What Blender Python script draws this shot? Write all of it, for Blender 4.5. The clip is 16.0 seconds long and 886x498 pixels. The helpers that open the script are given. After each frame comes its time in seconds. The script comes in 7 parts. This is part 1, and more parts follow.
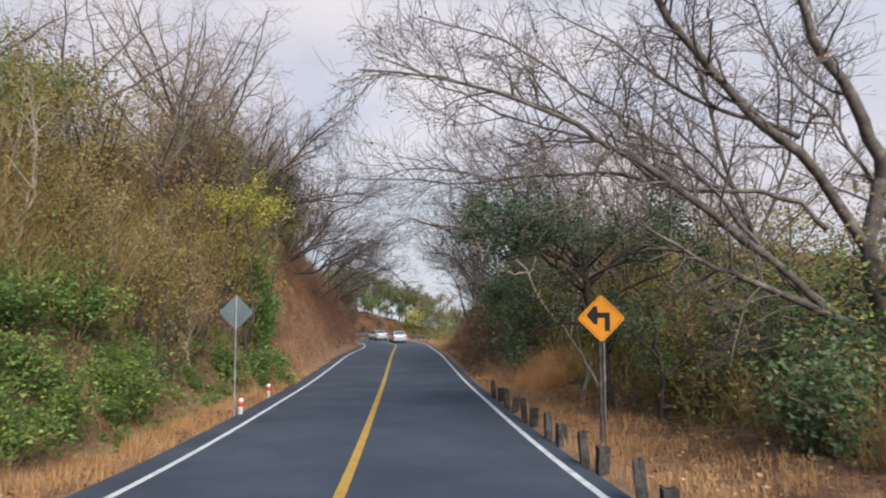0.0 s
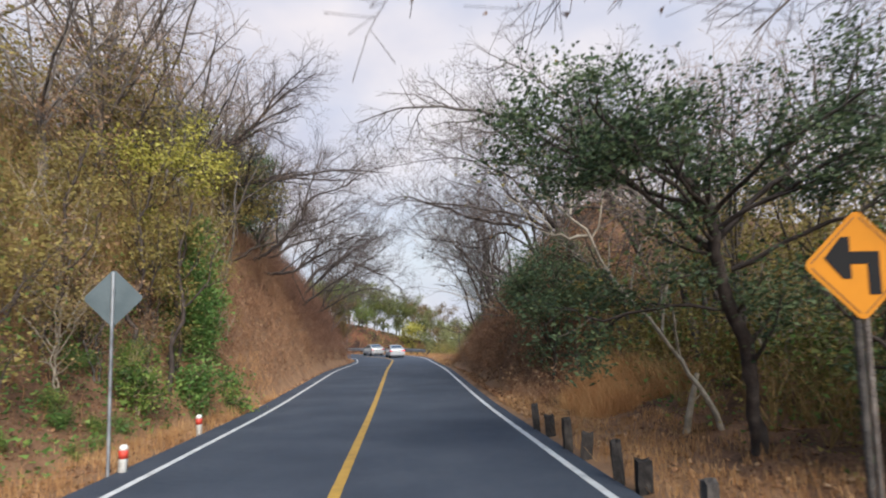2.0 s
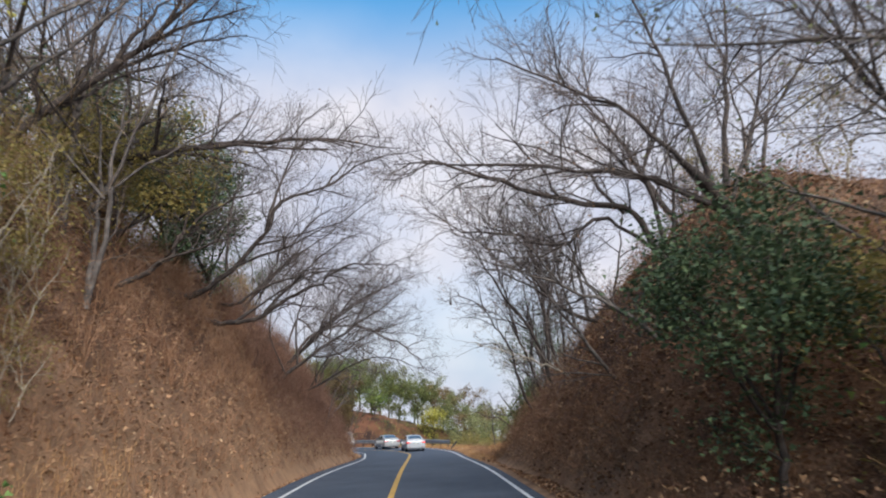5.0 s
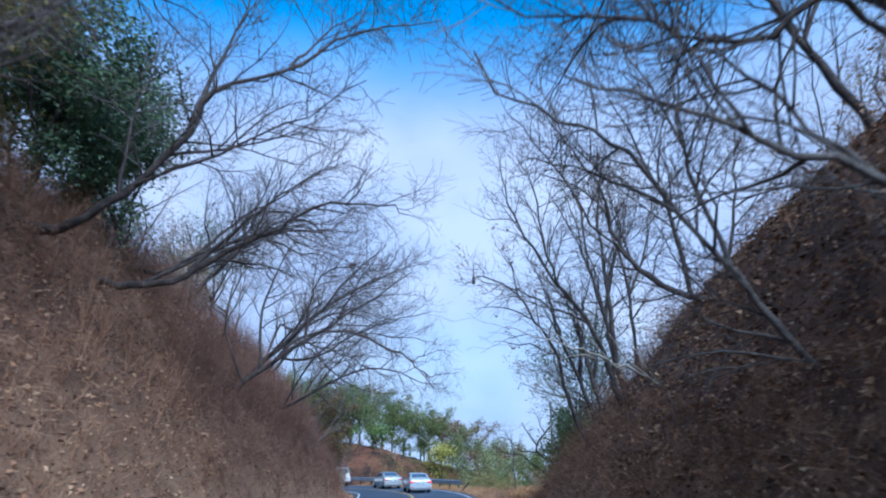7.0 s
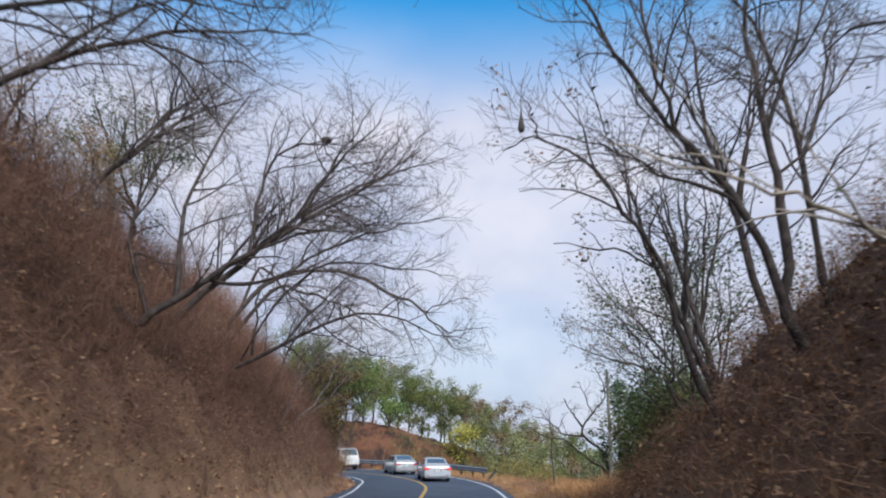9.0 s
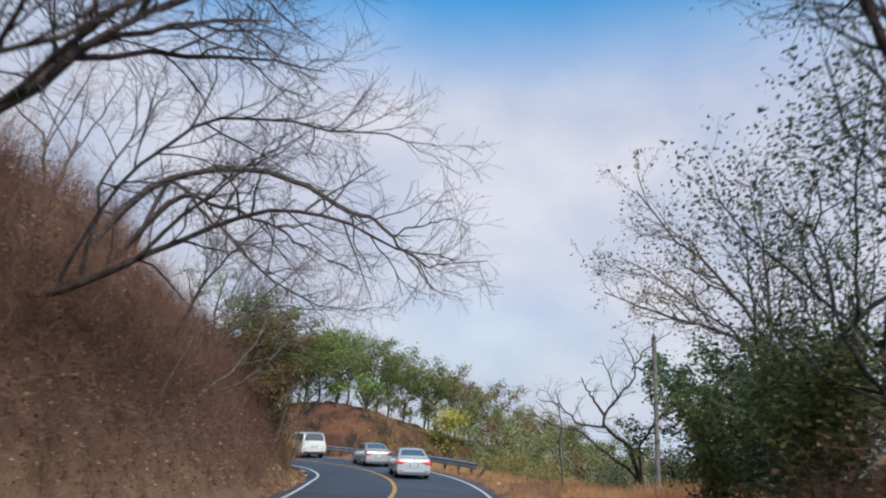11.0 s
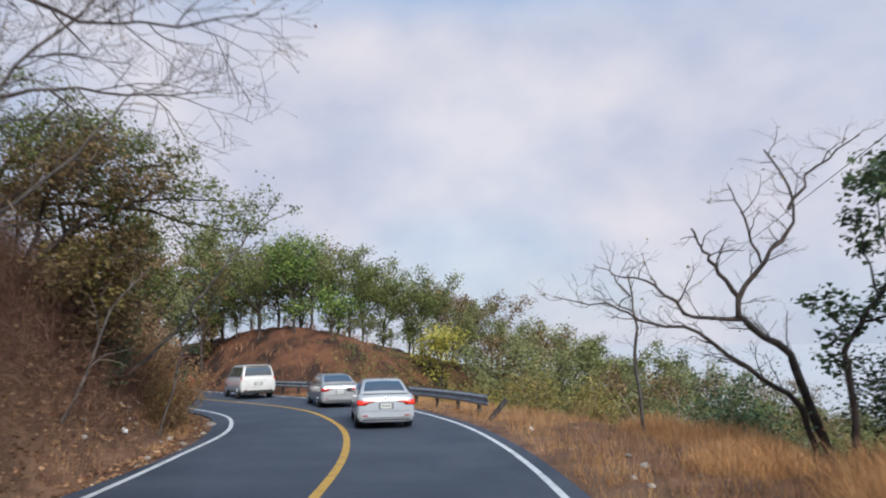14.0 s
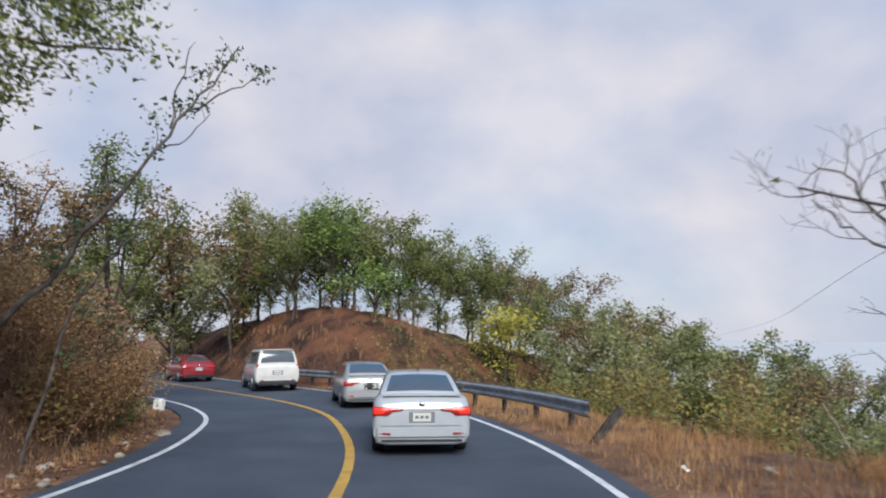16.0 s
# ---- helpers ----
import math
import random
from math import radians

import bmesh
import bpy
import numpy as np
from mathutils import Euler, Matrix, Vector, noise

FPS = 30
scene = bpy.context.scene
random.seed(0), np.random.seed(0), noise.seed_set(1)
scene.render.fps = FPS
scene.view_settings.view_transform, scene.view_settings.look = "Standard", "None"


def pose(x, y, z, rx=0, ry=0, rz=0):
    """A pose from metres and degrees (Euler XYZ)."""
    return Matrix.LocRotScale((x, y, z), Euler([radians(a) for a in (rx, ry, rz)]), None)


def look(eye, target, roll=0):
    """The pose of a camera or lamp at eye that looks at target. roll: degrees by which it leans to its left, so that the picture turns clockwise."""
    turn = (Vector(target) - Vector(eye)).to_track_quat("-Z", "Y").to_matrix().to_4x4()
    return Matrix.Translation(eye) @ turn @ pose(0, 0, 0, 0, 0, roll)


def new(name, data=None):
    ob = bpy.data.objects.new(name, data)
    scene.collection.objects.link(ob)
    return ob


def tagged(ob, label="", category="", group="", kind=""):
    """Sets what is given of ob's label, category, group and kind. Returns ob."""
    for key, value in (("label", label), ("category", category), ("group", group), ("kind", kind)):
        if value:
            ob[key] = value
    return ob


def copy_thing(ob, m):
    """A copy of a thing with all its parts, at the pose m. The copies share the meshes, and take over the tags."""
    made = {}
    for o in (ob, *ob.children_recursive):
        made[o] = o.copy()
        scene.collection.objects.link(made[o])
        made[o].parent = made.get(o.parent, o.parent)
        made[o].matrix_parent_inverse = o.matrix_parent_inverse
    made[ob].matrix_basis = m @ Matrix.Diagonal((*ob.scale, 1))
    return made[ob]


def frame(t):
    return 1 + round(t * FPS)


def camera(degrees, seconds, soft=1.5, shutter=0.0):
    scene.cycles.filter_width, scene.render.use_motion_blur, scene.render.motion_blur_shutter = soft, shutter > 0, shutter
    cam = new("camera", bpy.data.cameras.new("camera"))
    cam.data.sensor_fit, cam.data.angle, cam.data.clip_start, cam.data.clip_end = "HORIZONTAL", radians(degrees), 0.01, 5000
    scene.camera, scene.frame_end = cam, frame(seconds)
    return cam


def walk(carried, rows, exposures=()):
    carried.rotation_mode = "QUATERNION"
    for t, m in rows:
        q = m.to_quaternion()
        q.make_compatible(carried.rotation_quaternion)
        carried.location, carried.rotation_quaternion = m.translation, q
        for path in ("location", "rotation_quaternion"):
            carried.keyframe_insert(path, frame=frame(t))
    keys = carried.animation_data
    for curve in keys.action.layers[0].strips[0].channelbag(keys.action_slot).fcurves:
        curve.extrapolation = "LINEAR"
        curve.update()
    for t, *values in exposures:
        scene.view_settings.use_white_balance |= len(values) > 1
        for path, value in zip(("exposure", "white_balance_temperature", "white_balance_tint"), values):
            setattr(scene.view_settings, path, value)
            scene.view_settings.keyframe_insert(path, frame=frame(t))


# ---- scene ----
cam = camera(68.0, 16.0, soft=2.0, shutter=0.4)
PATH = [
    (0, (-0.077, 0.0, 1.875), (0.041, 1.991, 2.023), -0.2),
    (0.5, (-0.052, 1.762, 1.745), (0.063, 3.752, 1.916), -0.3),
    (1, (-0.056, 3.645, 1.47), (0.06, 5.631, 1.668), -0.5),
    (1.5, (-0.069, 5.715, 1.204), (0.046, 7.701, 1.413), -0.5),
    (2, (-0.029, 7.928, 1.087), (0.1, 9.914, 1.283), -1.2),
    (2.5, (-0.016, 10.089, 0.843), (0.122, 12.073, 1.06), -0.9),
    (3, (0.001, 12.328, 0.655), (0.144, 14.306, 0.907), -0.9),
    (5.5, (-0.126, 23.842, 0.217), (-0.056, 25.777, 0.716), -2.1),
    (6, (-0.096, 26.19, 0.102), (-0.034, 28.118, 0.631), -1.3),
    (6.5, (-0.046, 28.534, -0.046), (0.009, 30.454, 0.512), -0.0),
    (7, (-0.049, 30.978, -0.151), (-0.001, 32.896, 0.414), -0.4),
    (7.5, (-0.055, 33.457, -0.211), (-0.017, 35.375, 0.355), -1.4),
    (8, (0.052, 35.942, -0.269), (0.069, 37.869, 0.263), -1.2),
    (8.5, (0.139, 38.367, -0.301), (0.131, 40.298, 0.221), -0.6),
    (9, (0.252, 40.808, -0.31), (0.222, 42.741, 0.205), 0.9),
    (9.5, (0.379, 43.147, -0.311), (0.332, 45.079, 0.203), 3.0),
    (10, (0.534, 45.531, -0.322), (0.483, 47.465, 0.187), 3.8),
    (12.5, (0.654, 57.592, -0.852), (0.705, 59.546, -0.426), 0.1),
    (13, (0.671, 60.025, -1.003), (0.71, 61.979, -0.579), -0.0),
    (13.5, (0.699, 62.468, -1.113), (0.738, 64.425, -0.701), -0.3),
    (14, (0.723, 64.863, -1.227), (0.771, 66.843, -0.955), -0.6),
    (14.5, (0.748, 67.127, -1.331), (0.784, 69.111, -1.079), -1.1),
    (15, (0.753, 69.305, -1.451), (0.745, 71.289, -1.205), -1.0),
    (15.5, (0.716, 71.351, -1.567), (0.657, 73.335, -1.326), -0.1),
    (16, (0.631, 73.312, -1.674), (0.494, 75.292, -1.428), 0.3),
]
TONE = [(0, 0.37, 6400, 11), (2, 0.48, 6400, 11), (3, 0.69, 6350, 11), (5.5, 0.36, 5950, 9), (6, 0.33, 5500, 8), (6.5, 0.36, 4750, 6), (7, 0.36, 4500, 5), (7.5, 0.31, 4350, 4), (8, 0.24, 5400, 9), (8.5, 0.24, 5650, 9), (9, 0.34, 5800, 10), (9.5, 0.18, 5350, 8), (10, 0.24, 5550, 8), (12.5, 0.24, 6050, 10), (14, 0.25, 6080, 10), (16, 0.22, 6100, 10)]
walk(cam, [(t, look(eye, target, roll)) for t, eye, target, roll in PATH], TONE)

# ---- world, sun ----
world = bpy.data.worlds.new("world")
scene.world = world
world.use_nodes = True
wn, wl = world.node_tree.nodes, world.node_tree.links
wn.clear()
w_out = wn.new("ShaderNodeOutputWorld")
w_bg = wn.new("ShaderNodeBackground")
w_bg.inputs["Strength"].default_value = 0.095
w_sky = wn.new("ShaderNodeTexSky")
w_sky.sky_type = "NISHITA"
w_sky.sun_disc = False
w_sky.sun_elevation = radians(35)
w_sky.sun_rotation = radians(161.5)
w_sky.air_density = 1.4
w_co = wn.new("ShaderNodeTexCoord")
w_map = wn.new("ShaderNodeMapping")
w_map.inputs["Scale"].default_value = (1.0, 1.0, 1.5)
w_noise = wn.new("ShaderNodeTexNoise")
w_noise.inputs["Scale"].default_value = 2.1
w_noise.inputs["Detail"].default_value = 7.0
w_noise.inputs["Roughness"].default_value = 0.5
w_ramp = wn.new("ShaderNodeValToRGB")
w_ramp.color_ramp.elements[0].position = 0.3
w_ramp.color_ramp.elements[0].color = (0.9, 0.9, 0.9, 1)
w_ramp.color_ramp.elements[1].position = 0.56
w_ramp.color_ramp.elements[1].color = (1, 1, 1, 1)
w_noise2 = wn.new("ShaderNodeTexNoise")
w_noise2.inputs["Scale"].default_value = 4.5
w_noise2.inputs["Detail"].default_value = 5.0
w_cloud = wn.new("ShaderNodeValToRGB")
w_cloud.color_ramp.elements[0].position = 0.36
w_cloud.color_ramp.elements[0].color = (5.0, 5.15, 6.05, 1)
w_cloud.color_ramp.elements[1].position = 0.68
w_cloud.color_ramp.elements[1].color = (7.0, 6.6, 6.75, 1)
w_mix = wn.new("ShaderNodeMixRGB")
wl.new(w_co.outputs["Generated"], w_map.inputs["Vector"])
wl.new(w_map.outputs["Vector"], w_noise.inputs["Vector"])
wl.new(w_map.outputs["Vector"], w_noise2.inputs["Vector"])
wl.new(w_noise.outputs["Fac"], w_ramp.inputs["Fac"])
wl.new(w_noise2.outputs["Fac"], w_cloud.inputs["Fac"])
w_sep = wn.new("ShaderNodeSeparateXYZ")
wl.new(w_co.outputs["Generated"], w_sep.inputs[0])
# Cloud cover by height: blue gap, then unseen cloud overhead added for fill light.
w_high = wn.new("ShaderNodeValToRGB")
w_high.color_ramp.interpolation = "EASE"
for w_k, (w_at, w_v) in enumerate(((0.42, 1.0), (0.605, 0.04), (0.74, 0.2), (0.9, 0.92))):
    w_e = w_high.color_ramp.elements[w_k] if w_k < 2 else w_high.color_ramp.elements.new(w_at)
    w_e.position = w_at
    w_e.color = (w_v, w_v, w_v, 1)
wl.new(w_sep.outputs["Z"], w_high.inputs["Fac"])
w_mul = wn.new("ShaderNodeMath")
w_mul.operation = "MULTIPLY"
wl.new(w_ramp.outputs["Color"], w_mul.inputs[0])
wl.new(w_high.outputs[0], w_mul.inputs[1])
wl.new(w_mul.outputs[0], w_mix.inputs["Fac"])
w_deep = wn.new("ShaderNodeMixRGB")
w_deep.blend_type = "MULTIPLY"
w_deep.inputs["Fac"].default_value = 1.0
w_deep.inputs["Color2"].default_value = (0.08, 1.22, 1.72, 1)
wl.new(w_sky.outputs["Color"], w_deep.inputs["Color1"])
wl.new(w_deep.outputs["Color"], w_mix.inputs["Color1"])
wl.new(w_cloud.outputs["Color"], w_mix.inputs["Color2"])
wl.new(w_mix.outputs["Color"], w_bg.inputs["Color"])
wl.new(w_bg.outputs["Background"], w_out.inputs["Surface"])

sun = new("sun", bpy.data.lights.new("sun", "SUN"))
sun.data.energy = 5.0
sun.data.angle = radians(34)
sun.data.color = (1.0, 0.92, 0.82)
sun.matrix_world = look((14, -42, 31), (0, 0, 0))


# ---- materials ----
def material(name, stops, scale=4.0, rough=0.85, bump=0.0, bump_scale=None, metal=0.0, island=0.0, obj_random=0.0, detail=6.0, spec=0.3, translucent=0.0, fine=0.0):
    """A procedural material: colour stops over a large noise, finer grain, relief, and variation from piece to piece."""
    m = bpy.data.materials.new(name)
    m.use_nodes = True
    nt = m.node_tree
    nodes, links = nt.nodes, nt.links
    bsdf = nodes["Principled BSDF"]
    bsdf.inputs["Roughness"].default_value = rough
    bsdf.inputs["Metallic"].default_value = metal
    bsdf.inputs["Specular IOR Level"].default_value = spec
    geo = nodes.new("ShaderNodeNewGeometry")
    noi = nodes.new("ShaderNodeTexNoise")
    noi.inputs["Scale"].default_value = scale
    noi.inputs["Detail"].default_value = detail
    links.new(geo.outputs["Position"], noi.inputs["Vector"])
    value = noi.outputs["Fac"]

    def math(op, a, b):
        n = nodes.new("ShaderNodeMath")
        n.operation = op
        for k, v in enumerate((a, b)):
            if isinstance(v, (int, float)):
                n.inputs[k].default_value = v
            else:
                links.new(v, n.inputs[k])
        return n.outputs[0]

    if fine:
        noi2 = nodes.new("ShaderNodeTexNoise")
        noi2.inputs["Scale"].default_value = scale * 14
        noi2.inputs["Detail"].default_value = 3
        links.new(geo.outputs["Position"], noi2.inputs["Vector"])
        value = math("ADD", value, math("MULTIPLY", math("SUBTRACT", noi2.outputs["Fac"], 0.5), fine))
    if island:
        value = math("ADD", value, math("MULTIPLY", math("SUBTRACT", geo.outputs["Random Per Island"], 0.5), island))
    if obj_random:
        info = nodes.new("ShaderNodeObjectInfo")
        value = math("ADD", value, math("MULTIPLY", math("SUBTRACT", info.outputs["Random"], 0.5), obj_random))
    ramp = nodes.new("ShaderNodeValToRGB")
    el = ramp.color_ramp.elements
    while len(el) < len(stops):
        el.new(0.5)
    for k, (p, c) in enumerate(stops):
        el[k].position = p
        el[k].color = (*c, 1)
    links.new(value, ramp.inputs["Fac"])
    links.new(ramp.outputs["Color"], bsdf.inputs["Base Color"])
    if bump:
        bn = nodes.new("ShaderNodeTexNoise")
        bn.inputs["Scale"].default_value = bump_scale or scale * 8
        bn.inputs["Detail"].default_value = 5
        links.new(geo.outputs["Position"], bn.inputs["Vector"])
        b = nodes.new("ShaderNodeBump")
        b.inputs["Strength"].default_value = bump
        b.inputs["Distance"].default_value = 0.05
        links.new(bn.outputs["Fac"], b.inputs["Height"])
        links.new(b.outputs["Normal"], bsdf.inputs["Normal"])
    if translucent:
        tr = nodes.new("ShaderNodeBsdfTranslucent")
        links.new(ramp.outputs["Color"], tr.inputs["Color"])
        mix = nodes.new("ShaderNodeMixShader")
        mix.inputs[0].default_value = translucent
        links.new(bsdf.outputs[0], mix.inputs[1])
        links.new(tr.outputs[0], mix.inputs[2])
        links.new(mix.outputs[0], nodes["Material Output"].inputs["Surface"])
    return m


def plain(name, col, rough=0.5, metal=0.0, coat=0.0, emit=0.0):
    m = material(name, [(0.3, [c * 0.92 for c in col]), (0.7, [min(1, c * 1.06) for c in col])], 3.0, rough, metal=metal, spec=0.5, fine=0.15)
    b = m.node_tree.nodes["Principled BSDF"]
    b.inputs["Coat Weight"].default_value = coat
    b.inputs["Coat Roughness"].default_value = 0.08
    if emit:
        b.inputs["Emission Color"].default_value = (*col, 1)
        b.inputs["Emission Strength"].default_value = emit
    return m


M_ASPHALT = material("asphalt", [(0.3, (0.036, 0.046, 0.066)), (0.5, (0.047, 0.058, 0.081)), (0.72, (0.064, 0.075, 0.098))], 0.5, 0.75, 0.35, 90, fine=0.35, spec=0.35)
M_WHITE = material("road_paint_white", [(0.2, (0.3, 0.3, 0.3)), (0.4, (0.5, 0.51, 0.52)), (0.7, (0.64, 0.65, 0.66))], 3.0, 0.6, 0.1, fine=0.5)
M_YELLOW = material("road_paint_yellow", [(0.2, (0.2, 0.14, 0.05)), (0.4, (0.4, 0.235, 0.045)), (0.7, (0.5, 0.3, 0.055))], 3.0, 0.6, 0.1, fine=0.5)
M_BARK_GREY = material("bark_grey", [(0.25, (0.045, 0.038, 0.035)), (0.5, (0.105, 0.088, 0.08)), (0.75, (0.21, 0.18, 0.16))], 5.0, 0.9, 0.5, 40, fine=0.6)
M_BARK_BROWN = material("bark_brown", [(0.25, (0.026, 0.02, 0.018)), (0.5, (0.055, 0.042, 0.037)), (0.75, (0.11, 0.087, 0.077))], 5.0, 0.9, 0.5, 40, fine=0.6)
M_BARK_PALE = material("bark_pale", [(0.25, (0.16, 0.13, 0.1)), (0.5, (0.32, 0.27, 0.21)), (0.75, (0.46, 0.4, 0.33))], 5.0, 0.85, 0.4, 30, fine=0.5)
M_TWIG = material("twigs", [(0.2, (0.05, 0.04, 0.038)), (0.5, (0.105, 0.085, 0.08)), (0.8, (0.2, 0.165, 0.15))], 2.0, 0.9, island=0.5)
M_TWIG_WARM = material("twigs_warm", [(0.2, (0.12, 0.08, 0.06)), (0.5, (0.25, 0.175, 0.125)), (0.8, (0.4, 0.3, 0.22))], 2.0, 0.9, island=0.5)
M_LEAF_DARK = material("leaf_dark_green", [(0.15, (0.03, 0.05, 0.028)), (0.5, (0.07, 0.11, 0.053)), (0.85, (0.155, 0.2, 0.09))], 1.2, 0.6, island=0.6, translucent=0.2)
M_LEAF_GREEN = material("leaf_green", [(0.15, (0.045, 0.1, 0.026)), (0.5, (0.105, 0.2, 0.05)), (0.85, (0.23, 0.325, 0.085))], 1.2, 0.6, island=0.5, translucent=0.35)
M_LEAF_BRIGHT = material("leaf_bright_green", [(0.15, (0.032, 0.065, 0.016)), (0.5, (0.11, 0.18, 0.038)), (0.85, (0.3, 0.36, 0.09))], 1.2, 0.6, island=0.6, translucent=0.3)
M_LEAF_OLIVE = material("leaf_olive", [(0.15, (0.12, 0.1, 0.032)), (0.5, (0.25, 0.2, 0.06)), (0.85, (0.4, 0.31, 0.105))], 1.2, 0.7, island=0.4, translucent=0.35)
M_LEAF_YELLOW = material("leaf_yellow_green", [(0.15, (0.16, 0.155, 0.03)), (0.5, (0.36, 0.33, 0.065)), (0.85, (0.55, 0.49, 0.11))], 1.2, 0.6, island=0.6, translucent=0.35)
M_LEAF_STRAW = material("leaf_straw", [(0.15, (0.18, 0.13, 0.05)), (0.5, (0.34, 0.25, 0.1)), (0.85, (0.5, 0.39, 0.18))], 1.2, 0.75, island=0.6, translucent=0.3)
M_LEAF_RUST = material("leaf_rusty_olive", [(0.15, (0.075, 0.05, 0.026)), (0.5, (0.17, 0.115, 0.055)), (0.85, (0.3, 0.21, 0.1))], 1.2, 0.75, island=0.6, translucent=0.3)
M_LEAF_WOOD = material("leaf_wood_olive_green", [(0.15, (0.06, 0.074, 0.026)), (0.5, (0.13, 0.152, 0.05)), (0.85, (0.25, 0.262, 0.09))], 0.3, 0.75, spec=0.15, island=0.6, translucent=0.3)
M_LEAF_RIDGE = material("leaf_ridge_green", [(0.15, (0.1, 0.112, 0.05)), (0.5, (0.19, 0.2, 0.085)), (0.85, (0.33, 0.33, 0.155))], 0.3, 0.7, spec=0.15, island=0.6, translucent=0.35)
M_LEAF_TAN = material("leaf_dry_tan", [(0.15, (0.16, 0.088, 0.04)), (0.5, (0.37, 0.215, 0.1)), (0.85, (0.52, 0.34, 0.17))], 1.2, 0.85, spec=0.15, island=0.6, translucent=0.3)
M_LEAF_BROWN = material("leaf_dry_brown", [(0.15, (0.118, 0.068, 0.043)), (0.5, (0.287, 0.169, 0.094)), (0.85, (0.4, 0.25, 0.14))], 1.2, 0.8, island=0.7, translucent=0.2)
M_BRUSH = material("dry_brush", [(0.15, (0.095, 0.049, 0.029)), (0.5, (0.265, 0.14, 0.08)), (0.85, (0.45, 0.275, 0.17))], 0.8, 0.9, island=0.35, fine=0.5, translucent=0.15)
# Reddish brush a third darker: shade on these banks is put into the colour.
M_BRUSH_RED_DIM = material("dimmed_reddish_brush", [(0.15, (0.06, 0.032, 0.023)), (0.5, (0.17, 0.088, 0.06)), (0.85, (0.33, 0.2, 0.14))], 0.8, 0.9, island=0.35, fine=0.5, translucent=0.15)
M_BRUSH_OLIVE = material("olive_brush", [(0.1, (0.12, 0.076, 0.03)), (0.5, (0.28, 0.185, 0.074)), (0.9, (0.46, 0.32, 0.145))], 0.35, 0.9, island=0.6, translucent=0.2)
M_GRASS = material("dry_grass", [(0.1, (0.24, 0.115, 0.05)), (0.5, (0.46, 0.255, 0.11)), (0.9, (0.64, 0.42, 0.22))], 0.8, 0.85, island=0.4, translucent=0.3)
# Dry grass tone raised by a quarter, so hummocks under trees look lit.
M_GRASS_TAN_LIT = material("lit_tan_grass", [(0.1, (0.3, 0.145, 0.06)), (0.5, (0.57, 0.31, 0.135)), (0.9, (0.75, 0.49, 0.25))], 0.8, 0.85, island=0.4, translucent=0.3)
M_LITTER = material("fallen_leaves", [(0.1, (0.075, 0.038, 0.022)), (0.45, (0.19, 0.095, 0.05)), (0.8, (0.32, 0.175, 0.095)), (1.0, (0.44, 0.29, 0.17))], 0.8, 0.85, island=1.0)
M_STONE = material("stone", [(0.3, (0.2, 0.17, 0.14)), (0.7, (0.42, 0.37, 0.32))], 6.0, 0.9, 0.4, 40, obj_random=0.4)
M_WOOD_DARK = material("weathered_wood", [(0.3, (0.02, 0.018, 0.018)), (0.5, (0.05, 0.044, 0.042)), (0.75, (0.1, 0.088, 0.08))], 6.0, 0.95, 0.6, 50, fine=0.5, obj_random=0.3)
M_POLE = material("pole_concrete", [(0.3, (0.12, 0.11, 0.1)), (0.7, (0.22, 0.205, 0.185))], 4.0, 0.9, 0.3, 40, fine=0.4)
M_STEEL = material("galvanised_steel", [(0.3, (0.2, 0.21, 0.23)), (0.7, (0.4, 0.42, 0.45))], 3.0, 0.5, 0.05, metal=0.6, fine=0.4)
M_STEEL_DULL = material("sign_back", [(0.3, (0.085, 0.11, 0.122)), (0.7, (0.13, 0.16, 0.175))], 2.0, 0.55, metal=0.3, fine=0.3)
M_SIGN_Y = plain("sign_yellow", (0.48, 0.178, 0.004), 0.85)
M_BLACK = plain("black", (0.012, 0.012, 0.014), 0.5)
M_BOLLARD = material("bollard_white", [(0.25, (0.4, 0.38, 0.35)), (0.5, (0.68, 0.67, 0.64)), (0.75, (0.75, 0.74, 0.72))], 9.0, 0.7, fine=0.5)
M_SIGN_BLACK = plain("sign_black", (0.006, 0.006, 0.007), 0.95)
M_RED_BAND = plain("bollard_red", (0.5, 0.05, 0.03), 0.6)
M_TYRE = plain("tyre", (0.015, 0.015, 0.016), 0.85)
M_RIM = plain("rim", (0.4, 0.41, 0.42), 0.35, 0.8)
M_GLASS = plain("car_glass", (0.06, 0.068, 0.08), 0.05, 0.0, 1.0)
M_TAIL = plain("tail_lamp", (0.3, 0.012, 0.011), 0.25, 0.0, 0.6)
M_BRAKE = plain("brake_lamp", (0.75, 0.025, 0.012), 0.3, 0.0, 0.0, 0.55)
M_PLATE = plain("number_plate", (0.46, 0.46, 0.43), 0.5)
M_CHROME = plain("chrome", (0.6, 0.61, 0.63), 0.15, 1.0)
M_CAR_WHITE = plain("paint_white", (0.3, 0.32, 0.35), 0.35, 0.0, 0.8)
M_CAR_SILVER = plain("paint_silver", (0.28, 0.29, 0.3), 0.35, 0.4, 0.8)
M_CAR_PEARL = plain("paint_pearl", (0.46, 0.45, 0.435), 0.35, 0.0, 0.8)
M_CAR_RED = plain("paint_red", (0.2, 0.008, 0.014), 0.3, 0.0, 0.9)
M_PLATE_SHADE = plain("plate_shade", (0.13, 0.135, 0.145), 0.5)
M_NEST = plain("nest_fibre", (0.07, 0.055, 0.05), 0.95)


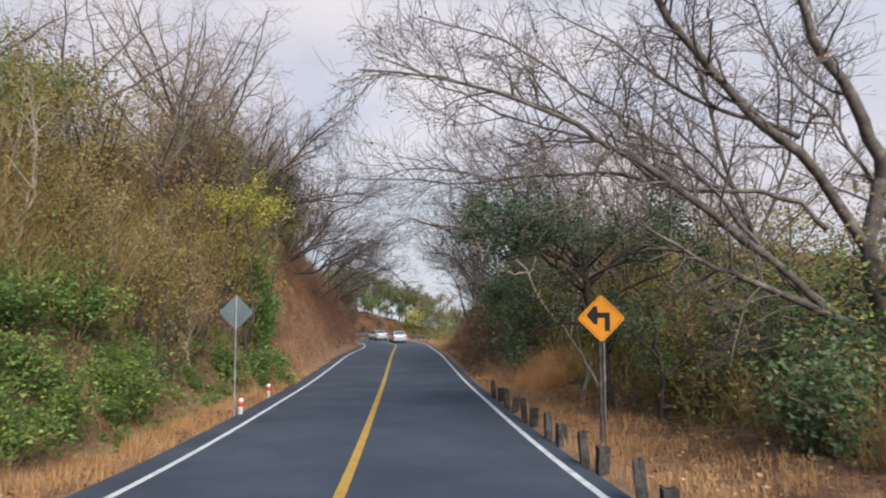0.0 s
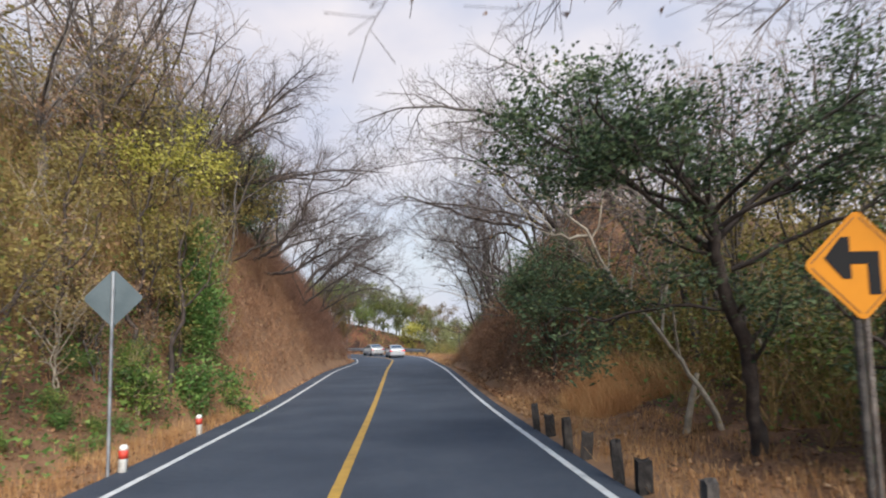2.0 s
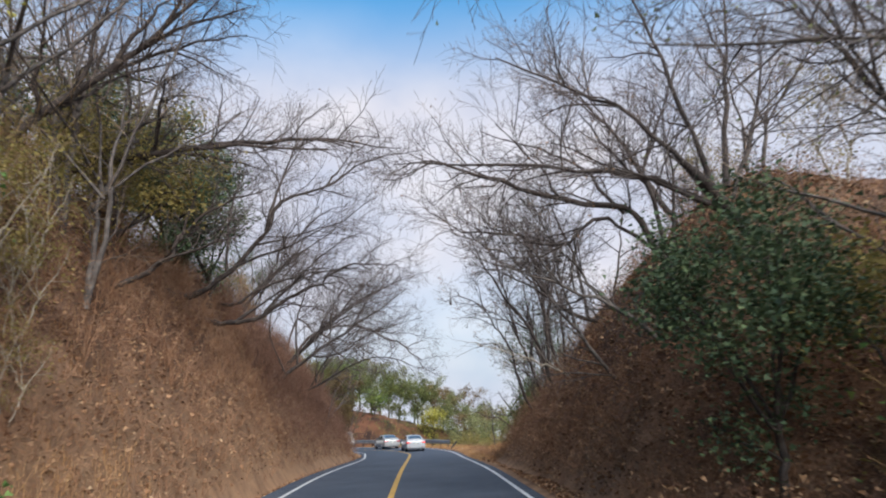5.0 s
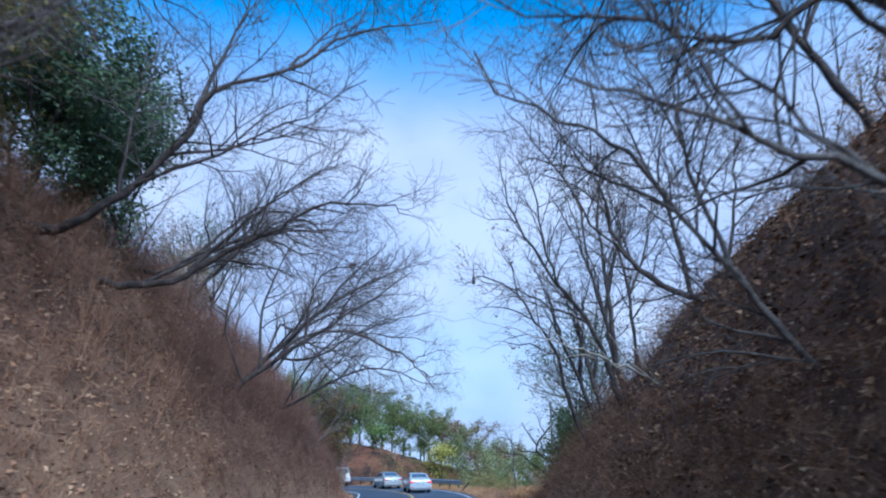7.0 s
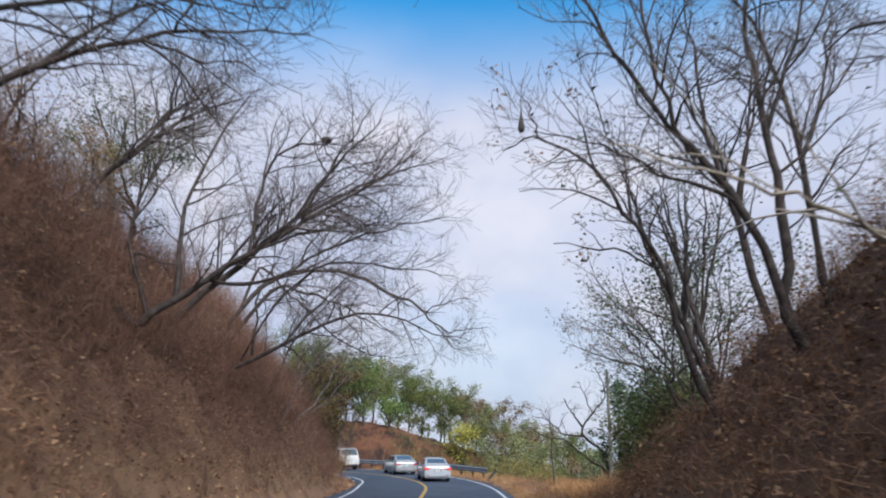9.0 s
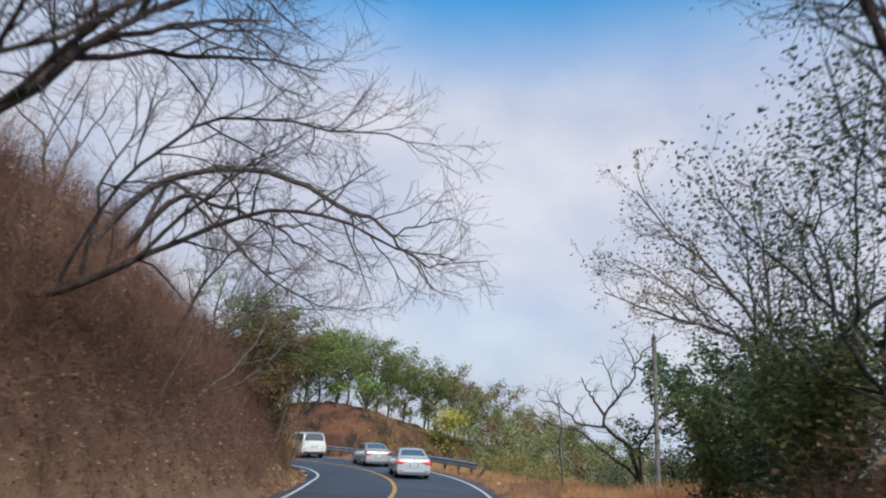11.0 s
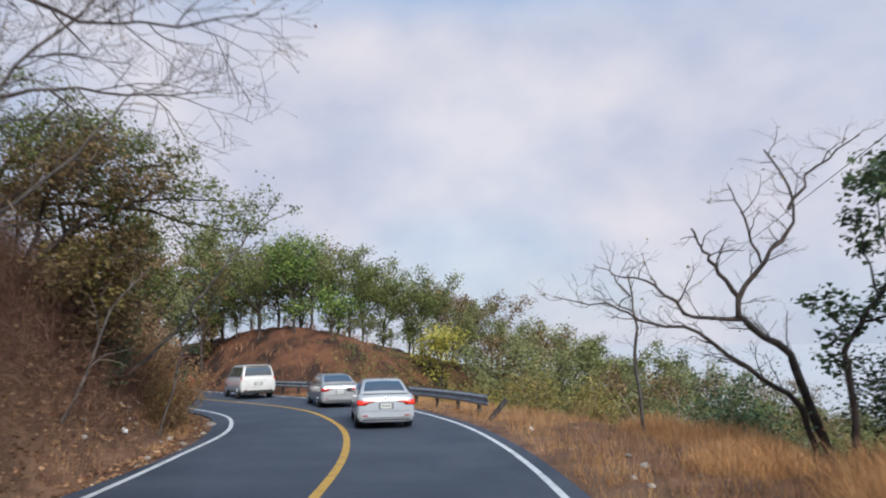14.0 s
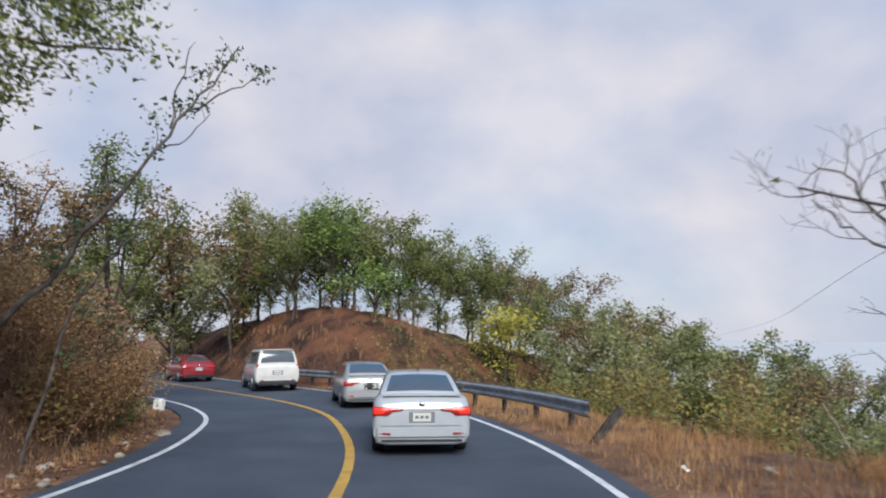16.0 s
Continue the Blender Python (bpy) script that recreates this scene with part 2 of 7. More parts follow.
def ground_material():
    """Brown soil with leaf litter, pale gravel by the road, and reddish earth round the cut beyond the bend."""
    m = material("ground_soil", [(0.25, (0.055, 0.03, 0.018)), (0.45, (0.12, 0.062, 0.036)), (0.6, (0.18, 0.095, 0.055)), (0.8, (0.28, 0.158, 0.093))], 1.1, 0.95, 0.8, 14, fine=0.7)
    nt = m.node_tree
    nodes, links = nt.nodes, nt.links
    geo = nodes.new("ShaderNodeNewGeometry")
    dist = nodes.new("ShaderNodeVectorMath")
    dist.operation = "DISTANCE"
    dist.inputs[1].default_value = (-14, 119, -4)
    links.new(geo.outputs["Position"], dist.inputs[0])
    rng = nodes.new("ShaderNodeMapRange")
    rng.inputs["From Min"].default_value = 24
    rng.inputs["From Max"].default_value = 16
    links.new(dist.outputs["Value"], rng.inputs["Value"])
    noi = nodes.new("ShaderNodeTexNoise")
    noi.inputs["Scale"].default_value = 0.5
    noi.inputs["Detail"].default_value = 8
    links.new(geo.outputs["Position"], noi.inputs["Vector"])
    ramp = nodes.new("ShaderNodeValToRGB")
    ramp.color_ramp.elements[0].position = 0.42
    ramp.color_ramp.elements[0].color = (0.028, 0.014, 0.01, 1)
    ramp.color_ramp.elements[1].position = 0.6
    ramp.color_ramp.elements[1].color = (0.125, 0.053, 0.028, 1)
    links.new(noi.outputs["Fac"], ramp.inputs["Fac"])
    mix = nodes.new("ShaderNodeMixRGB")
    links.new(rng.outputs[0], mix.inputs["Fac"])
    base = nodes["Principled BSDF"].inputs["Base Color"].links[0].from_socket
    links.new(base, mix.inputs["Color1"])
    links.new(ramp.outputs["Color"], mix.inputs["Color2"])
    # dusty tan soil and gravel beside the straight road
    sep = nodes.new("ShaderNodeSeparateXYZ")
    links.new(geo.outputs["Position"], sep.inputs[0])
    off = nodes.new("ShaderNodeMath")
    off.operation = "ADD"
    off.inputs[1].default_value = 1.0
    links.new(sep.outputs["X"], off.inputs[0])
    far = nodes.new("ShaderNodeMath")
    far.operation = "ABSOLUTE"
    links.new(off.outputs[0], far.inputs[0])
    near = nodes.new("ShaderNodeMapRange")
    near.inputs["From Min"].default_value = 6.3
    near.inputs["From Max"].default_value = 4.8
    links.new(far.outputs[0], near.inputs["Value"])
    patch = nodes.new("ShaderNodeTexNoise")
    patch.inputs["Scale"].default_value = 1.6
    patch.inputs["Detail"].default_value = 7
    links.new(geo.outputs["Position"], patch.inputs["Vector"])
    grade = nodes.new("ShaderNodeMapRange")
    grade.inputs["From Min"].default_value = 0.3
    grade.inputs["From Max"].default_value = 0.6
    grade.inputs["To Min"].default_value = 0.25
    links.new(patch.outputs["Fac"], grade.inputs["Value"])
    share = nodes.new("ShaderNodeMath")
    share.operation = "MULTIPLY"
    links.new(near.outputs[0], share.inputs[0])
    links.new(grade.outputs[0], share.inputs[1])
    straight = nodes.new("ShaderNodeMapRange")
    straight.inputs["From Min"].default_value = 80
    straight.inputs["From Max"].default_value = 68
    links.new(sep.outputs["Y"], straight.inputs["Value"])
    along = nodes.new("ShaderNodeMath")
    along.operation = "MULTIPLY"
    links.new(share.outputs[0], along.inputs[0])
    links.new(straight.outputs[0], along.inputs[1])
    dust = nodes.new("ShaderNodeMixRGB")
    dust.inputs["Color2"].default_value = (0.27, 0.155, 0.085, 1)
    links.new(along.outputs[0], dust.inputs["Fac"])
    links.new(mix.outputs["Color"], dust.inputs["Color1"])
    links.new(dust.outputs["Color"], nodes["Principled BSDF"].inputs["Base Color"])
    return m


M_GROUND = ground_material()


# ---- mesh helpers ----
def mesh_of(name, verts, faces, mat, smooth=False):
    """A mesh from an array of places and an array of triangles or quads."""
    verts = np.asarray(verts, np.float32).reshape(-1, 3)
    faces = np.asarray(faces, np.int32)
    me = bpy.data.meshes.new(name)
    n, k = faces.shape
    me.vertices.add(len(verts))
    me.vertices.foreach_set("co", verts.ravel())
    me.loops.add(n * k)
    me.loops.foreach_set("vertex_index", faces.ravel())
    me.polygons.add(n)
    me.polygons.foreach_set("loop_start", np.arange(0, n * k, k, dtype=np.int32))
    me.polygons.foreach_set("use_smooth", np.full(n, smooth))
    me.materials.append(mat)
    me.update(calc_edges=True)
    me.validate()
    return me


def part(name, me, parent, label="", at=(0, 0, 0)):
    ob = new(name, me)
    ob.parent = parent
    ob.location = at
    return tagged(ob, label)


def bm_mesh(name, bm, mat, smooth=False):
    me = bpy.data.meshes.new(name)
    bm.normal_update()
    bm.to_mesh(me)
    bm.free()
    for p in me.polygons:
        p.use_smooth = smooth
    me.materials.append(mat)
    return me


def box_mesh(name, size, mat, centre=(0, 0, 0), bevel=0.01, turn=None):
    bm = bmesh.new()
    bmesh.ops.create_cube(bm, size=1.0)
    bmesh.ops.scale(bm, vec=size, verts=bm.verts)
    if bevel:
        bmesh.ops.bevel(bm, geom=bm.edges[:], offset=bevel, segments=2, affect="EDGES")
    if turn:
        bmesh.ops.rotate(bm, matrix=Euler([radians(a) for a in turn]).to_matrix(), verts=bm.verts)
    bmesh.ops.translate(bm, vec=centre, verts=bm.verts)
    return bm_mesh(name, bm, mat)


def lathe_mesh(name, rings, mat, sides=16, axis="z", centre=(0, 0, 0)):
    """rings: (radius, height) from the bottom up; closed at both ends."""
    a = np.linspace(0, 2 * math.pi, sides, endpoint=False)
    v = [np.stack([r * np.cos(a), r * np.sin(a), np.full(sides, h)], 1) for r, h in [(0.001, rings[0][1]), *rings, (0.001, rings[-1][1])]]
    v = np.concatenate(v)
    if axis == "x":
        v = v[:, [2, 0, 1]]
    n = len(rings) + 2
    i, j = np.meshgrid(np.arange(n - 1), np.arange(sides), indexing="ij")
    f = np.stack([i * sides + j, i * sides + (j + 1) % sides, (i + 1) * sides + (j + 1) % sides, (i + 1) * sides + j], -1).reshape(-1, 4)
    return mesh_of(name, v + np.array(centre), f, mat, True)


def tube_arrays(tubes):
    """tubes: (points, radii, sides). Returns places and quads of them all."""
    vs, fs, base = [], [], 0
    for pts, rad, k in tubes:
        p = np.asarray(pts, float)
        n = len(p)
        t = np.gradient(p, axis=0)
        t /= np.linalg.norm(t, axis=1, keepdims=True) + 1e-9
        m = t.mean(0)
        ref = np.array((0, 0, 1.0)) if abs(m[2]) < 0.8 else np.array((1.0, 0, 0))
        u = np.cross(t, ref)
        u /= np.linalg.norm(u, axis=1, keepdims=True) + 1e-9
        w = np.cross(t, u)
        a = np.arange(k) * 2 * math.pi / k
        ring = p[:, None] + np.asarray(rad)[:, None, None] * (np.cos(a)[None, :, None] * u[:, None] + np.sin(a)[None, :, None] * w[:, None])
        vs.append(ring.reshape(-1, 3))
        i = np.arange(n - 1)[:, None] * k
        j = np.arange(k)[None]
        jn = (j + 1) % k
        fs.append(np.stack([i + j, i + jn, i + k + jn, i + k + j], -1).reshape(-1, 4) + base)
        base += n * k
    return np.concatenate(vs), np.concatenate(fs)


def tubes_mesh(name, tubes, mat):
    v, f = tube_arrays(tubes)
    return mesh_of(name, v, f, mat, True)


def smooth_line(pts, n):
    """A Catmull-Rom curve of n places through the given ones."""
    p = np.asarray(pts, float)
    if len(p) < 3:
        return p[0] + (p[-1] - p[0]) * np.linspace(0, 1, n)[:, None]
    q = np.concatenate([[2 * p[0] - p[1]], p, [2 * p[-1] - p[-2]]])
    u = np.linspace(0, len(p) - 1 - 1e-6, n)
    k = u.astype(int)
    f = (u - k)[:, None]
    a, b, c, d = q[k], q[k + 1], q[k + 2], q[k + 3]
    return 0.5 * (2 * b + (c - a) * f + (2 * a - 5 * b + 4 * c - d) * f**2 + (3 * b - a - 3 * c + d) * f**3)


def leaf_arrays(rs, centres, size, spread=0.35, flat=0.4, narrow=0.5, far=False):
    """Leaves at the given places: diamonds, or pointed triangles where far off."""
    n = len(centres)
    a = rs.normal(size=(n, 3))
    a[:, 2] *= flat
    a /= np.linalg.norm(a, axis=1, keepdims=True) + 1e-9
    b = np.cross(a, rs.normal(size=(n, 3)))
    b /= np.linalg.norm(b, axis=1, keepdims=True) + 1e-9
    s = (size * (1 + spread * rs.normal(size=n)).clip(0.4, 1.9))[:, None]
    c = np.asarray(centres)
    if far:
        v = np.stack([c - a * s * 0.5, c + a * s * 0.35 + b * s * narrow * 0.6, c + a * s * 0.35 - b * s * narrow * 0.6], 1).reshape(-1, 3)
        return v, np.arange(3 * n).reshape(-1, 3)
    nrm = np.cross(a, b)
    v = np.stack([c - a * s * 0.5, c + b * s * 0.5 * narrow + nrm * s * 0.08, c + a * s * 0.5, c - b * s * 0.5 * narrow + nrm * s * 0.08], 1).reshape(-1, 3)
    return v, np.arange(4 * n).reshape(-1, 4)


# ---- the road's line and the land ----
BEND_AT, BEND_R, BEND_TURN, MIDDLE = 79.0, 32.0, radians(41), -1.0
BEND_END = BEND_AT + BEND_R * BEND_TURN
PROFILE_S = np.array([-60, -20, 0, 5, 10, 15, 20, 25, 30, 40, 50, 60, 70, 80, 90, 100, 140, 260, 400.0])
PROFILE_Z = np.array([5.6, 2.2, 0, -0.57, -1.0, -1.3, -1.52, -1.73, -1.95, -2.18, -2.4, -2.87, -3.36, -3.75, -4.05, -4.35, -5.3, -8, -10])
_fine_s = np.arange(-60, 400, 0.5)
_fine_z = np.convolve(np.pad(np.interp(_fine_s, PROFILE_S, PROFILE_Z), 8, mode="edge"), np.ones(17) / 17, mode="valid")


def road_z(s):
    return np.interp(s, _fine_s, _fine_z)


def on_road(s, d, up=0.0):
    """The place at s metres along the road's middle and d to the right of it, and the heading to the left there, in radians."""
    th = np.clip((s - BEND_AT) / BEND_R, 0, BEND_TURN)
    x = MIDDLE - BEND_R * (1 - np.cos(th)) - np.sin(th) * np.maximum(s - BEND_END, 0)
    y = np.minimum(s, BEND_AT) + BEND_R * np.sin(th) + np.cos(th) * np.maximum(s - BEND_END, 0)
    return x + d * np.cos(th), y + d * np.sin(th), road_z(s) + up, th


def to_road(x, y):
    """s and d of a place of the plan."""
    x, y = np.asarray(x, float), np.asarray(y, float)
    cx = MIDDLE - BEND_R
    th = np.arctan2(y - BEND_AT, x - cx)
    ex, ey, _, _ = on_road(np.array(BEND_END), 0.0)
    fx, fy = -math.sin(BEND_TURN), math.cos(BEND_TURN)
    along = (x - ex) * fx + (y - ey) * fy
    across = (x - ex) * fy - (y - ey) * fx
    s1, d1 = y, x - MIDDLE
    s2, d2 = BEND_AT + BEND_R * th, np.hypot(x - cx, y - BEND_AT) - BEND_R
    s3, d3 = BEND_END + along, across
    first = y < BEND_AT
    last = ~first & ((along > 0) | (x < cx))
    return np.where(first, s1, np.where(last, s3, s2)), np.where(first, d1, np.where(last, d3, d2))


def table(s, pairs):
    a = np.array(pairs, float)
    return np.interp(s, a[:, 0], a[:, 1])


L_TOE = [(-60, 5.3), (22, 5.2), (32, 4.3), (70, 4.4), (78, 4.6), (86, 5.4), (94, 6.5), (110, 6)]
L_HIGH = [(-60, 7), (22, 6.5), (34, 8.8), (52, 8.7), (62, 8.0), (70, 8.2), (76, 6.2), (84, 4.2), (89, 2.4), (93, 1.4), (104, 0.8), (140, 1)]
L_RUN = [(-60, 8), (22, 7), (34, 5.6), (66, 5.6), (84, 5)]
L_ON = [(-60, 0.2), (30, 0.2), (40, 0.38), (56, 0.34), (70, 0.15), (84, 0.02), (100, 0.0), (140, 0.05)]
R_TOE = [(-60, 5.4), (26, 6.0), (31, 6.4), (36, 4.8), (41, 5.1), (48, 4.9), (56, 4.8), (66, 6), (70, 10.5), (80, 9.2), (87, 6.2), (99, 5.8), (104, 5.7), (111, 4.9), (140, 5)]
R_HIGH = [(-60, 0.8), (20, 0.9), (26, 1.6), (31, 3.2), (36, 7.4), (39, 8.4), (44, 8.4), (50, 7.0), (57, 4.8), (62, 1.4), (67, -0.5), (70, -5), (92, -4.6), (98, -3.6), (103, -1), (107, 2.4), (112, 4.3), (119, 4.8), (127, 4.2), (140, 3.4), (200, 3)]
R_RUN = [(-60, 8), (20, 8), (31, 7), (36, 5.6), (60, 5.6), (70, 11), (98, 9), (106, 5.5), (140, 6)]
R_ON = [(-60, 0.1), (22, 0.08), (31, 0.0), (38, -0.12), (60, -0.1), (68, -0.25), (90, -0.2), (98, -0.12), (106, -0.14), (118, -0.3), (140, -0.25)]


def wobble(x, y):
    """Gentle unevenness of the land, up to about 1."""
    return (np.sin(x * 0.9 + 1.3 * np.sin(y * 0.31)) * np.cos(y * 0.73 + x * 0.21) + 0.6 * np.sin(x * 2.1 + y * 1.7) * np.cos(y * 2.6 - x * 0.8) + 0.35 * np.sin(3.9 * y + 2.2 * x)) / 1.7


def land(x, y):
    """The height of the ground anywhere."""
    x, y = np.asarray(x, float), np.asarray(y, float)
    s, d = to_road(x, y)
    z0 = road_z(s)
    left = d < 0
    a = np.abs(d)
    toe = np.where(left, table(s, L_TOE), table(s, R_TOE))
    high = np.where(left, table(s, L_HIGH), table(s, R_HIGH))
    run = np.where(left, table(s, L_RUN), table(s, R_RUN))
    on = np.where(left, table(s, L_ON), table(s, R_ON))
    u = np.clip((a - toe) / run, 0, 1)
    up = 1 - (1 - u) ** 1.6
    up = np.where(high < 0, u * u * (3 - 2 * u), up)
    past = np.maximum(a - toe - run, 0)
    z = z0 + high * up + np.where((past < 60) | (on < 0), past, 60 + (past - 60) * 0.25) * on
    z = z - np.where(on < 0, np.maximum(past - 34, 0) * 0.5, 0)
    rough = np.clip((a - 4.2) / 2.0, 0, 1)
    z = z + 0.05 * rough * wobble(x * 2.3, y * 2.3) + 0.32 * np.clip((a - toe) / 2.5, 0, 1) * wobble(x, y)
    z = np.where(a < 4.25, z0 - 0.07, z + 0.02 * rough)
    return np.clip(z, -90, 60)


# ---- ground, road, markings ----
def axis_steps(lo, hi, step, reach, grow=1.35):
    core = list(np.arange(lo, hi + step / 2, step))
    up, g = [], step
    while (up[-1] if up else hi) < reach:
        g *= grow
        up.append((up[-1] if up else hi) + g)
    down, g = [], step
    while (down[-1] if down else lo) > -reach:
        g *= grow
        down.append((down[-1] if down else lo) - g)
    return np.array(down[::-1] + core + up)


gx, gy = axis_steps(-24, 24, 0.4, 1800), axis_steps(-8, 136, 0.5, 2200)
GX, GY = np.meshgrid(gx, gy, indexing="ij")
GZ = land(GX, GY)
ni, nj = GX.shape
ii, jj = np.meshgrid(np.arange(ni - 1), np.arange(nj - 1), indexing="ij")
g_faces = np.stack([ii * nj + jj, (ii + 1) * nj + jj, (ii + 1) * nj + jj + 1, ii * nj + jj + 1], -1).reshape(-1, 4)
ground = new("ground", mesh_of("ground", np.stack([GX, GY, GZ], -1), g_faces, M_GROUND, True))
tagged(ground, "brown leaf-strewn soil with banks and a verge", "ground", kind="structure")
# Flat sheet added for distant haze; its colour is matched to the low sky.
M_FAR_HAZE = material("far_haze", [(0.3, (0.4, 0.405, 0.42)), (0.7, (0.43, 0.435, 0.45))], 0.002, 0.6, 0.1, 0.3, spec=0.5)
far_haze = new("water", mesh_of("water", [(-4000, -500, -60), (4000, -500, -60), (4000, 4500, -60), (-4000, 4500, -60)], [(0, 1, 2, 3)], M_FAR_HAZE))
tagged(far_haze, "pale blue-grey sheet standing for distant haze", "water", kind="structure")


def ribbon(s_values, d_low, d_high, up, across=1):
    """A strip of the road's surface between two distances from its middle."""
    s = np.asarray(s_values, float)
    drift = -0.22 * np.exp(-(((s - 85.5) / 6.5) ** 4))
    cols = [np.stack(on_road(s, d_low + drift + (d_high - d_low) * k / across, up)[:3], 1) for k in range(across + 1)]
    v = np.stack(cols, 1)
    n, m = v.shape[:2]
    i, j = np.meshgrid(np.arange(n - 1), np.arange(m - 1), indexing="ij")
    f = np.stack([i * m + j, i * m + j + 1, (i + 1) * m + j + 1, (i + 1) * m + j], -1).reshape(-1, 4)
    return v.reshape(-1, 3), f


S_ALL = np.arange(-50, 240, 0.5)
v, f = ribbon(S_ALL, -3.95, 4.1, 0.0, 8)
n0 = len(S_ALL)
side_l = np.array([k * 9 for k in range(n0)])
side_r = np.array([k * 9 + 8 for k in range(n0)])
low = v.copy()
low[:, 2] -= 0.16
v2 = np.concatenate([v, low[side_l], low[side_r]])
bl, br = len(v), len(v) + n0
k = np.arange(n0 - 1)
f2 = np.concatenate([f, np.stack([side_l[k], side_l[k + 1], bl + k + 1, bl + k], 1), np.stack([side_r[k + 1], side_r[k], br + k, br + k + 1], 1)])
road = new("road", mesh_of("road", v2, f2, M_ASPHALT, False))
tagged(road, "dark blue-grey asphalt two-lane road", "road", kind="structure")
for d_mid, half, mat, nm, lab in ((-3.3, 0.065, M_WHITE, "edge_line", "white painted edge line"), (3.72, 0.065, M_WHITE, "edge_line", "white painted edge line"), (0.0, 0.085, M_YELLOW, "centre_line", "yellow painted centre line")):
    v, f = ribbon(S_ALL, d_mid - half, d_mid + half, 0.005)
    if d_mid < 0:
        v[:, 0] -= 0.4 * np.exp(-(((np.repeat(S_ALL, 2) - 80.0) / 6.0) ** 2))
    v[:, 0] += 0.004 * np.sin(np.arange(len(v)) * 1.7)
    tagged(new(nm, mesh_of(nm, v, f, mat)), lab, "road marking", kind="structure")


# ---- plant makers ----
def unit(v):
    return v / (np.linalg.norm(v) + 1e-9)


def sprout(rs, line, rad, level, spec, tubes, tips):
    """Side branches of a branch, and theirs, down to the twigs."""
    if level > spec["levels"]:
        return
    seg = np.linalg.norm(np.diff(line, axis=0), axis=1)
    total = seg.sum()
    gap = spec["gap"][level - 1]
    first = spec["bare"][level - 1]
    count = max(1, int(total * (1 - first) / gap))
    cum = np.concatenate([[0], np.cumsum(seg)])
    for c in range(count):
        f = first + (1 - first) * (c + rs.uniform(0.1, 0.9)) / count
        at = f * total
        k = min(len(seg) - 1, np.searchsorted(cum, at) - 1 if at > 0 else 0)
        p = line[k] + (line[k + 1] - line[k]) * ((at - cum[k]) / (seg[k] + 1e-9))
        t = unit(line[k + 1] - line[k])
        r_here = np.interp(at, cum, rad)
        away = unit(np.cross(t, rs.normal(size=3)))
        ang = radians(rs.uniform(*spec["angle"]))
        g = unit(t * math.cos(ang) + away * math.sin(ang) + np.array((0, 0, spec["lift"])) * rs.uniform(0.3, 1.0))
        length = spec["length"][level - 1] * rs.uniform(0.55, 1.15) * (1.15 - 0.6 * f)
        r0 = min(r_here * 0.72, spec["radius"][level - 1] * rs.uniform(0.8, 1.2))
        n = spec["steps"][level - 1]
        q = [p]
        for _ in range(n - 1):
            g = unit(g + rs.normal(size=3) * spec["wander"] + np.array((0, 0, spec["droop"] if level >= 3 else spec["lift"] * 0.15)))
            q.append(q[-1] + g * length / (n - 1))
        q = np.array(q)
        rr = np.linspace(r0, max(r0 * 0.35, spec["thin"]), n)
        tubes.append((q, rr, 5 if r0 > 0.04 else 4 if r0 > 0.026 else 3))
        if level >= spec["levels"] - 1:
            tips.append(q[-1])
            tips.append(q[-2])
        sprout(rs, q, rr, level + 1, spec, tubes, tips)


BARE = dict(levels=3, gap=(0.4, 0.26, 0.14), bare=(0.24, 0.15, 0.15), angle=(26, 62), lift=0.17, wander=0.19, droop=-0.03, steps=(6, 4, 2), length=(2.3, 1.2, 0.6), radius=(0.03, 0.012, 0.0065), thin=0.004)
LEAFY = dict(levels=2, gap=(0.5, 0.4), bare=(0.3, 0.3), angle=(30, 65), lift=0.25, wander=0.18, droop=0.0, steps=(4, 2), length=(1.3, 0.7), radius=(0.035, 0.014), thin=0.005)


def tree(name, label, category, limbs, seed, spec=BARE, bark=M_BARK_BROWN, twig=M_TWIG, leaves=0, leaf_mat=None, leaf_size=0.1, leaf_spread=0.25, origin=None, group="", flat=0.4, narrow=0.5, far=True):
    """A tree. limbs: (places from its foot outwards, thickness at the start and end), in the world; the first is the trunk."""
    rs = np.random.RandomState(seed)
    base = np.array(limbs[0][0][0], float) if origin is None else np.array(origin, float)
    thick, thin, tips = [], [], []
    for pts, r0, r1 in limbs:
        n = max(5, 3 * len(pts))
        line = smooth_line(np.array(pts, float) - base, n)
        line[1:-1] += rs.normal(size=(n - 2, 3)) * 0.035
        rad = np.linspace(r0, r1, n) * (1 + 0.08 * rs.normal(size=n))
        thick.append((line, rad, 9 if r0 > 0.09 else 6 if r0 > 0.06 else 4))
        sprout(rs, line, rad, 1, spec, thin, tips)
    root = new(name)
    root.location = base
    tagged(root, label, category, group)
    part("trunk", tubes_mesh("trunk", thick, bark), root)
    big = [t for t in thin if t[1][0] > 0.013]
    small = [t for t in thin if t[1][0] <= 0.013]
    if big:
        tagged(part("branchwork", tubes_mesh("branchwork", big, bark), root), kind="stuff")
    if small:
        tagged(part("twig_spray", tubes_mesh("twig_spray", small, twig), root), kind="stuff")
    if leaves:
        tips = np.array(tips)
        pick = tips[rs.randint(0, len(tips), leaves)]
        c = pick + rs.normal(size=(leaves, 3)) * leaf_spread * np.array((1, 1, 0.75))
        v, f = leaf_arrays(rs, c, leaf_size, flat=flat, narrow=narrow, far=far)
        tagged(part("crown", mesh_of("leaves", v, f, leaf_mat), root), kind="stuff")
    return root


def rooted(x, y, *pts):
    """A line of places that begins in the ground at x, y."""
    return [(x, y, float(land(x, y)) - 0.3), *pts]


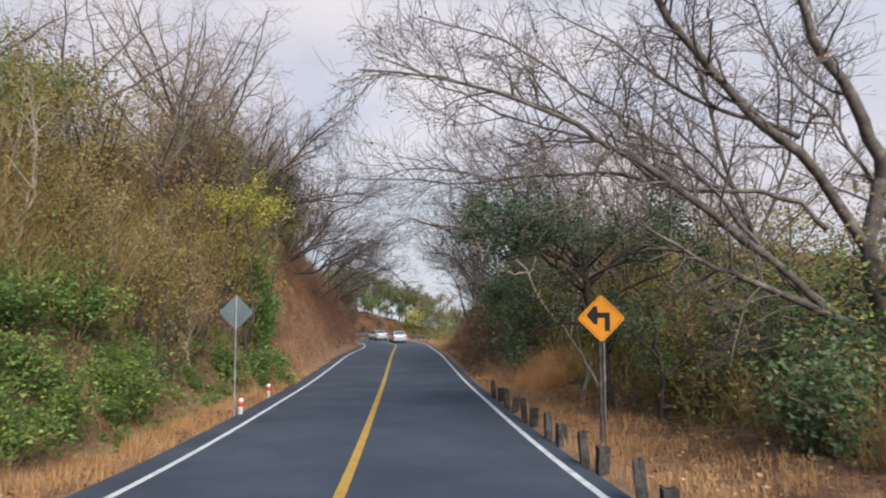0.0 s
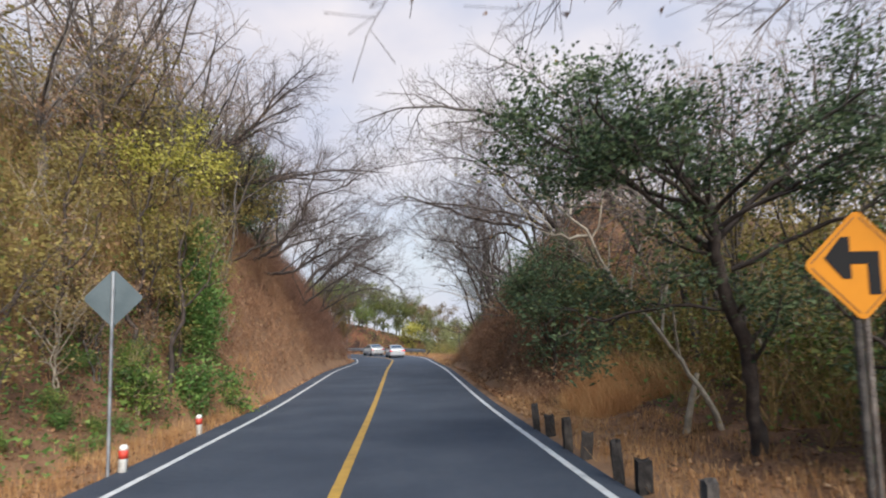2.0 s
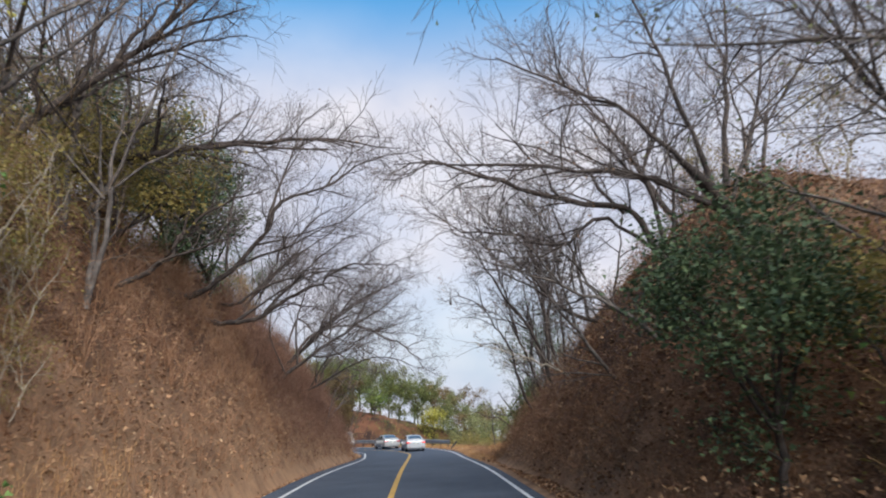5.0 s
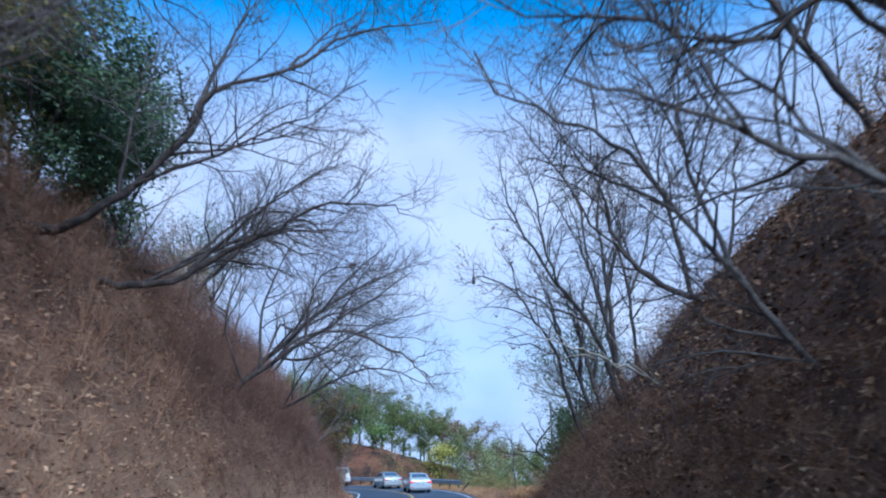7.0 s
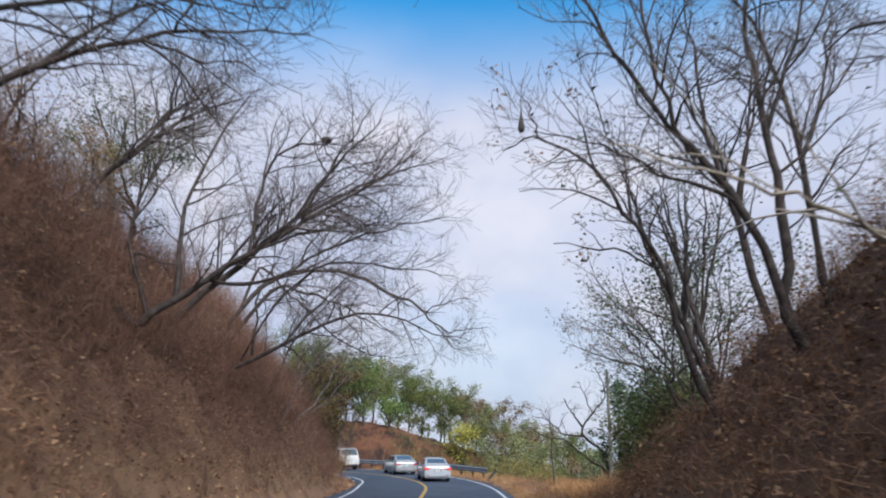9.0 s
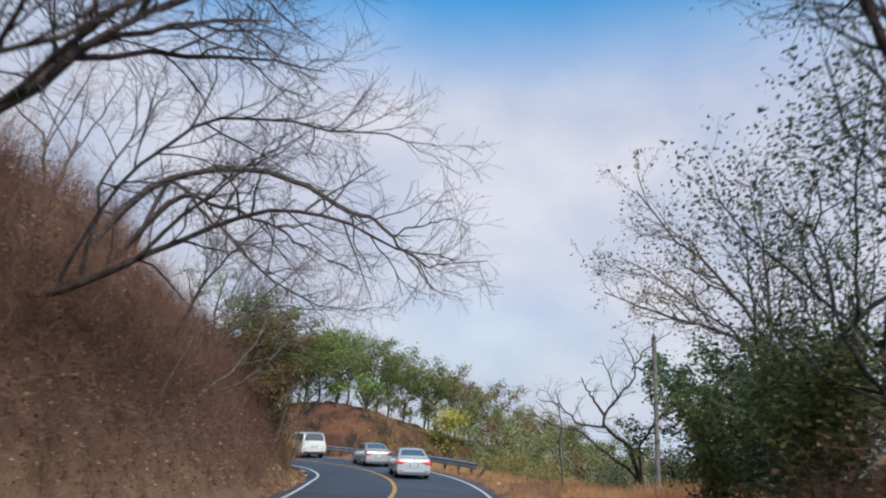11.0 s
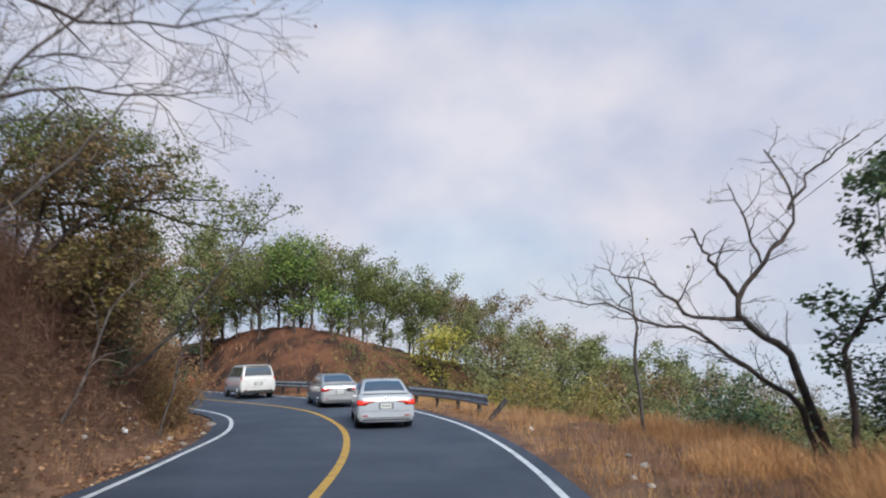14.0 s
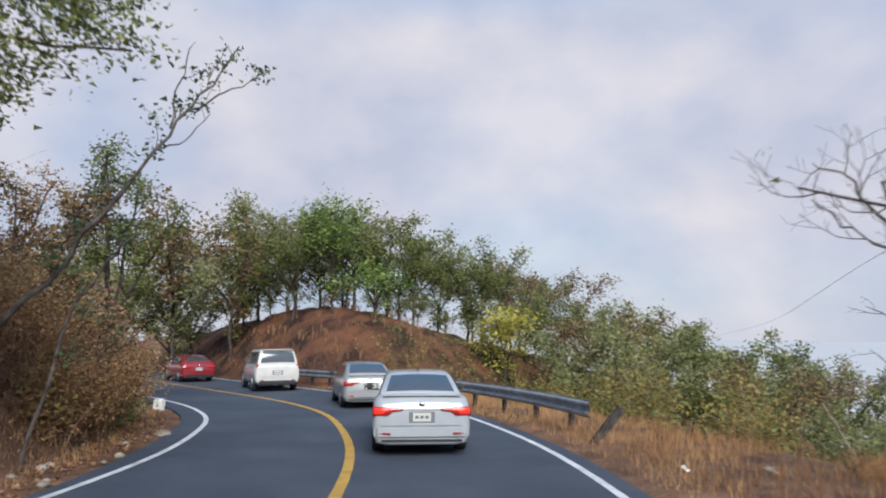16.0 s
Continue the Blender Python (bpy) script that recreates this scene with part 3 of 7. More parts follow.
def leafy_limbs(rs, base, height, spread, stems=1, fork=0.4, lean=(0, 0), r=0.12):
    """Trunk and limbs of a broadleaf tree of that height and crown radius."""
    base = np.array(base, float)
    limbs = []
    for s in range(stems):
        a = rs.uniform(0, 2 * math.pi)
        off = np.array((math.cos(a), math.sin(a), 0)) * (0.25 if stems > 1 else 0)
        top = base + np.array((lean[0], lean[1], height * fork)) + off * 3
        limbs.append(([base + off * 0.4, (base + top) / 2 + rs.normal(size=3) * 0.1, top], r, r * 0.7))
        n = rs.randint(4, 7) if stems == 1 else 3
        a0 = rs.uniform(0, 6.28)
        for k in range(n):
            b = a0 + k * 2 * math.pi / n + rs.uniform(-0.4, 0.4)
            w = spread * rs.uniform(0.55, 1.0)
            h = height * rs.uniform(0.75, 1.0) if k else height
            w = w if k else w * 0.3
            end = np.array((base[0] + lean[0] * 1.3 + math.cos(b) * w, base[1] + lean[1] * 1.3 + math.sin(b) * w, base[2] + h * 0.92))
            midp = top * 0.5 + end * 0.5 + np.array((math.cos(b), math.sin(b), 0.4)) * w * 0.1
            limbs.append(([top - (top - base) * rs.uniform(0, 0.25), midp, end], r * 0.55, r * 0.16))
    return limbs


def bush(name, label, place, height, spread, seed, mat, leaves=1500, leaf_size=0.12, stems=9, twig=M_TWIG_WARM, group="", narrow=0.55, far=True):
    """A many-stemmed bush with leaves in uneven clumps."""
    rs = np.random.RandomState(seed)
    tubes, tips = [], []
    for _ in range(stems):
        a, w = rs.uniform(0, 6.28), spread * rs.uniform(0.15, 1.0)
        h = height * rs.uniform(0.45, 1.0) * (1.1 - 0.35 * w / spread)
        end = np.array((math.cos(a) * w, math.sin(a) * w, h))
        line = smooth_line([(math.cos(a) * 0.1, math.sin(a) * 0.1, -0.15), end * np.array((0.4, 0.4, 0.6)) + rs.normal(size=3) * 0.08, end], 7)
        tubes.append((line, np.linspace(0.022, 0.006, 7), 4))
        for _ in range(7):
            k = rs.randint(2, 7)
            q = line[k] + rs.normal(size=3) * np.array((0.3, 0.3, 0.2)) * spread * 0.6 + np.array((0, 0, 0.1))
            tubes.append((smooth_line([line[k], q], 2), np.linspace(0.008, 0.004, 2), 3))
            tips += [q, line[k]]
    root = new(name)
    root.location = place
    tagged(root, label, "bush", group)
    tagged(part("stemwork", tubes_mesh("stemwork", tubes, twig), root), kind="stuff")
    tips = np.array(tips)
    c = tips[rs.randint(0, len(tips), leaves)] + rs.normal(size=(leaves, 3)) * 0.2 * np.array((1, 1, 0.8)) * max(1, spread)
    c[:, 2] = np.maximum(c[:, 2], 0.02)
    v, f = leaf_arrays(rs, c, leaf_size, narrow=narrow, far=far)
    tagged(part("foliage", mesh_of("foliage", v, f, mat), root), kind="stuff")
    return root


def scaled(x, y, z, turn, size):
    return pose(x, y, z, 0, 0, turn) @ Matrix.Scale(size, 4)


def strips(foot, midp, tip, side):
    """Thin strips bent once: two quads each."""
    v = np.stack([foot - side, foot + side, midp - side * 0.75, midp + side * 0.75, tip - side * 0.3, tip + side * 0.3], 1).reshape(-1, 3)
    k = np.arange(len(foot))[:, None] * 6
    f = np.concatenate([k + np.array([[0, 1, 3, 2]]), k + np.array([[2, 3, 5, 4]])])
    return v, f


def blades(rs, x, y, z, height, lean, width):
    """Thin bent blades or stems rising from the given places."""
    n = len(x)
    a = rs.uniform(0, 6.283, n)
    l = lean * np.abs(rs.normal(size=n))
    h = height * rs.uniform(0.45, 1.15, n)
    base = np.stack([x, y, z - 0.03], 1)
    g = np.stack([np.cos(a) * l * h, np.sin(a) * l * h, h], 1)
    b = rs.uniform(0, 6.283, n)
    side = np.stack([np.cos(b), np.sin(b), np.zeros(n)], 1) * (width * rs.uniform(0.6, 1.4, n))[:, None]
    bend = np.stack([np.cos(a), np.sin(a), np.zeros(n)], 1) * (l * h * 0.25)[:, None]
    tip = base + g - bend
    v = np.stack([base - side, base + side, tip + side * 0.25, tip - side * 0.25], 1).reshape(-1, 3)
    return v, np.arange(4 * n).reshape(-1, 4)


def scatter(rs, n, s_range, d_range, keep=None):
    s, d = rs.uniform(*s_range, n), rs.uniform(*d_range, n)
    x, y, _, _ = on_road(s, d)
    if keep is not None:
        k = keep(s, d)
        x, y = x[k], y[k]
    return x, y, land(x, y)


def stuff(name, label, category, arrays, mat):
    vs, fs, base = [], [], 0
    for v, f in arrays:
        vs.append(v)
        fs.append(f + base)
        base += len(v)
    return tagged(new(name, mesh_of(name, np.concatenate(vs), np.concatenate(fs), mat)), label, category, kind="stuff")


def sprays(rs, x, y, z, height, spread, count, width, lean=(0, 0)):
    """Dry shrubs: at each place a fan of thin stems from one foot, each with side twigs."""
    n = len(x)
    h = height * rs.uniform(0.5, 1.2, n)
    out_x, out_y, out_z = np.repeat(x, count), np.repeat(y, count), np.repeat(z, count)
    hh = np.repeat(h, count) * rs.uniform(0.5, 1.1, n * count)
    a = rs.uniform(0, 6.283, n * count)
    w = spread * rs.uniform(0, 1, n * count) * hh
    foot = np.stack([out_x, out_y, out_z - 0.05], 1)
    tip = foot + np.stack([np.cos(a) * w + lean[0] * hh, np.sin(a) * w + lean[1] * hh, hh], 1)
    midp = foot * 0.5 + tip * 0.5 + np.stack([-np.cos(a) * w * 0.15, -np.sin(a) * w * 0.15, hh * 0.08], 1)
    b = rs.uniform(0, 6.283, n * count)
    sd = np.stack([np.cos(b), np.sin(b), np.zeros_like(b)], 1) * width
    tw = midp + (tip - midp) * rs.uniform(0, 0.7, n * count)[:, None]
    tw_tip = tw + rs.normal(size=(n * count, 3)) * (0.2 * hh)[:, None] + np.array((0, 0, 0.12))
    out = [strips(foot, midp, tip, sd)]
    v = np.stack([tw - sd * 0.7, tw + sd * 0.7, tw_tip + sd * 0.4, tw_tip - sd * 0.4], 1).reshape(-1, 3)
    return np.concatenate([out[0][0], v]), np.concatenate([out[0][1], np.arange(len(v)).reshape(-1, 4) + len(out[0][0])])


def tangle(rs, x, y, z, height, spread, count, width):
    """Matted dry twigs: round each place, thin pieces that lie every way."""
    n = len(x) * count
    h = np.repeat(height * (0.75 + 0.75 * wobble(x * 1.3, y * 1.3)).clip(0.2, 1.5), count)
    foot = np.stack([np.repeat(x, count), np.repeat(y, count), np.repeat(z, count)], 1)
    foot += np.stack([rs.normal(size=n) * spread, rs.normal(size=n) * spread, h * rs.uniform(0, 1, n) ** 1.4], 1)
    g = rs.normal(size=(n, 3)) * np.array((1, 1, 0.7)) + np.array((0, 0, 0.45))
    g /= np.linalg.norm(g, axis=1, keepdims=True)
    tip = foot + g * rs.uniform(0.1, 0.45, n)[:, None]
    sd = np.cross(g, rs.normal(size=(n, 3)))
    sd *= (width * rs.uniform(0.6, 1.3, n) / (np.linalg.norm(sd, axis=1) + 1e-9))[:, None]
    return np.stack([foot - sd, foot + sd, tip + sd * 0.5, tip - sd * 0.5], 1).reshape(-1, 3), np.arange(4 * n).reshape(-1, 4)


# ---- trees over the road ----
rs = np.random.RandomState(5)
A0 = (10.2, 12.6, float(land(10.2, 12.6)))
tree("bare_tree", "grey bare tree with long limbs over the road", "tree", [
    ([A0, (9.6, 12.5, 1.0), (9.0, 12.3, 2.6), (9.3, 12.2, 4.4)], 0.2, 0.13),
    ([(9.3, 12.4, 2.2), (7.85, 12.3, 4.5), (6.7, 12.2, 5.4), (5.3, 12.0, 6.8), (4.2, 11.6, 8.4), (3.0, 11.4, 10.0)], 0.13, 0.03),
    ([(9.3, 12.2, 4.2), (8.7, 12.0, 5.5), (7.9, 12.0, 6.9), (7.2, 11.8, 8.4), (6.2, 11.6, 10.4)], 0.14, 0.035),
    ([(9.7, 12.6, 0.9), (8.3, 12.5, 1.5), (6.9, 12.5, 2.1), (5.7, 12.4, 2.55), (4.4, 12.3, 3.3)], 0.105, 0.03),
    ([(8.4, 12.5, 1.5), (6.85, 12.4, 2.8), (4.9, 12.2, 4.1), (3.6, 12.0, 4.8), (1.3, 11.8, 5.8), (-0.9, 11.4, 5.9)], 0.1, 0.014),
    ([(6.85, 12.4, 2.9), (5.6, 12.5, 4.4), (4.0, 12.7, 5.6), (2.2, 12.9, 6.9), (0.2, 13.0, 7.6)], 0.05, 0.012),
    ([(9.4, 12.3, 3.4), (9.0, 12.9, 5.2), (8.2, 13.6, 7.0), (7.6, 14.0, 9.0)], 0.06, 0.02),
    ([(8.3, 12.5, 3.2), (7.4, 12.6, 3.9), (5.3, 12.5, 4.0), (4.2, 12.6, 4.3), (2.6, 12.4, 4.2), (0.9, 12.6, 4.1), (-0.8, 12.3, 4.1)], 0.06, 0.01),
    ([(4.9, 12.5, 4.1), (3.8, 12.8, 5.0), (2.3, 12.9, 5.4), (0.9, 13.1, 6.1), (-0.8, 13.3, 6.9)], 0.04, 0.01),
    ([(7.7, 12.3, 5.0), (5.8, 12.8, 5.9), (4.6, 13.2, 7.0), (3.0, 13.4, 8.0)], 0.05, 0.012),
], 11, spec=dict(BARE, lift=0.08, gap=(0.3, 0.2, 0.11), length=(2.2, 1.1, 0.6)), bark=M_BARK_GREY, leaves=2200, leaf_mat=M_LEAF_BROWN, leaf_size=0.06, leaf_spread=0.1)
tree("bare_tree", "thin grey bare trees with tangled twigs", "tree", [
    ([(9.5, 16.5, 0.2), (9.0, 16.5, 3.0), (8.2, 16.6, 6.0), (7.4, 16.6, 9.4)], 0.1, 0.03),
    ([(9.0, 16.5, 3.0), (10.2, 16.8, 5.6), (10.6, 17, 8.6)], 0.06, 0.02),
    ([(8.6, 16.5, 4.6), (7.0, 16.4, 6.2), (5.4, 16.2, 7.6)], 0.05, 0.015),
], 12, bark=M_BARK_GREY)

# dark evergreen tree on the verge
B0 = (5.75, 18.5, float(land(5.75, 18.5)))
tree("evergreen_tree", "dark evergreen tree with a flat spreading crown", "tree", [
    ([B0, (5.6, 18.4, 0.0), (5.2, 18.2, 1.4), (4.9, 18.1, 2.6)], 0.13, 0.09),
    ([(5.0, 18.2, 2.0), (3.6, 18.0, 3.1), (2.2, 17.9, 3.8)], 0.06, 0.02),
    ([(4.9, 18.1, 2.6), (4.5, 18.3, 3.5), (4.0, 18.6, 4.3)], 0.07, 0.02),
    ([(5.1, 18.2, 2.2), (6.4, 18.3, 3.3), (7.8, 18.6, 4.0)], 0.06, 0.02),
    ([(5.0, 18.1, 2.4), (5.6, 19.4, 3.5), (6.2, 20.6, 4.2)], 0.05, 0.02),
    ([(4.9, 18.1, 2.5), (5.4, 17.0, 3.3), (6.3, 16.2, 4.0)], 0.05, 0.02),
    ([(5.0, 18.2, 2.6), (3.4, 19.2, 3.6), (2.4, 19.8, 4.1)], 0.05, 0.02),
    ([(5.0, 18.1, 2.4), (3.4, 17.2, 3.4), (2.6, 16.6, 4.0)], 0.045, 0.02),
    ([(4.95, 18.1, 2.6), (5.1, 18.4, 3.4), (5.3, 18.6, 4.1)], 0.045, 0.02),
    ([(4.95, 18.1, 2.5), (4.2, 17.6, 3.2), (3.7, 17.2, 3.7)], 0.045, 0.02),
    ([(5.0, 18.1, 2.3), (6.0, 17.4, 3.0), (7.0, 17.0, 3.5)], 0.045, 0.02),
    ([(5.3, 18.2, 1.7), (6.8, 17.9, 2.4), (8.4, 17.8, 3.2)], 0.05, 0.02),
    ([(4.6, 18.2, 3.2), (3.0, 18.4, 4.0), (2.2, 18.5, 4.5)], 0.04, 0.02),
    ([(6.2, 18.3, 3.4), (6.8, 18.0, 4.2), (7.4, 18.0, 4.8)], 0.04, 0.02),
    ([(5.6, 18.3, 1.0), (4.5, 18.4, 1.15), (3.2, 18.5, 0.95), (2.6, 18.5, 1.15)], 0.035, 0.01),
], 21, spec=dict(LEAFY, lift=0.06, gap=(0.3, 0.26), length=(1.6, 0.9)), bark=M_BARK_BROWN, leaves=26000, leaf_mat=M_LEAF_DARK, leaf_size=0.085, leaf_spread=0.17, far=False)

# pale leaning trunk with few leaves
tree("leaning_tree", "pale thin tree leaning over the verge", "tree", [
    (rooted(6.15, 20.4, (6.1, 20.5, -1.1), (5.8, 21.0, -0.3), (5.35, 21.3, 0.55), (4.65, 21.6, 1.5), (4.05, 21.9, 2.7), (3.6, 22.1, 3.3), (2.6, 22.3, 3.9)), 0.065, 0.02),
    ([(4.05, 21.9, 2.7), (3.3, 21.8, 2.7), (3.1, 21.8, 3.0), (2.2, 21.7, 3.6)], 0.04, 0.012),
    ([(5.35, 21.3, 0.6), (5.8, 21.8, 2.2), (6.2, 22.3, 3.8)], 0.03, 0.012),
    ([(3.7, 22.0, 3.2), (4.1, 22.6, 4.4), (4.0, 23.2, 5.6)], 0.03, 0.012),
], 31, bark=M_BARK_PALE, leaves=500, leaf_mat=M_LEAF_OLIVE, leaf_size=0.09, spec=dict(BARE, gap=(0.55, 0.4, 0.3)))
sz = float(land(5.75, 21.1))
stump = new("broken_stump")
stump.location = (5.75, 21.1, sz)
tagged(stump, "pale broken stump leaning in dry grass", "stump")
part("trunk", tubes_mesh("trunk", [(smooth_line([(-0.12, 0, -0.15), (0.02, 0, 0.5), (0.22, 0.05, 1.15)], 7), np.linspace(0.085, 0.05, 7), 8), ([(0.05, 0, 0.6), (0.16, 0, 0.66), (0.3, 0.02, 0.8)], [0.03, 0.02, 0.01], 5)], M_BARK_PALE), stump)

# dark green trees and scrub behind the posts, and the big bush before the cut
rg = np.random.RandomState(41)
for k, (x, y, hgt, spr, mat, lab, n, sz) in enumerate([
    (5.6, 32.2, 5.6, 1.7, M_LEAF_DARK, "dense dark green tree at the foot of the bank", 14000, 0.1),
    (6.9, 30.6, 3.4, 1.5, M_LEAF_OLIVE, "olive bushy tree behind the dry grass", 2600, 0.1),
    (9.6, 22.5, 6.0, 2.6, M_LEAF_OLIVE, "olive green tree behind the verge", 3200, 0.11),
    (8.6, 14.2, 3.4, 1.9, M_LEAF_DARK, "dark green low tree beside the sign", 3200, 0.1),
    (11.5, 18.2, 6.2, 2.8, M_LEAF_OLIVE, "olive green tree behind the verge", 3000, 0.11),
    (9.2, 26.4, 6.4, 2.5, M_LEAF_OLIVE, "olive green tree behind the verge", 3000, 0.11),
]):
    zb = float(land(x, y)) - 0.1
    tree("broadleaf_tree", lab, "tree", leafy_limbs(rg, (x, y, zb), hgt, spr, fork=0.25, r=0.08), 50 + k, spec=LEAFY, bark=M_BARK_BROWN, leaves=n, leaf_mat=mat, leaf_size=sz, leaf_spread=0.34)

tree("gnarled_tree", "low gnarled dark tree with spreading limbs beside the sign", "tree", [
    (rooted(6.1, 15.7, (6.05, 15.7, -0.9), (6.2, 15.7, -0.2), (6.1, 15.8, 0.6), (5.9, 15.9, 1.7)), 0.085, 0.03),
    ([(6.1, 15.7, -0.8), (6.7, 15.8, -0.7), (7.2, 15.9, -0.35), (8.0, 16.2, 0.2), (8.7, 16.4, 0.5)], 0.06, 0.012),
    ([(6.2, 15.7, -0.1), (6.8, 15.6, 0.5), (7.4, 15.5, 0.9), (8.2, 15.4, 1.1)], 0.045, 0.012),
    ([(6.7, 15.8, -0.7), (7.3, 15.4, -0.8), (8.1, 15.2, -0.5)], 0.04, 0.012),
    ([(6.15, 15.75, 0.3), (5.6, 15.8, 0.9), (5.2, 15.9, 1.3)], 0.035, 0.012),
], 49, spec=dict(LEAFY, gap=(0.32, 0.26), wander=0.3, length=(0.9, 0.6)), bark=M_BARK_BROWN, leaves=3600, leaf_mat=M_LEAF_DARK, leaf_size=0.075, leaf_spread=0.14)

# the sign side's and the cut's bare trees
RB = dict(BARE, gap=(0.36, 0.24, 0.13), length=(2.3, 1.2, 0.65), radius=(0.026, 0.011, 0.006))
tree("bare_tree", "many-stemmed bare tree arching over the road", "tree", [
    ([(7.6, 35.4, float(land(7.6, 35.4)) - 0.2), (6.8, 35.3, 4.4), (5.9, 35.2, 5.4)], 0.17, 0.1),
    ([(6.8, 35.3, 4.2), (5.2, 35.6, 5.2), (3.2, 36.2, 5.7), (1.4, 36.7, 6.0), (-0.6, 37.4, 6.3)], 0.08, 0.012),
    ([(6.5, 35.3, 4.6), (5.2, 35.4, 6.4), (3.6, 35.8, 7.6), (2.0, 36.2, 8.6)], 0.075, 0.015),
    ([(6.6, 35.3, 4.8), (6.0, 35.4, 7.4), (5.4, 35.8, 10.0)], 0.075, 0.02),
    ([(6.9, 35.3, 4.8), (7.4, 35.6, 7.6), (7.8, 35.9, 10.4)], 0.08, 0.02),
    ([(6.8, 35.3, 4.3), (4.8, 34.8, 4.9), (2.8, 34.4, 5.6)], 0.06, 0.012),
    ([(7.0, 35.3, 4.5), (8.4, 36.2, 7.2), (9.2, 36.6, 9.6)], 0.06, 0.02),
], 61, spec=RB, leaves=500, leaf_mat=M_LEAF_BROWN, leaf_size=0.06, leaf_spread=0.1)
for k, (x, y, reach, top, lean) in enumerate([(8.8, 42.5, 4.6, 7.5, 0.5), (6.9, 54.4, 2.0, 8.4, 0.2), (6.4, 56.4, 2.6, 6.4, 0.5), (7.0, 57.6, 1.6, 6.8, 0.2), (9.6, 31.0, 4.0, 8.0, 0.4)]):
    zb = float(land(x, y)) - 0.2
    rk = np.random.RandomState(70 + k)
    limbs = [([(x, y, zb), (x - reach * 0.22, y + 0.2, zb + top * 0.3), (x - reach * 0.45, y + 0.3, zb + top * 0.55)], 0.1, 0.055)]
    fork = np.array(limbs[0][0][-1])
    low_fork = np.array(limbs[0][0][1])
    for j in range(4):
        e = fork + np.array((-reach * rk.uniform(0.1, 0.7), rk.uniform(-1.8, 1.8), top * rk.uniform(0.25, 0.5)))
        limbs.append(([fork, (fork + e) / 2 + np.array((0, 0, 0.25)), e], 0.042, 0.01))
    for j in range(3):
        e = low_fork + np.array((rk.uniform(-0.8, 0.9) * reach * 0.6, rk.uniform(-1.5, 1.5), top * rk.uniform(0.4, 0.68)))
        limbs.append(([low_fork, (low_fork + e) / 2 + np.array((0.1, 0, 0.3)), e], 0.045, 0.01))
    tree("bare_tree", "slender grey bare tree leaning from the bank", "tree", limbs, 80 + k, spec=dict(RB, gap=(0.6, 0.42, 0.26)) if y > 50 else RB, bark=M_BARK_BROWN, group="bare trees of the right bank", leaves=700 if y > 50 else 160, leaf_mat=M_LEAF_DARK if y > 50 else M_LEAF_BROWN, leaf_size=0.07, leaf_spread=0.12)

tree("bare_tree", "bare tree with long limbs high over the road", "tree", [
    (rooted(8.6, 47.2, (7.4, 47.1, 3.4), (6.3, 47.0, 3.4), (5.3, 47.0, 4.1), (4.8, 47.1, 4.9), (4.4, 46.8, 6.2), (3.4, 46.6, 7.6)), 0.12, 0.015),
    ([(6.6, 47.0, 3.3), (6.4, 47.2, 5.4), (5.8, 47.4, 7.4), (5.0, 47.4, 9.2)], 0.07, 0.015),
    ([(5.3, 47.0, 4.1), (4.2, 46.6, 5.0), (3.2, 46.4, 6.6), (2.0, 46.2, 8.0)], 0.05, 0.012),
    ([(7.4, 47.1, 3.4), (8.2, 47.4, 5.8), (8.6, 47.6, 8.2)], 0.06, 0.015),
], 63, spec=dict(RB, lift=0.12), leaves=300, leaf_mat=M_LEAF_BROWN, leaf_size=0.06, leaf_spread=0.1)
tree("bare_tree", "slender bare tree arching across the road", "tree", [
    (rooted(8.9, 27.2, (7.9, 27.1, 3.4), (6.2, 27.0, 5.3), (4.2, 26.8, 6.5), (2.2, 26.9, 7.1), (0.2, 27.0, 7.2), (-1.3, 27.2, 6.8)), 0.11, 0.01),
    ([(6.8, 27.0, 4.7), (5.2, 27.6, 5.4), (3.4, 28.0, 5.7), (1.6, 28.3, 6.0), (0.0, 28.4, 5.8)], 0.05, 0.01),
    ([(6.2, 27.0, 5.3), (5.2, 26.4, 6.8), (3.8, 26.0, 7.9), (2.2, 25.8, 8.6)], 0.055, 0.01),
    ([(7.6, 27.1, 3.8), (6.0, 28.2, 4.4), (4.4, 28.9, 4.6), (2.8, 29.3, 4.9)], 0.05, 0.01),
    ([(4.2, 26.8, 6.5), (2.9, 26.3, 6.2), (1.5, 26.0, 6.4)], 0.035, 0.01),
    ([(7.2, 27.1, 4.2), (7.4, 27.4, 6.6), (6.9, 27.7, 9.0)], 0.06, 0.015),
], 70, spec=dict(RB, lift=0.08, gap=(0.34, 0.24, 0.15)), bark=M_BARK_GREY, leaves=900, leaf_mat=M_LEAF_WOOD, leaf_size=0.07, leaf_spread=0.1)
tree("bare_tree", "pale bare trunk leaning out low from the bank", "tree", [
    (rooted(6.9, 37.1, (6.2, 37.2, 1.5), (5.3, 37.3, 2.0), (4.5, 37.2, 2.55), (3.5, 37.4, 3.0), (2.6, 37.3, 3.35), (1.5, 37.5, 3.8)), 0.085, 0.012),
    ([(4.6, 37.2, 2.5), (3.9, 37.5, 3.5), (3.3, 37.8, 4.6), (2.6, 38.0, 5.6)], 0.045, 0.012),
    ([(3.5, 37.4, 3.0), (2.6, 37.0, 4.0), (1.6, 36.8, 4.6)], 0.035, 0.01),
], 71, spec=dict(RB, lift=0.14), bark=M_BARK_GREY)
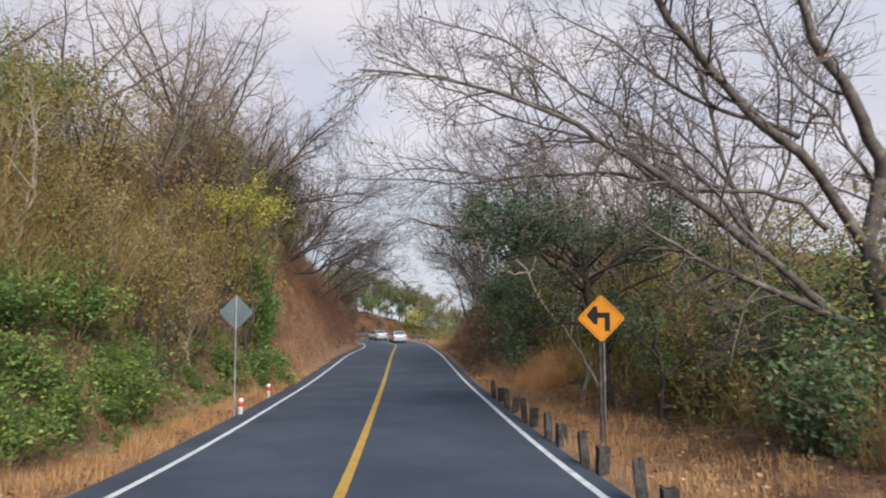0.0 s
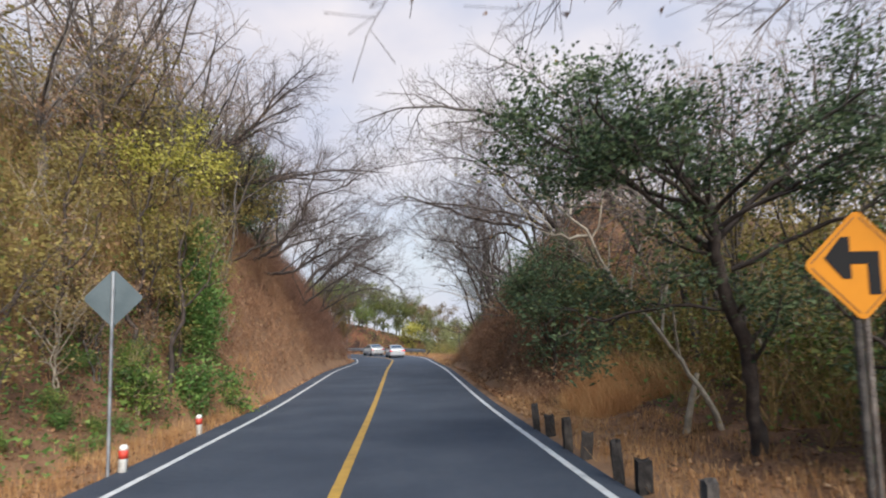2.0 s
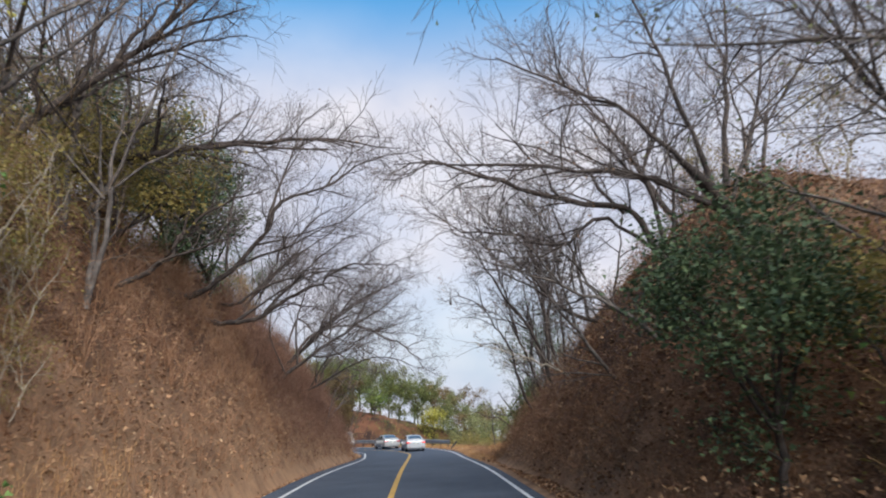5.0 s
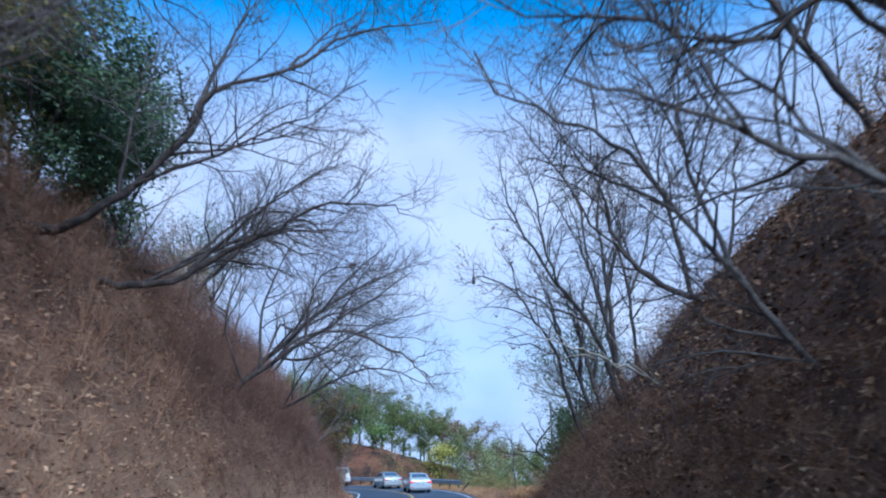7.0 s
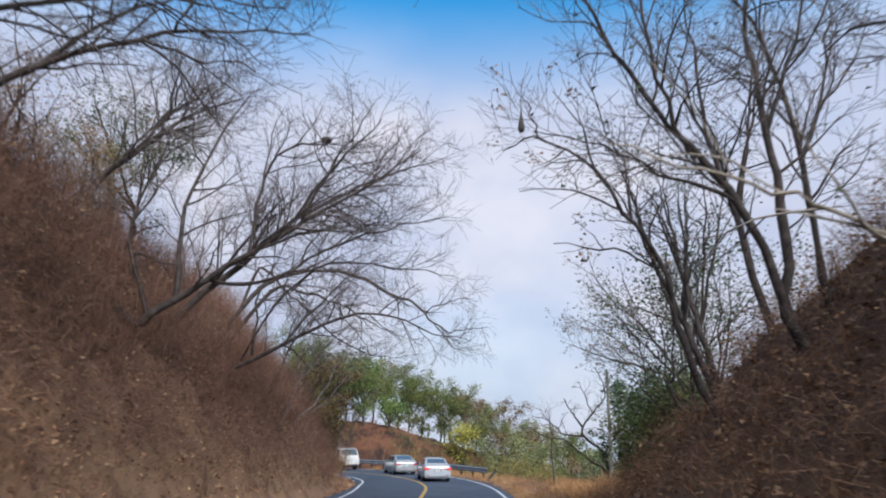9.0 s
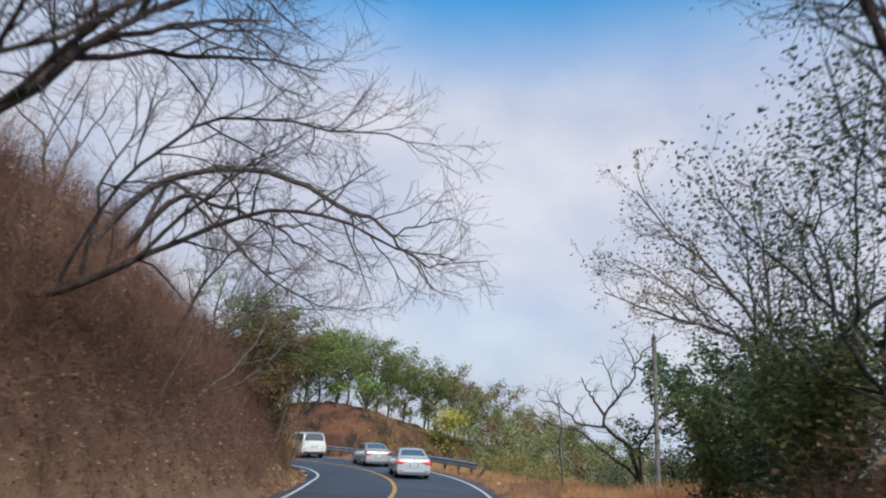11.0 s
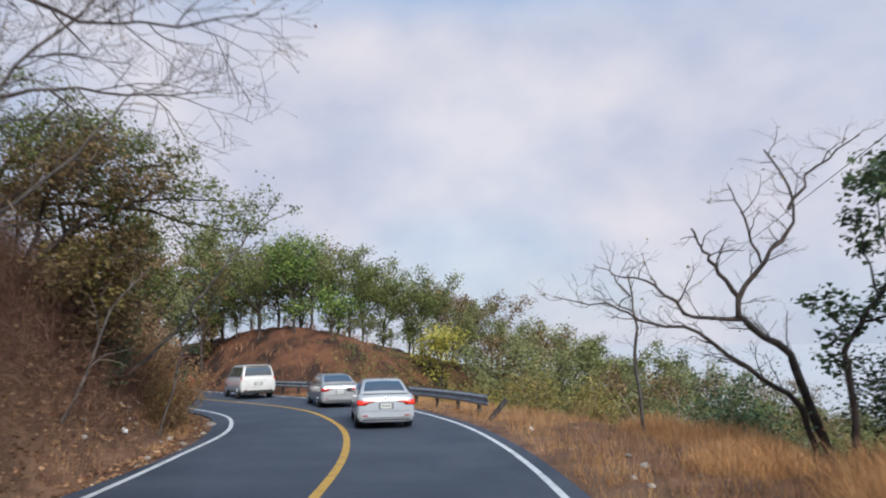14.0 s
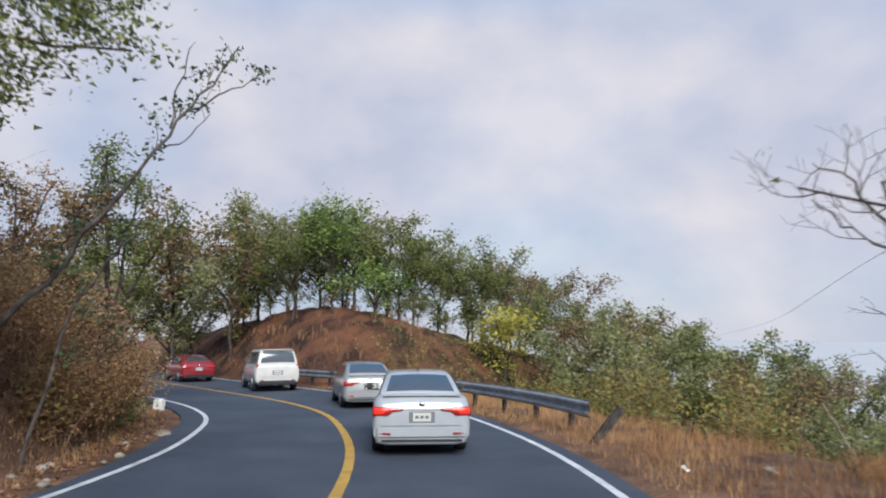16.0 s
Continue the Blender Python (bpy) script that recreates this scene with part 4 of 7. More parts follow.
tree("bare_tree", "dark bare tree with limbs arching over the cut", "tree", [
    (rooted(7.0, 37.6, (6.5, 37.5, 3.2), (5.9, 37.6, 4.2), (5.4, 37.6, 5.0), (3.7, 37.5, 5.3), (2.1, 37.7, 5.9), (1.0, 37.5, 6.15), (0.2, 37.6, 6.5), (-0.7, 37.8, 6.2)), 0.12, 0.012),
    ([(5.9, 37.6, 4.0), (4.6, 37.3, 4.7), (3.4, 37.1, 3.95), (2.4, 37.2, 4.3), (1.2, 37.3, 4.45), (0.3, 37.4, 5.0)], 0.055, 0.01),
    ([(6.4, 37.5, 3.4), (5.8, 37.2, 5.4), (5.0, 37.1, 6.2), (4.2, 37.0, 7.4)], 0.07, 0.015),
    ([(5.3, 37.6, 4.9), (4.4, 37.9, 6.2), (3.2, 38.2, 7.0), (1.8, 38.4, 7.6)], 0.05, 0.012),
    ([(3.7, 37.5, 5.3), (2.9, 37.2, 6.3), (2.0, 37.0, 7.2)], 0.04, 0.01),
    ([(6.4, 37.5, 3.6), (6.8, 37.8, 6.0), (6.6, 38.0, 8.4)], 0.06, 0.015),
], 72, spec=dict(RB, lift=0.12), leaves=250, leaf_mat=M_LEAF_BROWN, leaf_size=0.06, leaf_spread=0.1)
tree("bare_tree", "mossy bare tree leaning out from the bank", "tree", [
    (rooted(6.2, 39.9, (5.9, 40.0, 0.5), (5.3, 40.2, 1.0), (4.6, 40.2, 2.05), (3.7, 40.3, 3.25), (3.0, 40.2, 4.15), (2.2, 40.4, 4.7), (1.1, 40.3, 5.2), (0.7, 40.2, 5.9)), 0.075, 0.012),
    ([(4.4, 40.2, 2.3), (4.2, 40.6, 3.8), (3.9, 40.9, 5.4), (3.4, 41.2, 6.8)], 0.05, 0.012),
    ([(3.7, 40.3, 3.2), (2.6, 40.7, 4.0), (1.5, 41.0, 4.4)], 0.035, 0.01),
], 64, spec=dict(RB, lift=0.14), bark=M_BARK_GREY)
tree("bare_tree", "pale thin stem lying out from the bank", "tree", [
    (rooted(6.5, 47.3, (6.0, 47.3, 1.05), (5.5, 47.4, 1.35), (4.9, 47.3, 1.6), (4.2, 47.4, 1.9), (3.5, 47.3, 2.1), (2.7, 47.4, 2.4), (1.9, 47.3, 2.6)), 0.05, 0.01),
], 73, spec=dict(RB, levels=2, gap=(0.5, 0.35)), bark=M_BARK_PALE)
tree("bare_tree", "dark bare tree with many trunks above the bank", "tree", [
    (rooted(6.05, 51.5, (5.75, 51.5, 1.6), (5.78, 51.4, 3.2), (5.7, 51.5, 5.0), (5.65, 51.6, 7.0), (5.9, 51.6, 8.8)), 0.12, 0.02),
    ([(5.75, 51.5, 1.5), (5.1, 51.4, 3.3), (4.15, 51.5, 4.7), (3.4, 51.6, 6.0), (2.7, 51.5, 7.3), (2.4, 51.4, 8.8)], 0.085, 0.012),
    ([(4.45, 51.5, 4.2), (3.85, 51.2, 5.4), (3.5, 51.0, 7.5), (2.9, 51.0, 9.0)], 0.05, 0.012),
    (rooted(6.7, 52.0, (6.65, 52.0, 2.9), (6.6, 52.1, 4.8), (6.2, 52.0, 6.5), (5.7, 52.2, 8.0), (4.0, 52.4, 8.9)), 0.075, 0.015),
    ([(5.05, 51.4, 3.4), (4.0, 51.7, 4.0), (2.8, 51.8, 4.6), (1.7, 51.9, 4.9)], 0.04, 0.01),
    ([(6.6, 52.1, 4.4), (7.4, 52.4, 6.2), (7.9, 52.6, 8.2)], 0.05, 0.015),
    ([(5.7, 51.5, 4.6), (6.3, 51.2, 6.4), (6.6, 51.0, 8.2)], 0.045, 0.012),
], 65, spec=RB, bark=M_BARK_BROWN, leaves=260, leaf_mat=M_LEAF_DARK, leaf_size=0.09, leaf_spread=0.1)
tree("bare_tree", "bare tree arching high from the bank", "tree", [
    (rooted(-9.0, 44.3, (-8.5, 44.5, 4.3), (-7.8, 44.6, 4.4), (-6.8, 44.6, 5.05), (-5.5, 44.7, 6.6), (-4.9, 44.6, 7.7), (-3.3, 44.7, 8.3), (-1.8, 44.5, 9.1), (0.3, 44.6, 9.6)), 0.14, 0.012),
    ([(-5.5, 44.7, 6.6), (-5.2, 44.9, 8.0), (-4.7, 45.0, 9.6), (-4.4, 45.2, 11.2)], 0.07, 0.015),
    ([(-6.6, 44.6, 5.3), (-4.8, 44.3, 5.9), (-3.0, 44.1, 6.6), (-1.4, 44.0, 7.6)], 0.05, 0.01),
    ([(-3.3, 44.7, 8.3), (-2.6, 45.0, 9.4), (-1.6, 45.2, 10.4)], 0.04, 0.01),
    ([(-6.8, 44.6, 5.05), (-6.9, 45.0, 7.2), (-6.5, 45.3, 9.4)], 0.06, 0.015),
    ([(-5.9, 44.7, 6.1), (-4.4, 45.3, 6.6), (-2.7, 45.6, 7.4)], 0.045, 0.01),
], 66, spec=dict(RB, lift=0.12))
tree("bare_tree", "low dark bare tree at the edge of the bank", "tree", [
    (rooted(-8.2, 38.9, (-7.2, 39.0, 4.1), (-6.7, 39.1, 4.5), (-6.4, 39.1, 5.2), (-5.6, 39.2, 5.85), (-4.3, 39.0, 6.2)), 0.09, 0.015),
    ([(-6.5, 39.1, 4.9), (-6.2, 39.4, 6.4), (-5.6, 39.6, 7.8)], 0.05, 0.012),
    ([(-7.2, 39.0, 4.1), (-5.8, 38.7, 4.6), (-4.6, 38.5, 4.9)], 0.045, 0.012),
], 74, spec=dict(RB, lift=0.1))
tree("bare_tree", "long bare limbs sweeping out from the bank", "tree", [
    (rooted(-8.4, 47.0, (-7.3, 47.0, 3.6), (-6.2, 47.0, 3.8), (-5.5, 47.1, 4.3), (-4.5, 47.0, 4.8), (-3.8, 47.1, 5.15), (-2.8, 47.0, 5.8), (-1.3, 46.9, 5.7), (-0.5, 46.8, 5.4)), 0.11, 0.01),
    ([(-6.0, 47.0, 4.0), (-4.8, 47.4, 5.4), (-3.6, 47.7, 6.6), (-2.2, 47.9, 7.4)], 0.06, 0.012),
    ([(-7.2, 47.0, 3.6), (-5.8, 48.4, 5.0), (-4.3, 49.6, 6.0), (-2.6, 50.4, 6.4)], 0.06, 0.012),
    ([(-4.5, 47.0, 4.8), (-3.4, 46.6, 5.0), (-2.2, 46.4, 4.8)], 0.035, 0.01),
], 75, spec=dict(RB, lift=0.1))
tree("bare_tree", "bare tree with level limbs above the bank", "tree", [
    (rooted(-9.6, 51.0, (-8.3, 51.0, 5.0), (-7.1, 51.1, 5.7), (-5.3, 51.0, 6.2), (-3.9, 51.1, 6.4), (-2.3, 51.0, 6.3)), 0.1, 0.01),
    ([(-7.4, 51.1, 5.5), (-6.2, 51.5, 6.9), (-4.9, 51.9, 7.9), (-3.0, 52.0, 9.4)], 0.055, 0.012),
    ([(-5.3, 51.0, 6.2), (-4.2, 50.6, 5.6), (-3.0, 50.4, 5.2)], 0.035, 0.01),
], 76, spec=dict(RB, lift=0.1))
tree("bare_tree", "bare tree with a wide spread of limbs", "tree", [
    (rooted(-8.0, 56.0, (-7.2, 56.2, 1.9), (-6.4, 56.3, 2.5), (-4.75, 56.3, 3.65), (-3.5, 56.2, 4.4), (-2.1, 56.4, 5.4), (-0.6, 56.3, 6.4)), 0.13, 0.012),
    ([(-4.75, 56.3, 3.6), (-4.65, 56.4, 5.1), (-4.2, 56.2, 6.15), (-3.1, 56.3, 6.6), (-2.2, 56.4, 6.5)], 0.06, 0.012),
    ([(-5.7, 56.4, 3.0), (-4.3, 56.8, 3.1), (-3.0, 57.0, 3.95), (-1.3, 57.0, 4.6), (0.1, 57.1, 4.9)], 0.055, 0.01),
    ([(-6.4, 56.3, 2.5), (-6.5, 56.4, 4.6), (-6.0, 56.6, 6.6), (-5.2, 56.7, 8.2)], 0.065, 0.012),
    ([(-3.5, 56.2, 4.4), (-2.6, 55.8, 5.9), (-1.8, 55.6, 7.2)], 0.04, 0.01),
    ([(-7.0, 56.2, 2.1), (-8.0, 56.8, 4.4), (-7.6, 57.4, 6.6), (-6.6, 57.8, 7.6)], 0.055, 0.012),
], 67, spec=dict(RB, lift=0.08))
tree("bare_tree", "low arching bare tree at the end of the cut", "tree", [
    (rooted(-8.0, 62.9, (-7.4, 63.0, 1.3), (-6.0, 63.0, 1.9), (-4.1, 63.1, 2.9), (-2.2, 62.9, 3.3), (-0.5, 63.0, 2.7), (0.8, 63.1, 2.45)), 0.09, 0.01),
    ([(-6.7, 62.6, 1.6), (-5.4, 62.0, 3.6), (-3.8, 62.1, 4.8), (-1.4, 62.0, 4.6), (0.3, 61.9, 4.4)], 0.055, 0.01),
    ([(-5.4, 62.9, 2.2), (-4.0, 63.6, 4.2), (-2.4, 64.0, 5.6)], 0.045, 0.01),
    ([(-6.4, 62.8, 1.8), (-6.4, 63.2, 4.2), (-5.6, 63.6, 6.2)], 0.05, 0.01),
], 77, spec=dict(RB, lift=0.06))
DROOP = dict(RB, lift=-0.06, droop=-0.12, angle=(20, 50), length=(1.3, 0.8, 0.5))
tree("bare_tree", "dark bare limb reaching over the road", "tree", [
    (rooted(-9.0, 67.4, (-7.6, 67.6, 5.2), (-5.6, 67.8, 5.9), (-3.6, 68.0, 5.6), (-2.1, 68.0, 4.85), (-1.55, 68.0, 4.7), (-1.0, 68.0, 4.2), (-0.5, 68.0, 3.7), (0.1, 68.0, 3.35), (0.8, 68.1, 3.5), (1.8, 68.0, 3.6)), 0.1, 0.008),
    ([(-0.1, 68.0, 3.45), (0.2, 68.1, 2.85), (0.65, 68.0, 2.75), (1.1, 68.0, 2.6)], 0.02, 0.006),
    ([(-0.35, 68.0, 3.55), (0.08, 67.9, 3.0), (0.2, 67.8, 2.7), (0.35, 67.8, 2.5)], 0.018, 0.006),
    ([(-1.0, 68.0, 4.2), (-0.2, 68.3, 4.6), (0.6, 68.5, 4.9), (1.4, 68.6, 4.8)], 0.03, 0.008),
    ([(-2.1, 68.0, 4.85), (-1.9, 68.2, 3.9), (-1.5, 68.3, 3.3), (-1.3, 68.3, 2.9)], 0.025, 0.006),
], 68, spec=DROOP, bark=M_BARK_BROWN)
tree("bare_tree", "dark bare tree hanging over the bank", "tree", [
    (rooted(-9.2, 69.2, (-7.6, 69.1, 5.3), (-6.4, 69.0, 5.2), (-5.5, 69.0, 4.95), (-4.5, 69.1, 4.6), (-3.7, 69.0, 4.1), (-2.6, 69.0, 3.55), (-1.4, 69.1, 3.1)), 0.09, 0.008),
    ([(-5.0, 69.0, 4.8), (-4.4, 69.3, 4.0), (-3.7, 69.5, 3.2), (-3.3, 69.6, 2.6)], 0.03, 0.008),
    ([(-4.5, 69.1, 4.6), (-3.3, 69.3, 4.7), (-2.2, 69.5, 4.5)], 0.03, 0.008),
    ([(-6.8, 69.0, 5.2), (-5.6, 68.7, 6.2), (-4.4, 68.5, 6.7)], 0.045, 0.01),
], 78, spec=dict(DROOP, droop=-0.08), leaves=240, leaf_mat=M_LEAF_BROWN, leaf_size=0.06, leaf_spread=0.08)
tree("bare_tree", "curved bare tree drooping towards the bend", "tree", [
    (rooted(-10.4, 72.6, (-9.6, 72.7, 6.8), (-8.9, 72.8, 6.9), (-8.1, 72.8, 6.0), (-7.1, 72.9, 5.2), (-5.7, 72.8, 3.9), (-4.2, 72.9, 3.05), (-3.0, 72.8, 2.75), (-1.4, 72.8, 2.9)), 0.09, 0.008),
    (rooted(-7.9, 70.9, (-7.2, 71.0, 2.9), (-6.4, 71.0, 4.0), (-5.5, 71.1, 5.1), (-4.4, 71.0, 6.1)), 0.06, 0.012),
    ([(-5.7, 72.8, 3.9), (-4.8, 73.2, 4.2), (-3.6, 73.5, 4.2)], 0.03, 0.008),
    ([(-7.1, 72.9, 5.2), (-6.2, 72.6, 4.6), (-5.6, 72.4, 3.4)], 0.03, 0.008),
], 79, spec=dict(RB, lift=0.0, gap=(0.3, 0.22, 0.12), length=(1.9, 1.1, 0.6)), leaves=300, leaf_mat=M_LEAF_BROWN, leaf_size=0.06, leaf_spread=0.08)
tree("bare_tree", "grey leaning tree with fine twigs on the bank", "tree", [
    (rooted(-9.8, 75.8, (-9.2, 76.0, 0.9), (-8.0, 76.0, 1.7), (-6.8, 76.1, 3.3), (-5.6, 76.0, 4.4), (-4.5, 76.0, 5.5)), 0.075, 0.01),
    ([(-7.0, 76.0, 3.0), (-5.6, 76.3, 3.3), (-4.2, 76.5, 3.2), (-3.0, 76.6, 3.4)], 0.04, 0.008),
    ([(-8.0, 76.0, 1.7), (-7.8, 76.3, 3.8), (-7.2, 76.5, 5.4)], 0.045, 0.01),
], 80, spec=RB, bark=M_BARK_GREY)

for k, pts in enumerate([[(-6.8, 70.6, 0), (-5.9, 71.6, 0.7), (-4.9, 72.6, 3.0), (-4.0, 73.4, 5.0)], [(-7.4, 74.2, 0), (-6.4, 75.0, 0.4), (-5.2, 76.0, 2.2), (-4.6, 76.6, 3.4)], [(-6.4, 66.6, 0), (-6.0, 67.8, 1.0), (-5.2, 69.4, 2.6)], [(-6.2, 77.6, 0), (-5.7, 78.4, -0.6), (-5.3, 79.2, 0.4)]]):
    pts[0] = (pts[0][0], pts[0][1], float(land(*pts[0][:2])) - 0.2)
    tree("leaning_tree", "grey dead sapling leaning from the bank", "tree", [(pts, 0.05 if k < 2 else 0.035, 0.012)], 710 + k, spec=dict(BARE, levels=2, gap=(0.5, 0.35), length=(1.2, 0.6)), bark=M_BARK_GREY, twig=M_TWIG_WARM, group="dead saplings of the bank")

# left bank's bare trees, leaning over the road
for k, (x, y, ex, ey, ez, r, tops) in enumerate([
    (-10.5, 38.5, -2.6, 39.5, 7.6, 0.14, 4),
    (-8.0, 59.6, -2.0, 60.4, 7.2, 0.13, 5),
    (-10.0, 57.0, -6.4, 59.5, 9.5, 0.12, 4),
    (-9.6, 35.4, -4.4, 37.0, 10.6, 0.13, 5),
]):
    zb = float(land(x, y)) - 0.2
    rk = np.random.RandomState(100 + k)
    b, e = np.array((x, y, zb)), np.array((ex, ey, ez))
    w = np.array((0, 0, max(0.4, (ez - zb) * 0.1)))
    main = [b, b + (e - b) * 0.3 + w * 0.8, b + (e - b) * 0.62 + w * 1.2, e]
    limbs = [(main, r, 0.02)]
    for j in range(tops + 2):
        fr = 0.22 + 0.55 * j / (tops + 2)
        p = smooth_line(main, 21)[int(20 * fr)]
        le = np.linalg.norm(e - b)
        g = p + (e - b) * rk.uniform(0.25, 0.5) + np.array((rk.uniform(-0.6, 0.8), rk.uniform(-1.0, 1.0), rk.uniform(0.0, 0.35))) * le * 0.42
        limbs.append(([p, (p + g) / 2 + np.array((0, 0, 0.03 * le)), g], r * 0.5, 0.012))
    tree("bare_tree", "bare tree leaning from the bank over the road", "tree", limbs, 120 + k, spec=dict(RB, gap=(0.34, 0.24, 0.13), lift=0.12), bark=M_BARK_BROWN, group="bare trees of the left bank", leaves=120, leaf_mat=M_LEAF_BROWN, leaf_size=0.06, leaf_spread=0.1)

# tall bare trees on the left hillside
proto = []
for k in range(4):
    rk = np.random.RandomState(140 + k)
    proto.append(tree("bare_tree", "tall thin bare tree on the hillside", "tree", leafy_limbs(rk, (-400, -40 * k, 0), 8.5, 4.4, stems=2, fork=0.42, r=0.085), 150 + k, spec=dict(BARE, gap=(0.5, 0.34, 0.19), steps=(5, 3, 2), wander=0.32, lift=0.08, radius=(0.02, 0.008, 0.0045)), bark=M_BARK_GREY, twig=M_TWIG_WARM, group="bare trees of the hillside"))
spots = [(-9.4, 26.0, 0.85), (-8.6, 31.5, 0.8), (-8.0, 33.0, 0.85), (-7.6, 36.5, 0.75), (-9.0, 29.0, 0.95), (-8.8, 37.5, 0.9), (-10.0, 34.0, 1.0), (-9.2, 40.5, 0.8), (-10.5, 30.5, 1.0), (-13.5, 27.5, 1.05), (-12.0, 34.5, 1.0), (-11.5, 39.5, 0.95), (-13.0, 44.5, 0.95), (-15, 21, 0.9), (-12.5, 50, 0.85), (-12, 56.5, 0.75), (-11.8, 63, 0.7), (-11.5, 69.5, 0.7), (11.5, 42, 0.9), (12.5, 35.5, 1.0), (11.5, 29, 1.0), (12, 48, 0.75), (13.5, 24, 1.0), (13, 14, 1.0), (7.8, 22.6, 0.9), (8.8, 26.2, 1.0), (7.2, 29.4, 0.8), (10.6, 21.0, 1.1), (10.8, 25.0, 1.05)]
for k, (x, y, sz) in enumerate(spots):
    m = scaled(x, y, float(land(x, y)) - 0.15, 67 * k, sz * (1.22 if x < -6 and y < 45 else 1.0))
    if k < 4:
        proto[k].matrix_basis = m
    else:
        copy_thing(proto[k % 4], m)

# thin-leaved small trees that clothe the hillsides
thin_kinds = []
for k, (mat, bark) in enumerate([(M_LEAF_OLIVE, M_BARK_PALE), (M_LEAF_BROWN, M_BARK_GREY), (M_LEAF_OLIVE, M_BARK_BROWN), (M_LEAF_STRAW, M_BARK_PALE)]):
    rk = np.random.RandomState(500 + k)
    thin_kinds.append(tree("thin_leaved_tree", "small thin-leaved olive brown tree of the hillside", "tree", leafy_limbs(rk, (-450, -40 * k, 0), 5.6, 2.0, stems=2, fork=0.4, r=0.06), 510 + k, spec=dict(BARE, levels=2, gap=(0.46, 0.34), steps=(4, 2, 2), length=(1.3, 0.8)), bark=bark, twig=M_TWIG_WARM, leaves=1600, leaf_mat=mat, leaf_size=0.112, leaf_spread=0.26, group="small trees of the hillsides", far=True))
rk = np.random.RandomState(520)
used = 0
for k in range(190):
    if k >= 164:
        s, d = rk.uniform(40, 62), -rk.uniform(8.2, 12.5)
    elif k >= 148:
        s, d = rk.uniform(22, 33), -rk.uniform(5.3, 7.2)
    elif k >= 134:
        s, d = rk.uniform(36, 58), -rk.uniform(10.5, 15)
    elif k >= 114:
        s, d = rk.uniform(28, 46), rk.uniform(9.5, 20)
    elif k >= 96:
        s, d = rk.uniform(19, 34), -rk.uniform(5.8, 8.4)
    elif k >= 82:
        s, d = rk.uniform(6, 24), rk.uniform(8.5, 20)
    elif k >= 58:
        s, d = rk.uniform(16, 36), -rk.uniform(6.3, 10.0)
    elif k < 36:
        s, d = rk.uniform(7, 36), -rk.uniform(8.0, 18)
    else:
        s, d = rk.uniform(9, 31), rk.uniform(8.2, 19)
    x, y, _, _ = on_road(s, d)
    m = scaled(x, y, float(land(x, y)) - 0.15, rk.uniform(0, 360), rk.uniform(0.7, 1.2) * (0.8 if k >= 36 else 1) * (0.75 if k >= 58 else 1) * (0.85 if 134 <= k < 148 or k >= 164 else 0.62 if k >= 148 else 1))
    if used < 4:
        thin_kinds[used].matrix_basis = m
    else:
        copy_thing(thin_kinds[used % 4], m)
    used += 1

# leafy trees of the left side
rg = np.random.RandomState(160)
for k, (x, y, hgt, spr, mat, lab, n, sz) in enumerate([
    (-12.6, 17.0, 6.4, 2.2, M_LEAF_BRIGHT, "bright green tree on the hillside", 4200, 0.11),
    (-8.4, 39.5, 3.8, 2.5, M_LEAF_OLIVE, "olive leafy tree above the bank", 6000, 0.11),
    (-9.3, 29.3, 6.6, 2.3, M_LEAF_OLIVE, "olive tree with thin leaves on the bank", 2600, 0.11),
    (-13.5, 21.5, 6.2, 2.8, M_LEAF_GREEN, "green tree high on the hillside", 3200, 0.13),
    (-16.0, 28.0, 5.5, 2.5, M_LEAF_OLIVE, "olive tree with thin leaves on the hillside", 2400, 0.11),
    (-9.8, 46.2, 5.0, 2.6, M_LEAF_DARK, "dark leafy tree above the bank", 16000, 0.12),
    (-9.9, 42.4, 4.6, 2.6, M_LEAF_OLIVE, "olive leafy tree above the bank", 8000, 0.11),
    (-11.6, 52.0, 5.4, 2.4, M_LEAF_DARK, "dark leafy tree above the bank", 12000, 0.12),
    (-12.2, 47.8, 6.4, 2.9, M_LEAF_DARK, "tall dark leafy tree on the hillside", 15000, 0.13),
    (-13.2, 43.6, 6.0, 2.8, M_LEAF_DARK, "tall dark leafy tree on the hillside", 13000, 0.13),
    (-9.8, 60.5, 5.4, 2.2, M_LEAF_DARK, "dark thin-leaved tree above the bank", 7000, 0.075),
    (-8.8, 48.8, 4.6, 2.0, M_LEAF_DARK, "dark leafy tree above the bank", 9000, 0.11),
    (-10.4, 50.0, 5.6, 2.4, M_LEAF_DARK, "dark leafy tree above the bank", 11000, 0.12),
    (-9.6, 38.0, 2.8, 1.8, M_LEAF_OLIVE, "olive tree with thin leaves above the bank", 1800, 0.1),
    (-9.0, 88.2, 3.2, 1.3, M_LEAF_BROWN, "withered brown tree by the bend", 3000, 0.1),
    (-7.2, 79.6, 2.6, 1.3, M_LEAF_OLIVE, "olive bushy tree on the bank", 2000, 0.13),
]):
    zb = float(land(x, y)) - 0.1
    tree("broadleaf_tree", lab, "tree", leafy_limbs(rg, (x, y, zb), hgt, spr, fork=0.3, r=0.1), 170 + k, spec=dict(LEAFY, gap=(0.36, 0.3)), bark=M_BARK_BROWN, leaves=n, leaf_mat=mat, leaf_size=sz, leaf_spread=0.2 if y > 55 else 0.34)

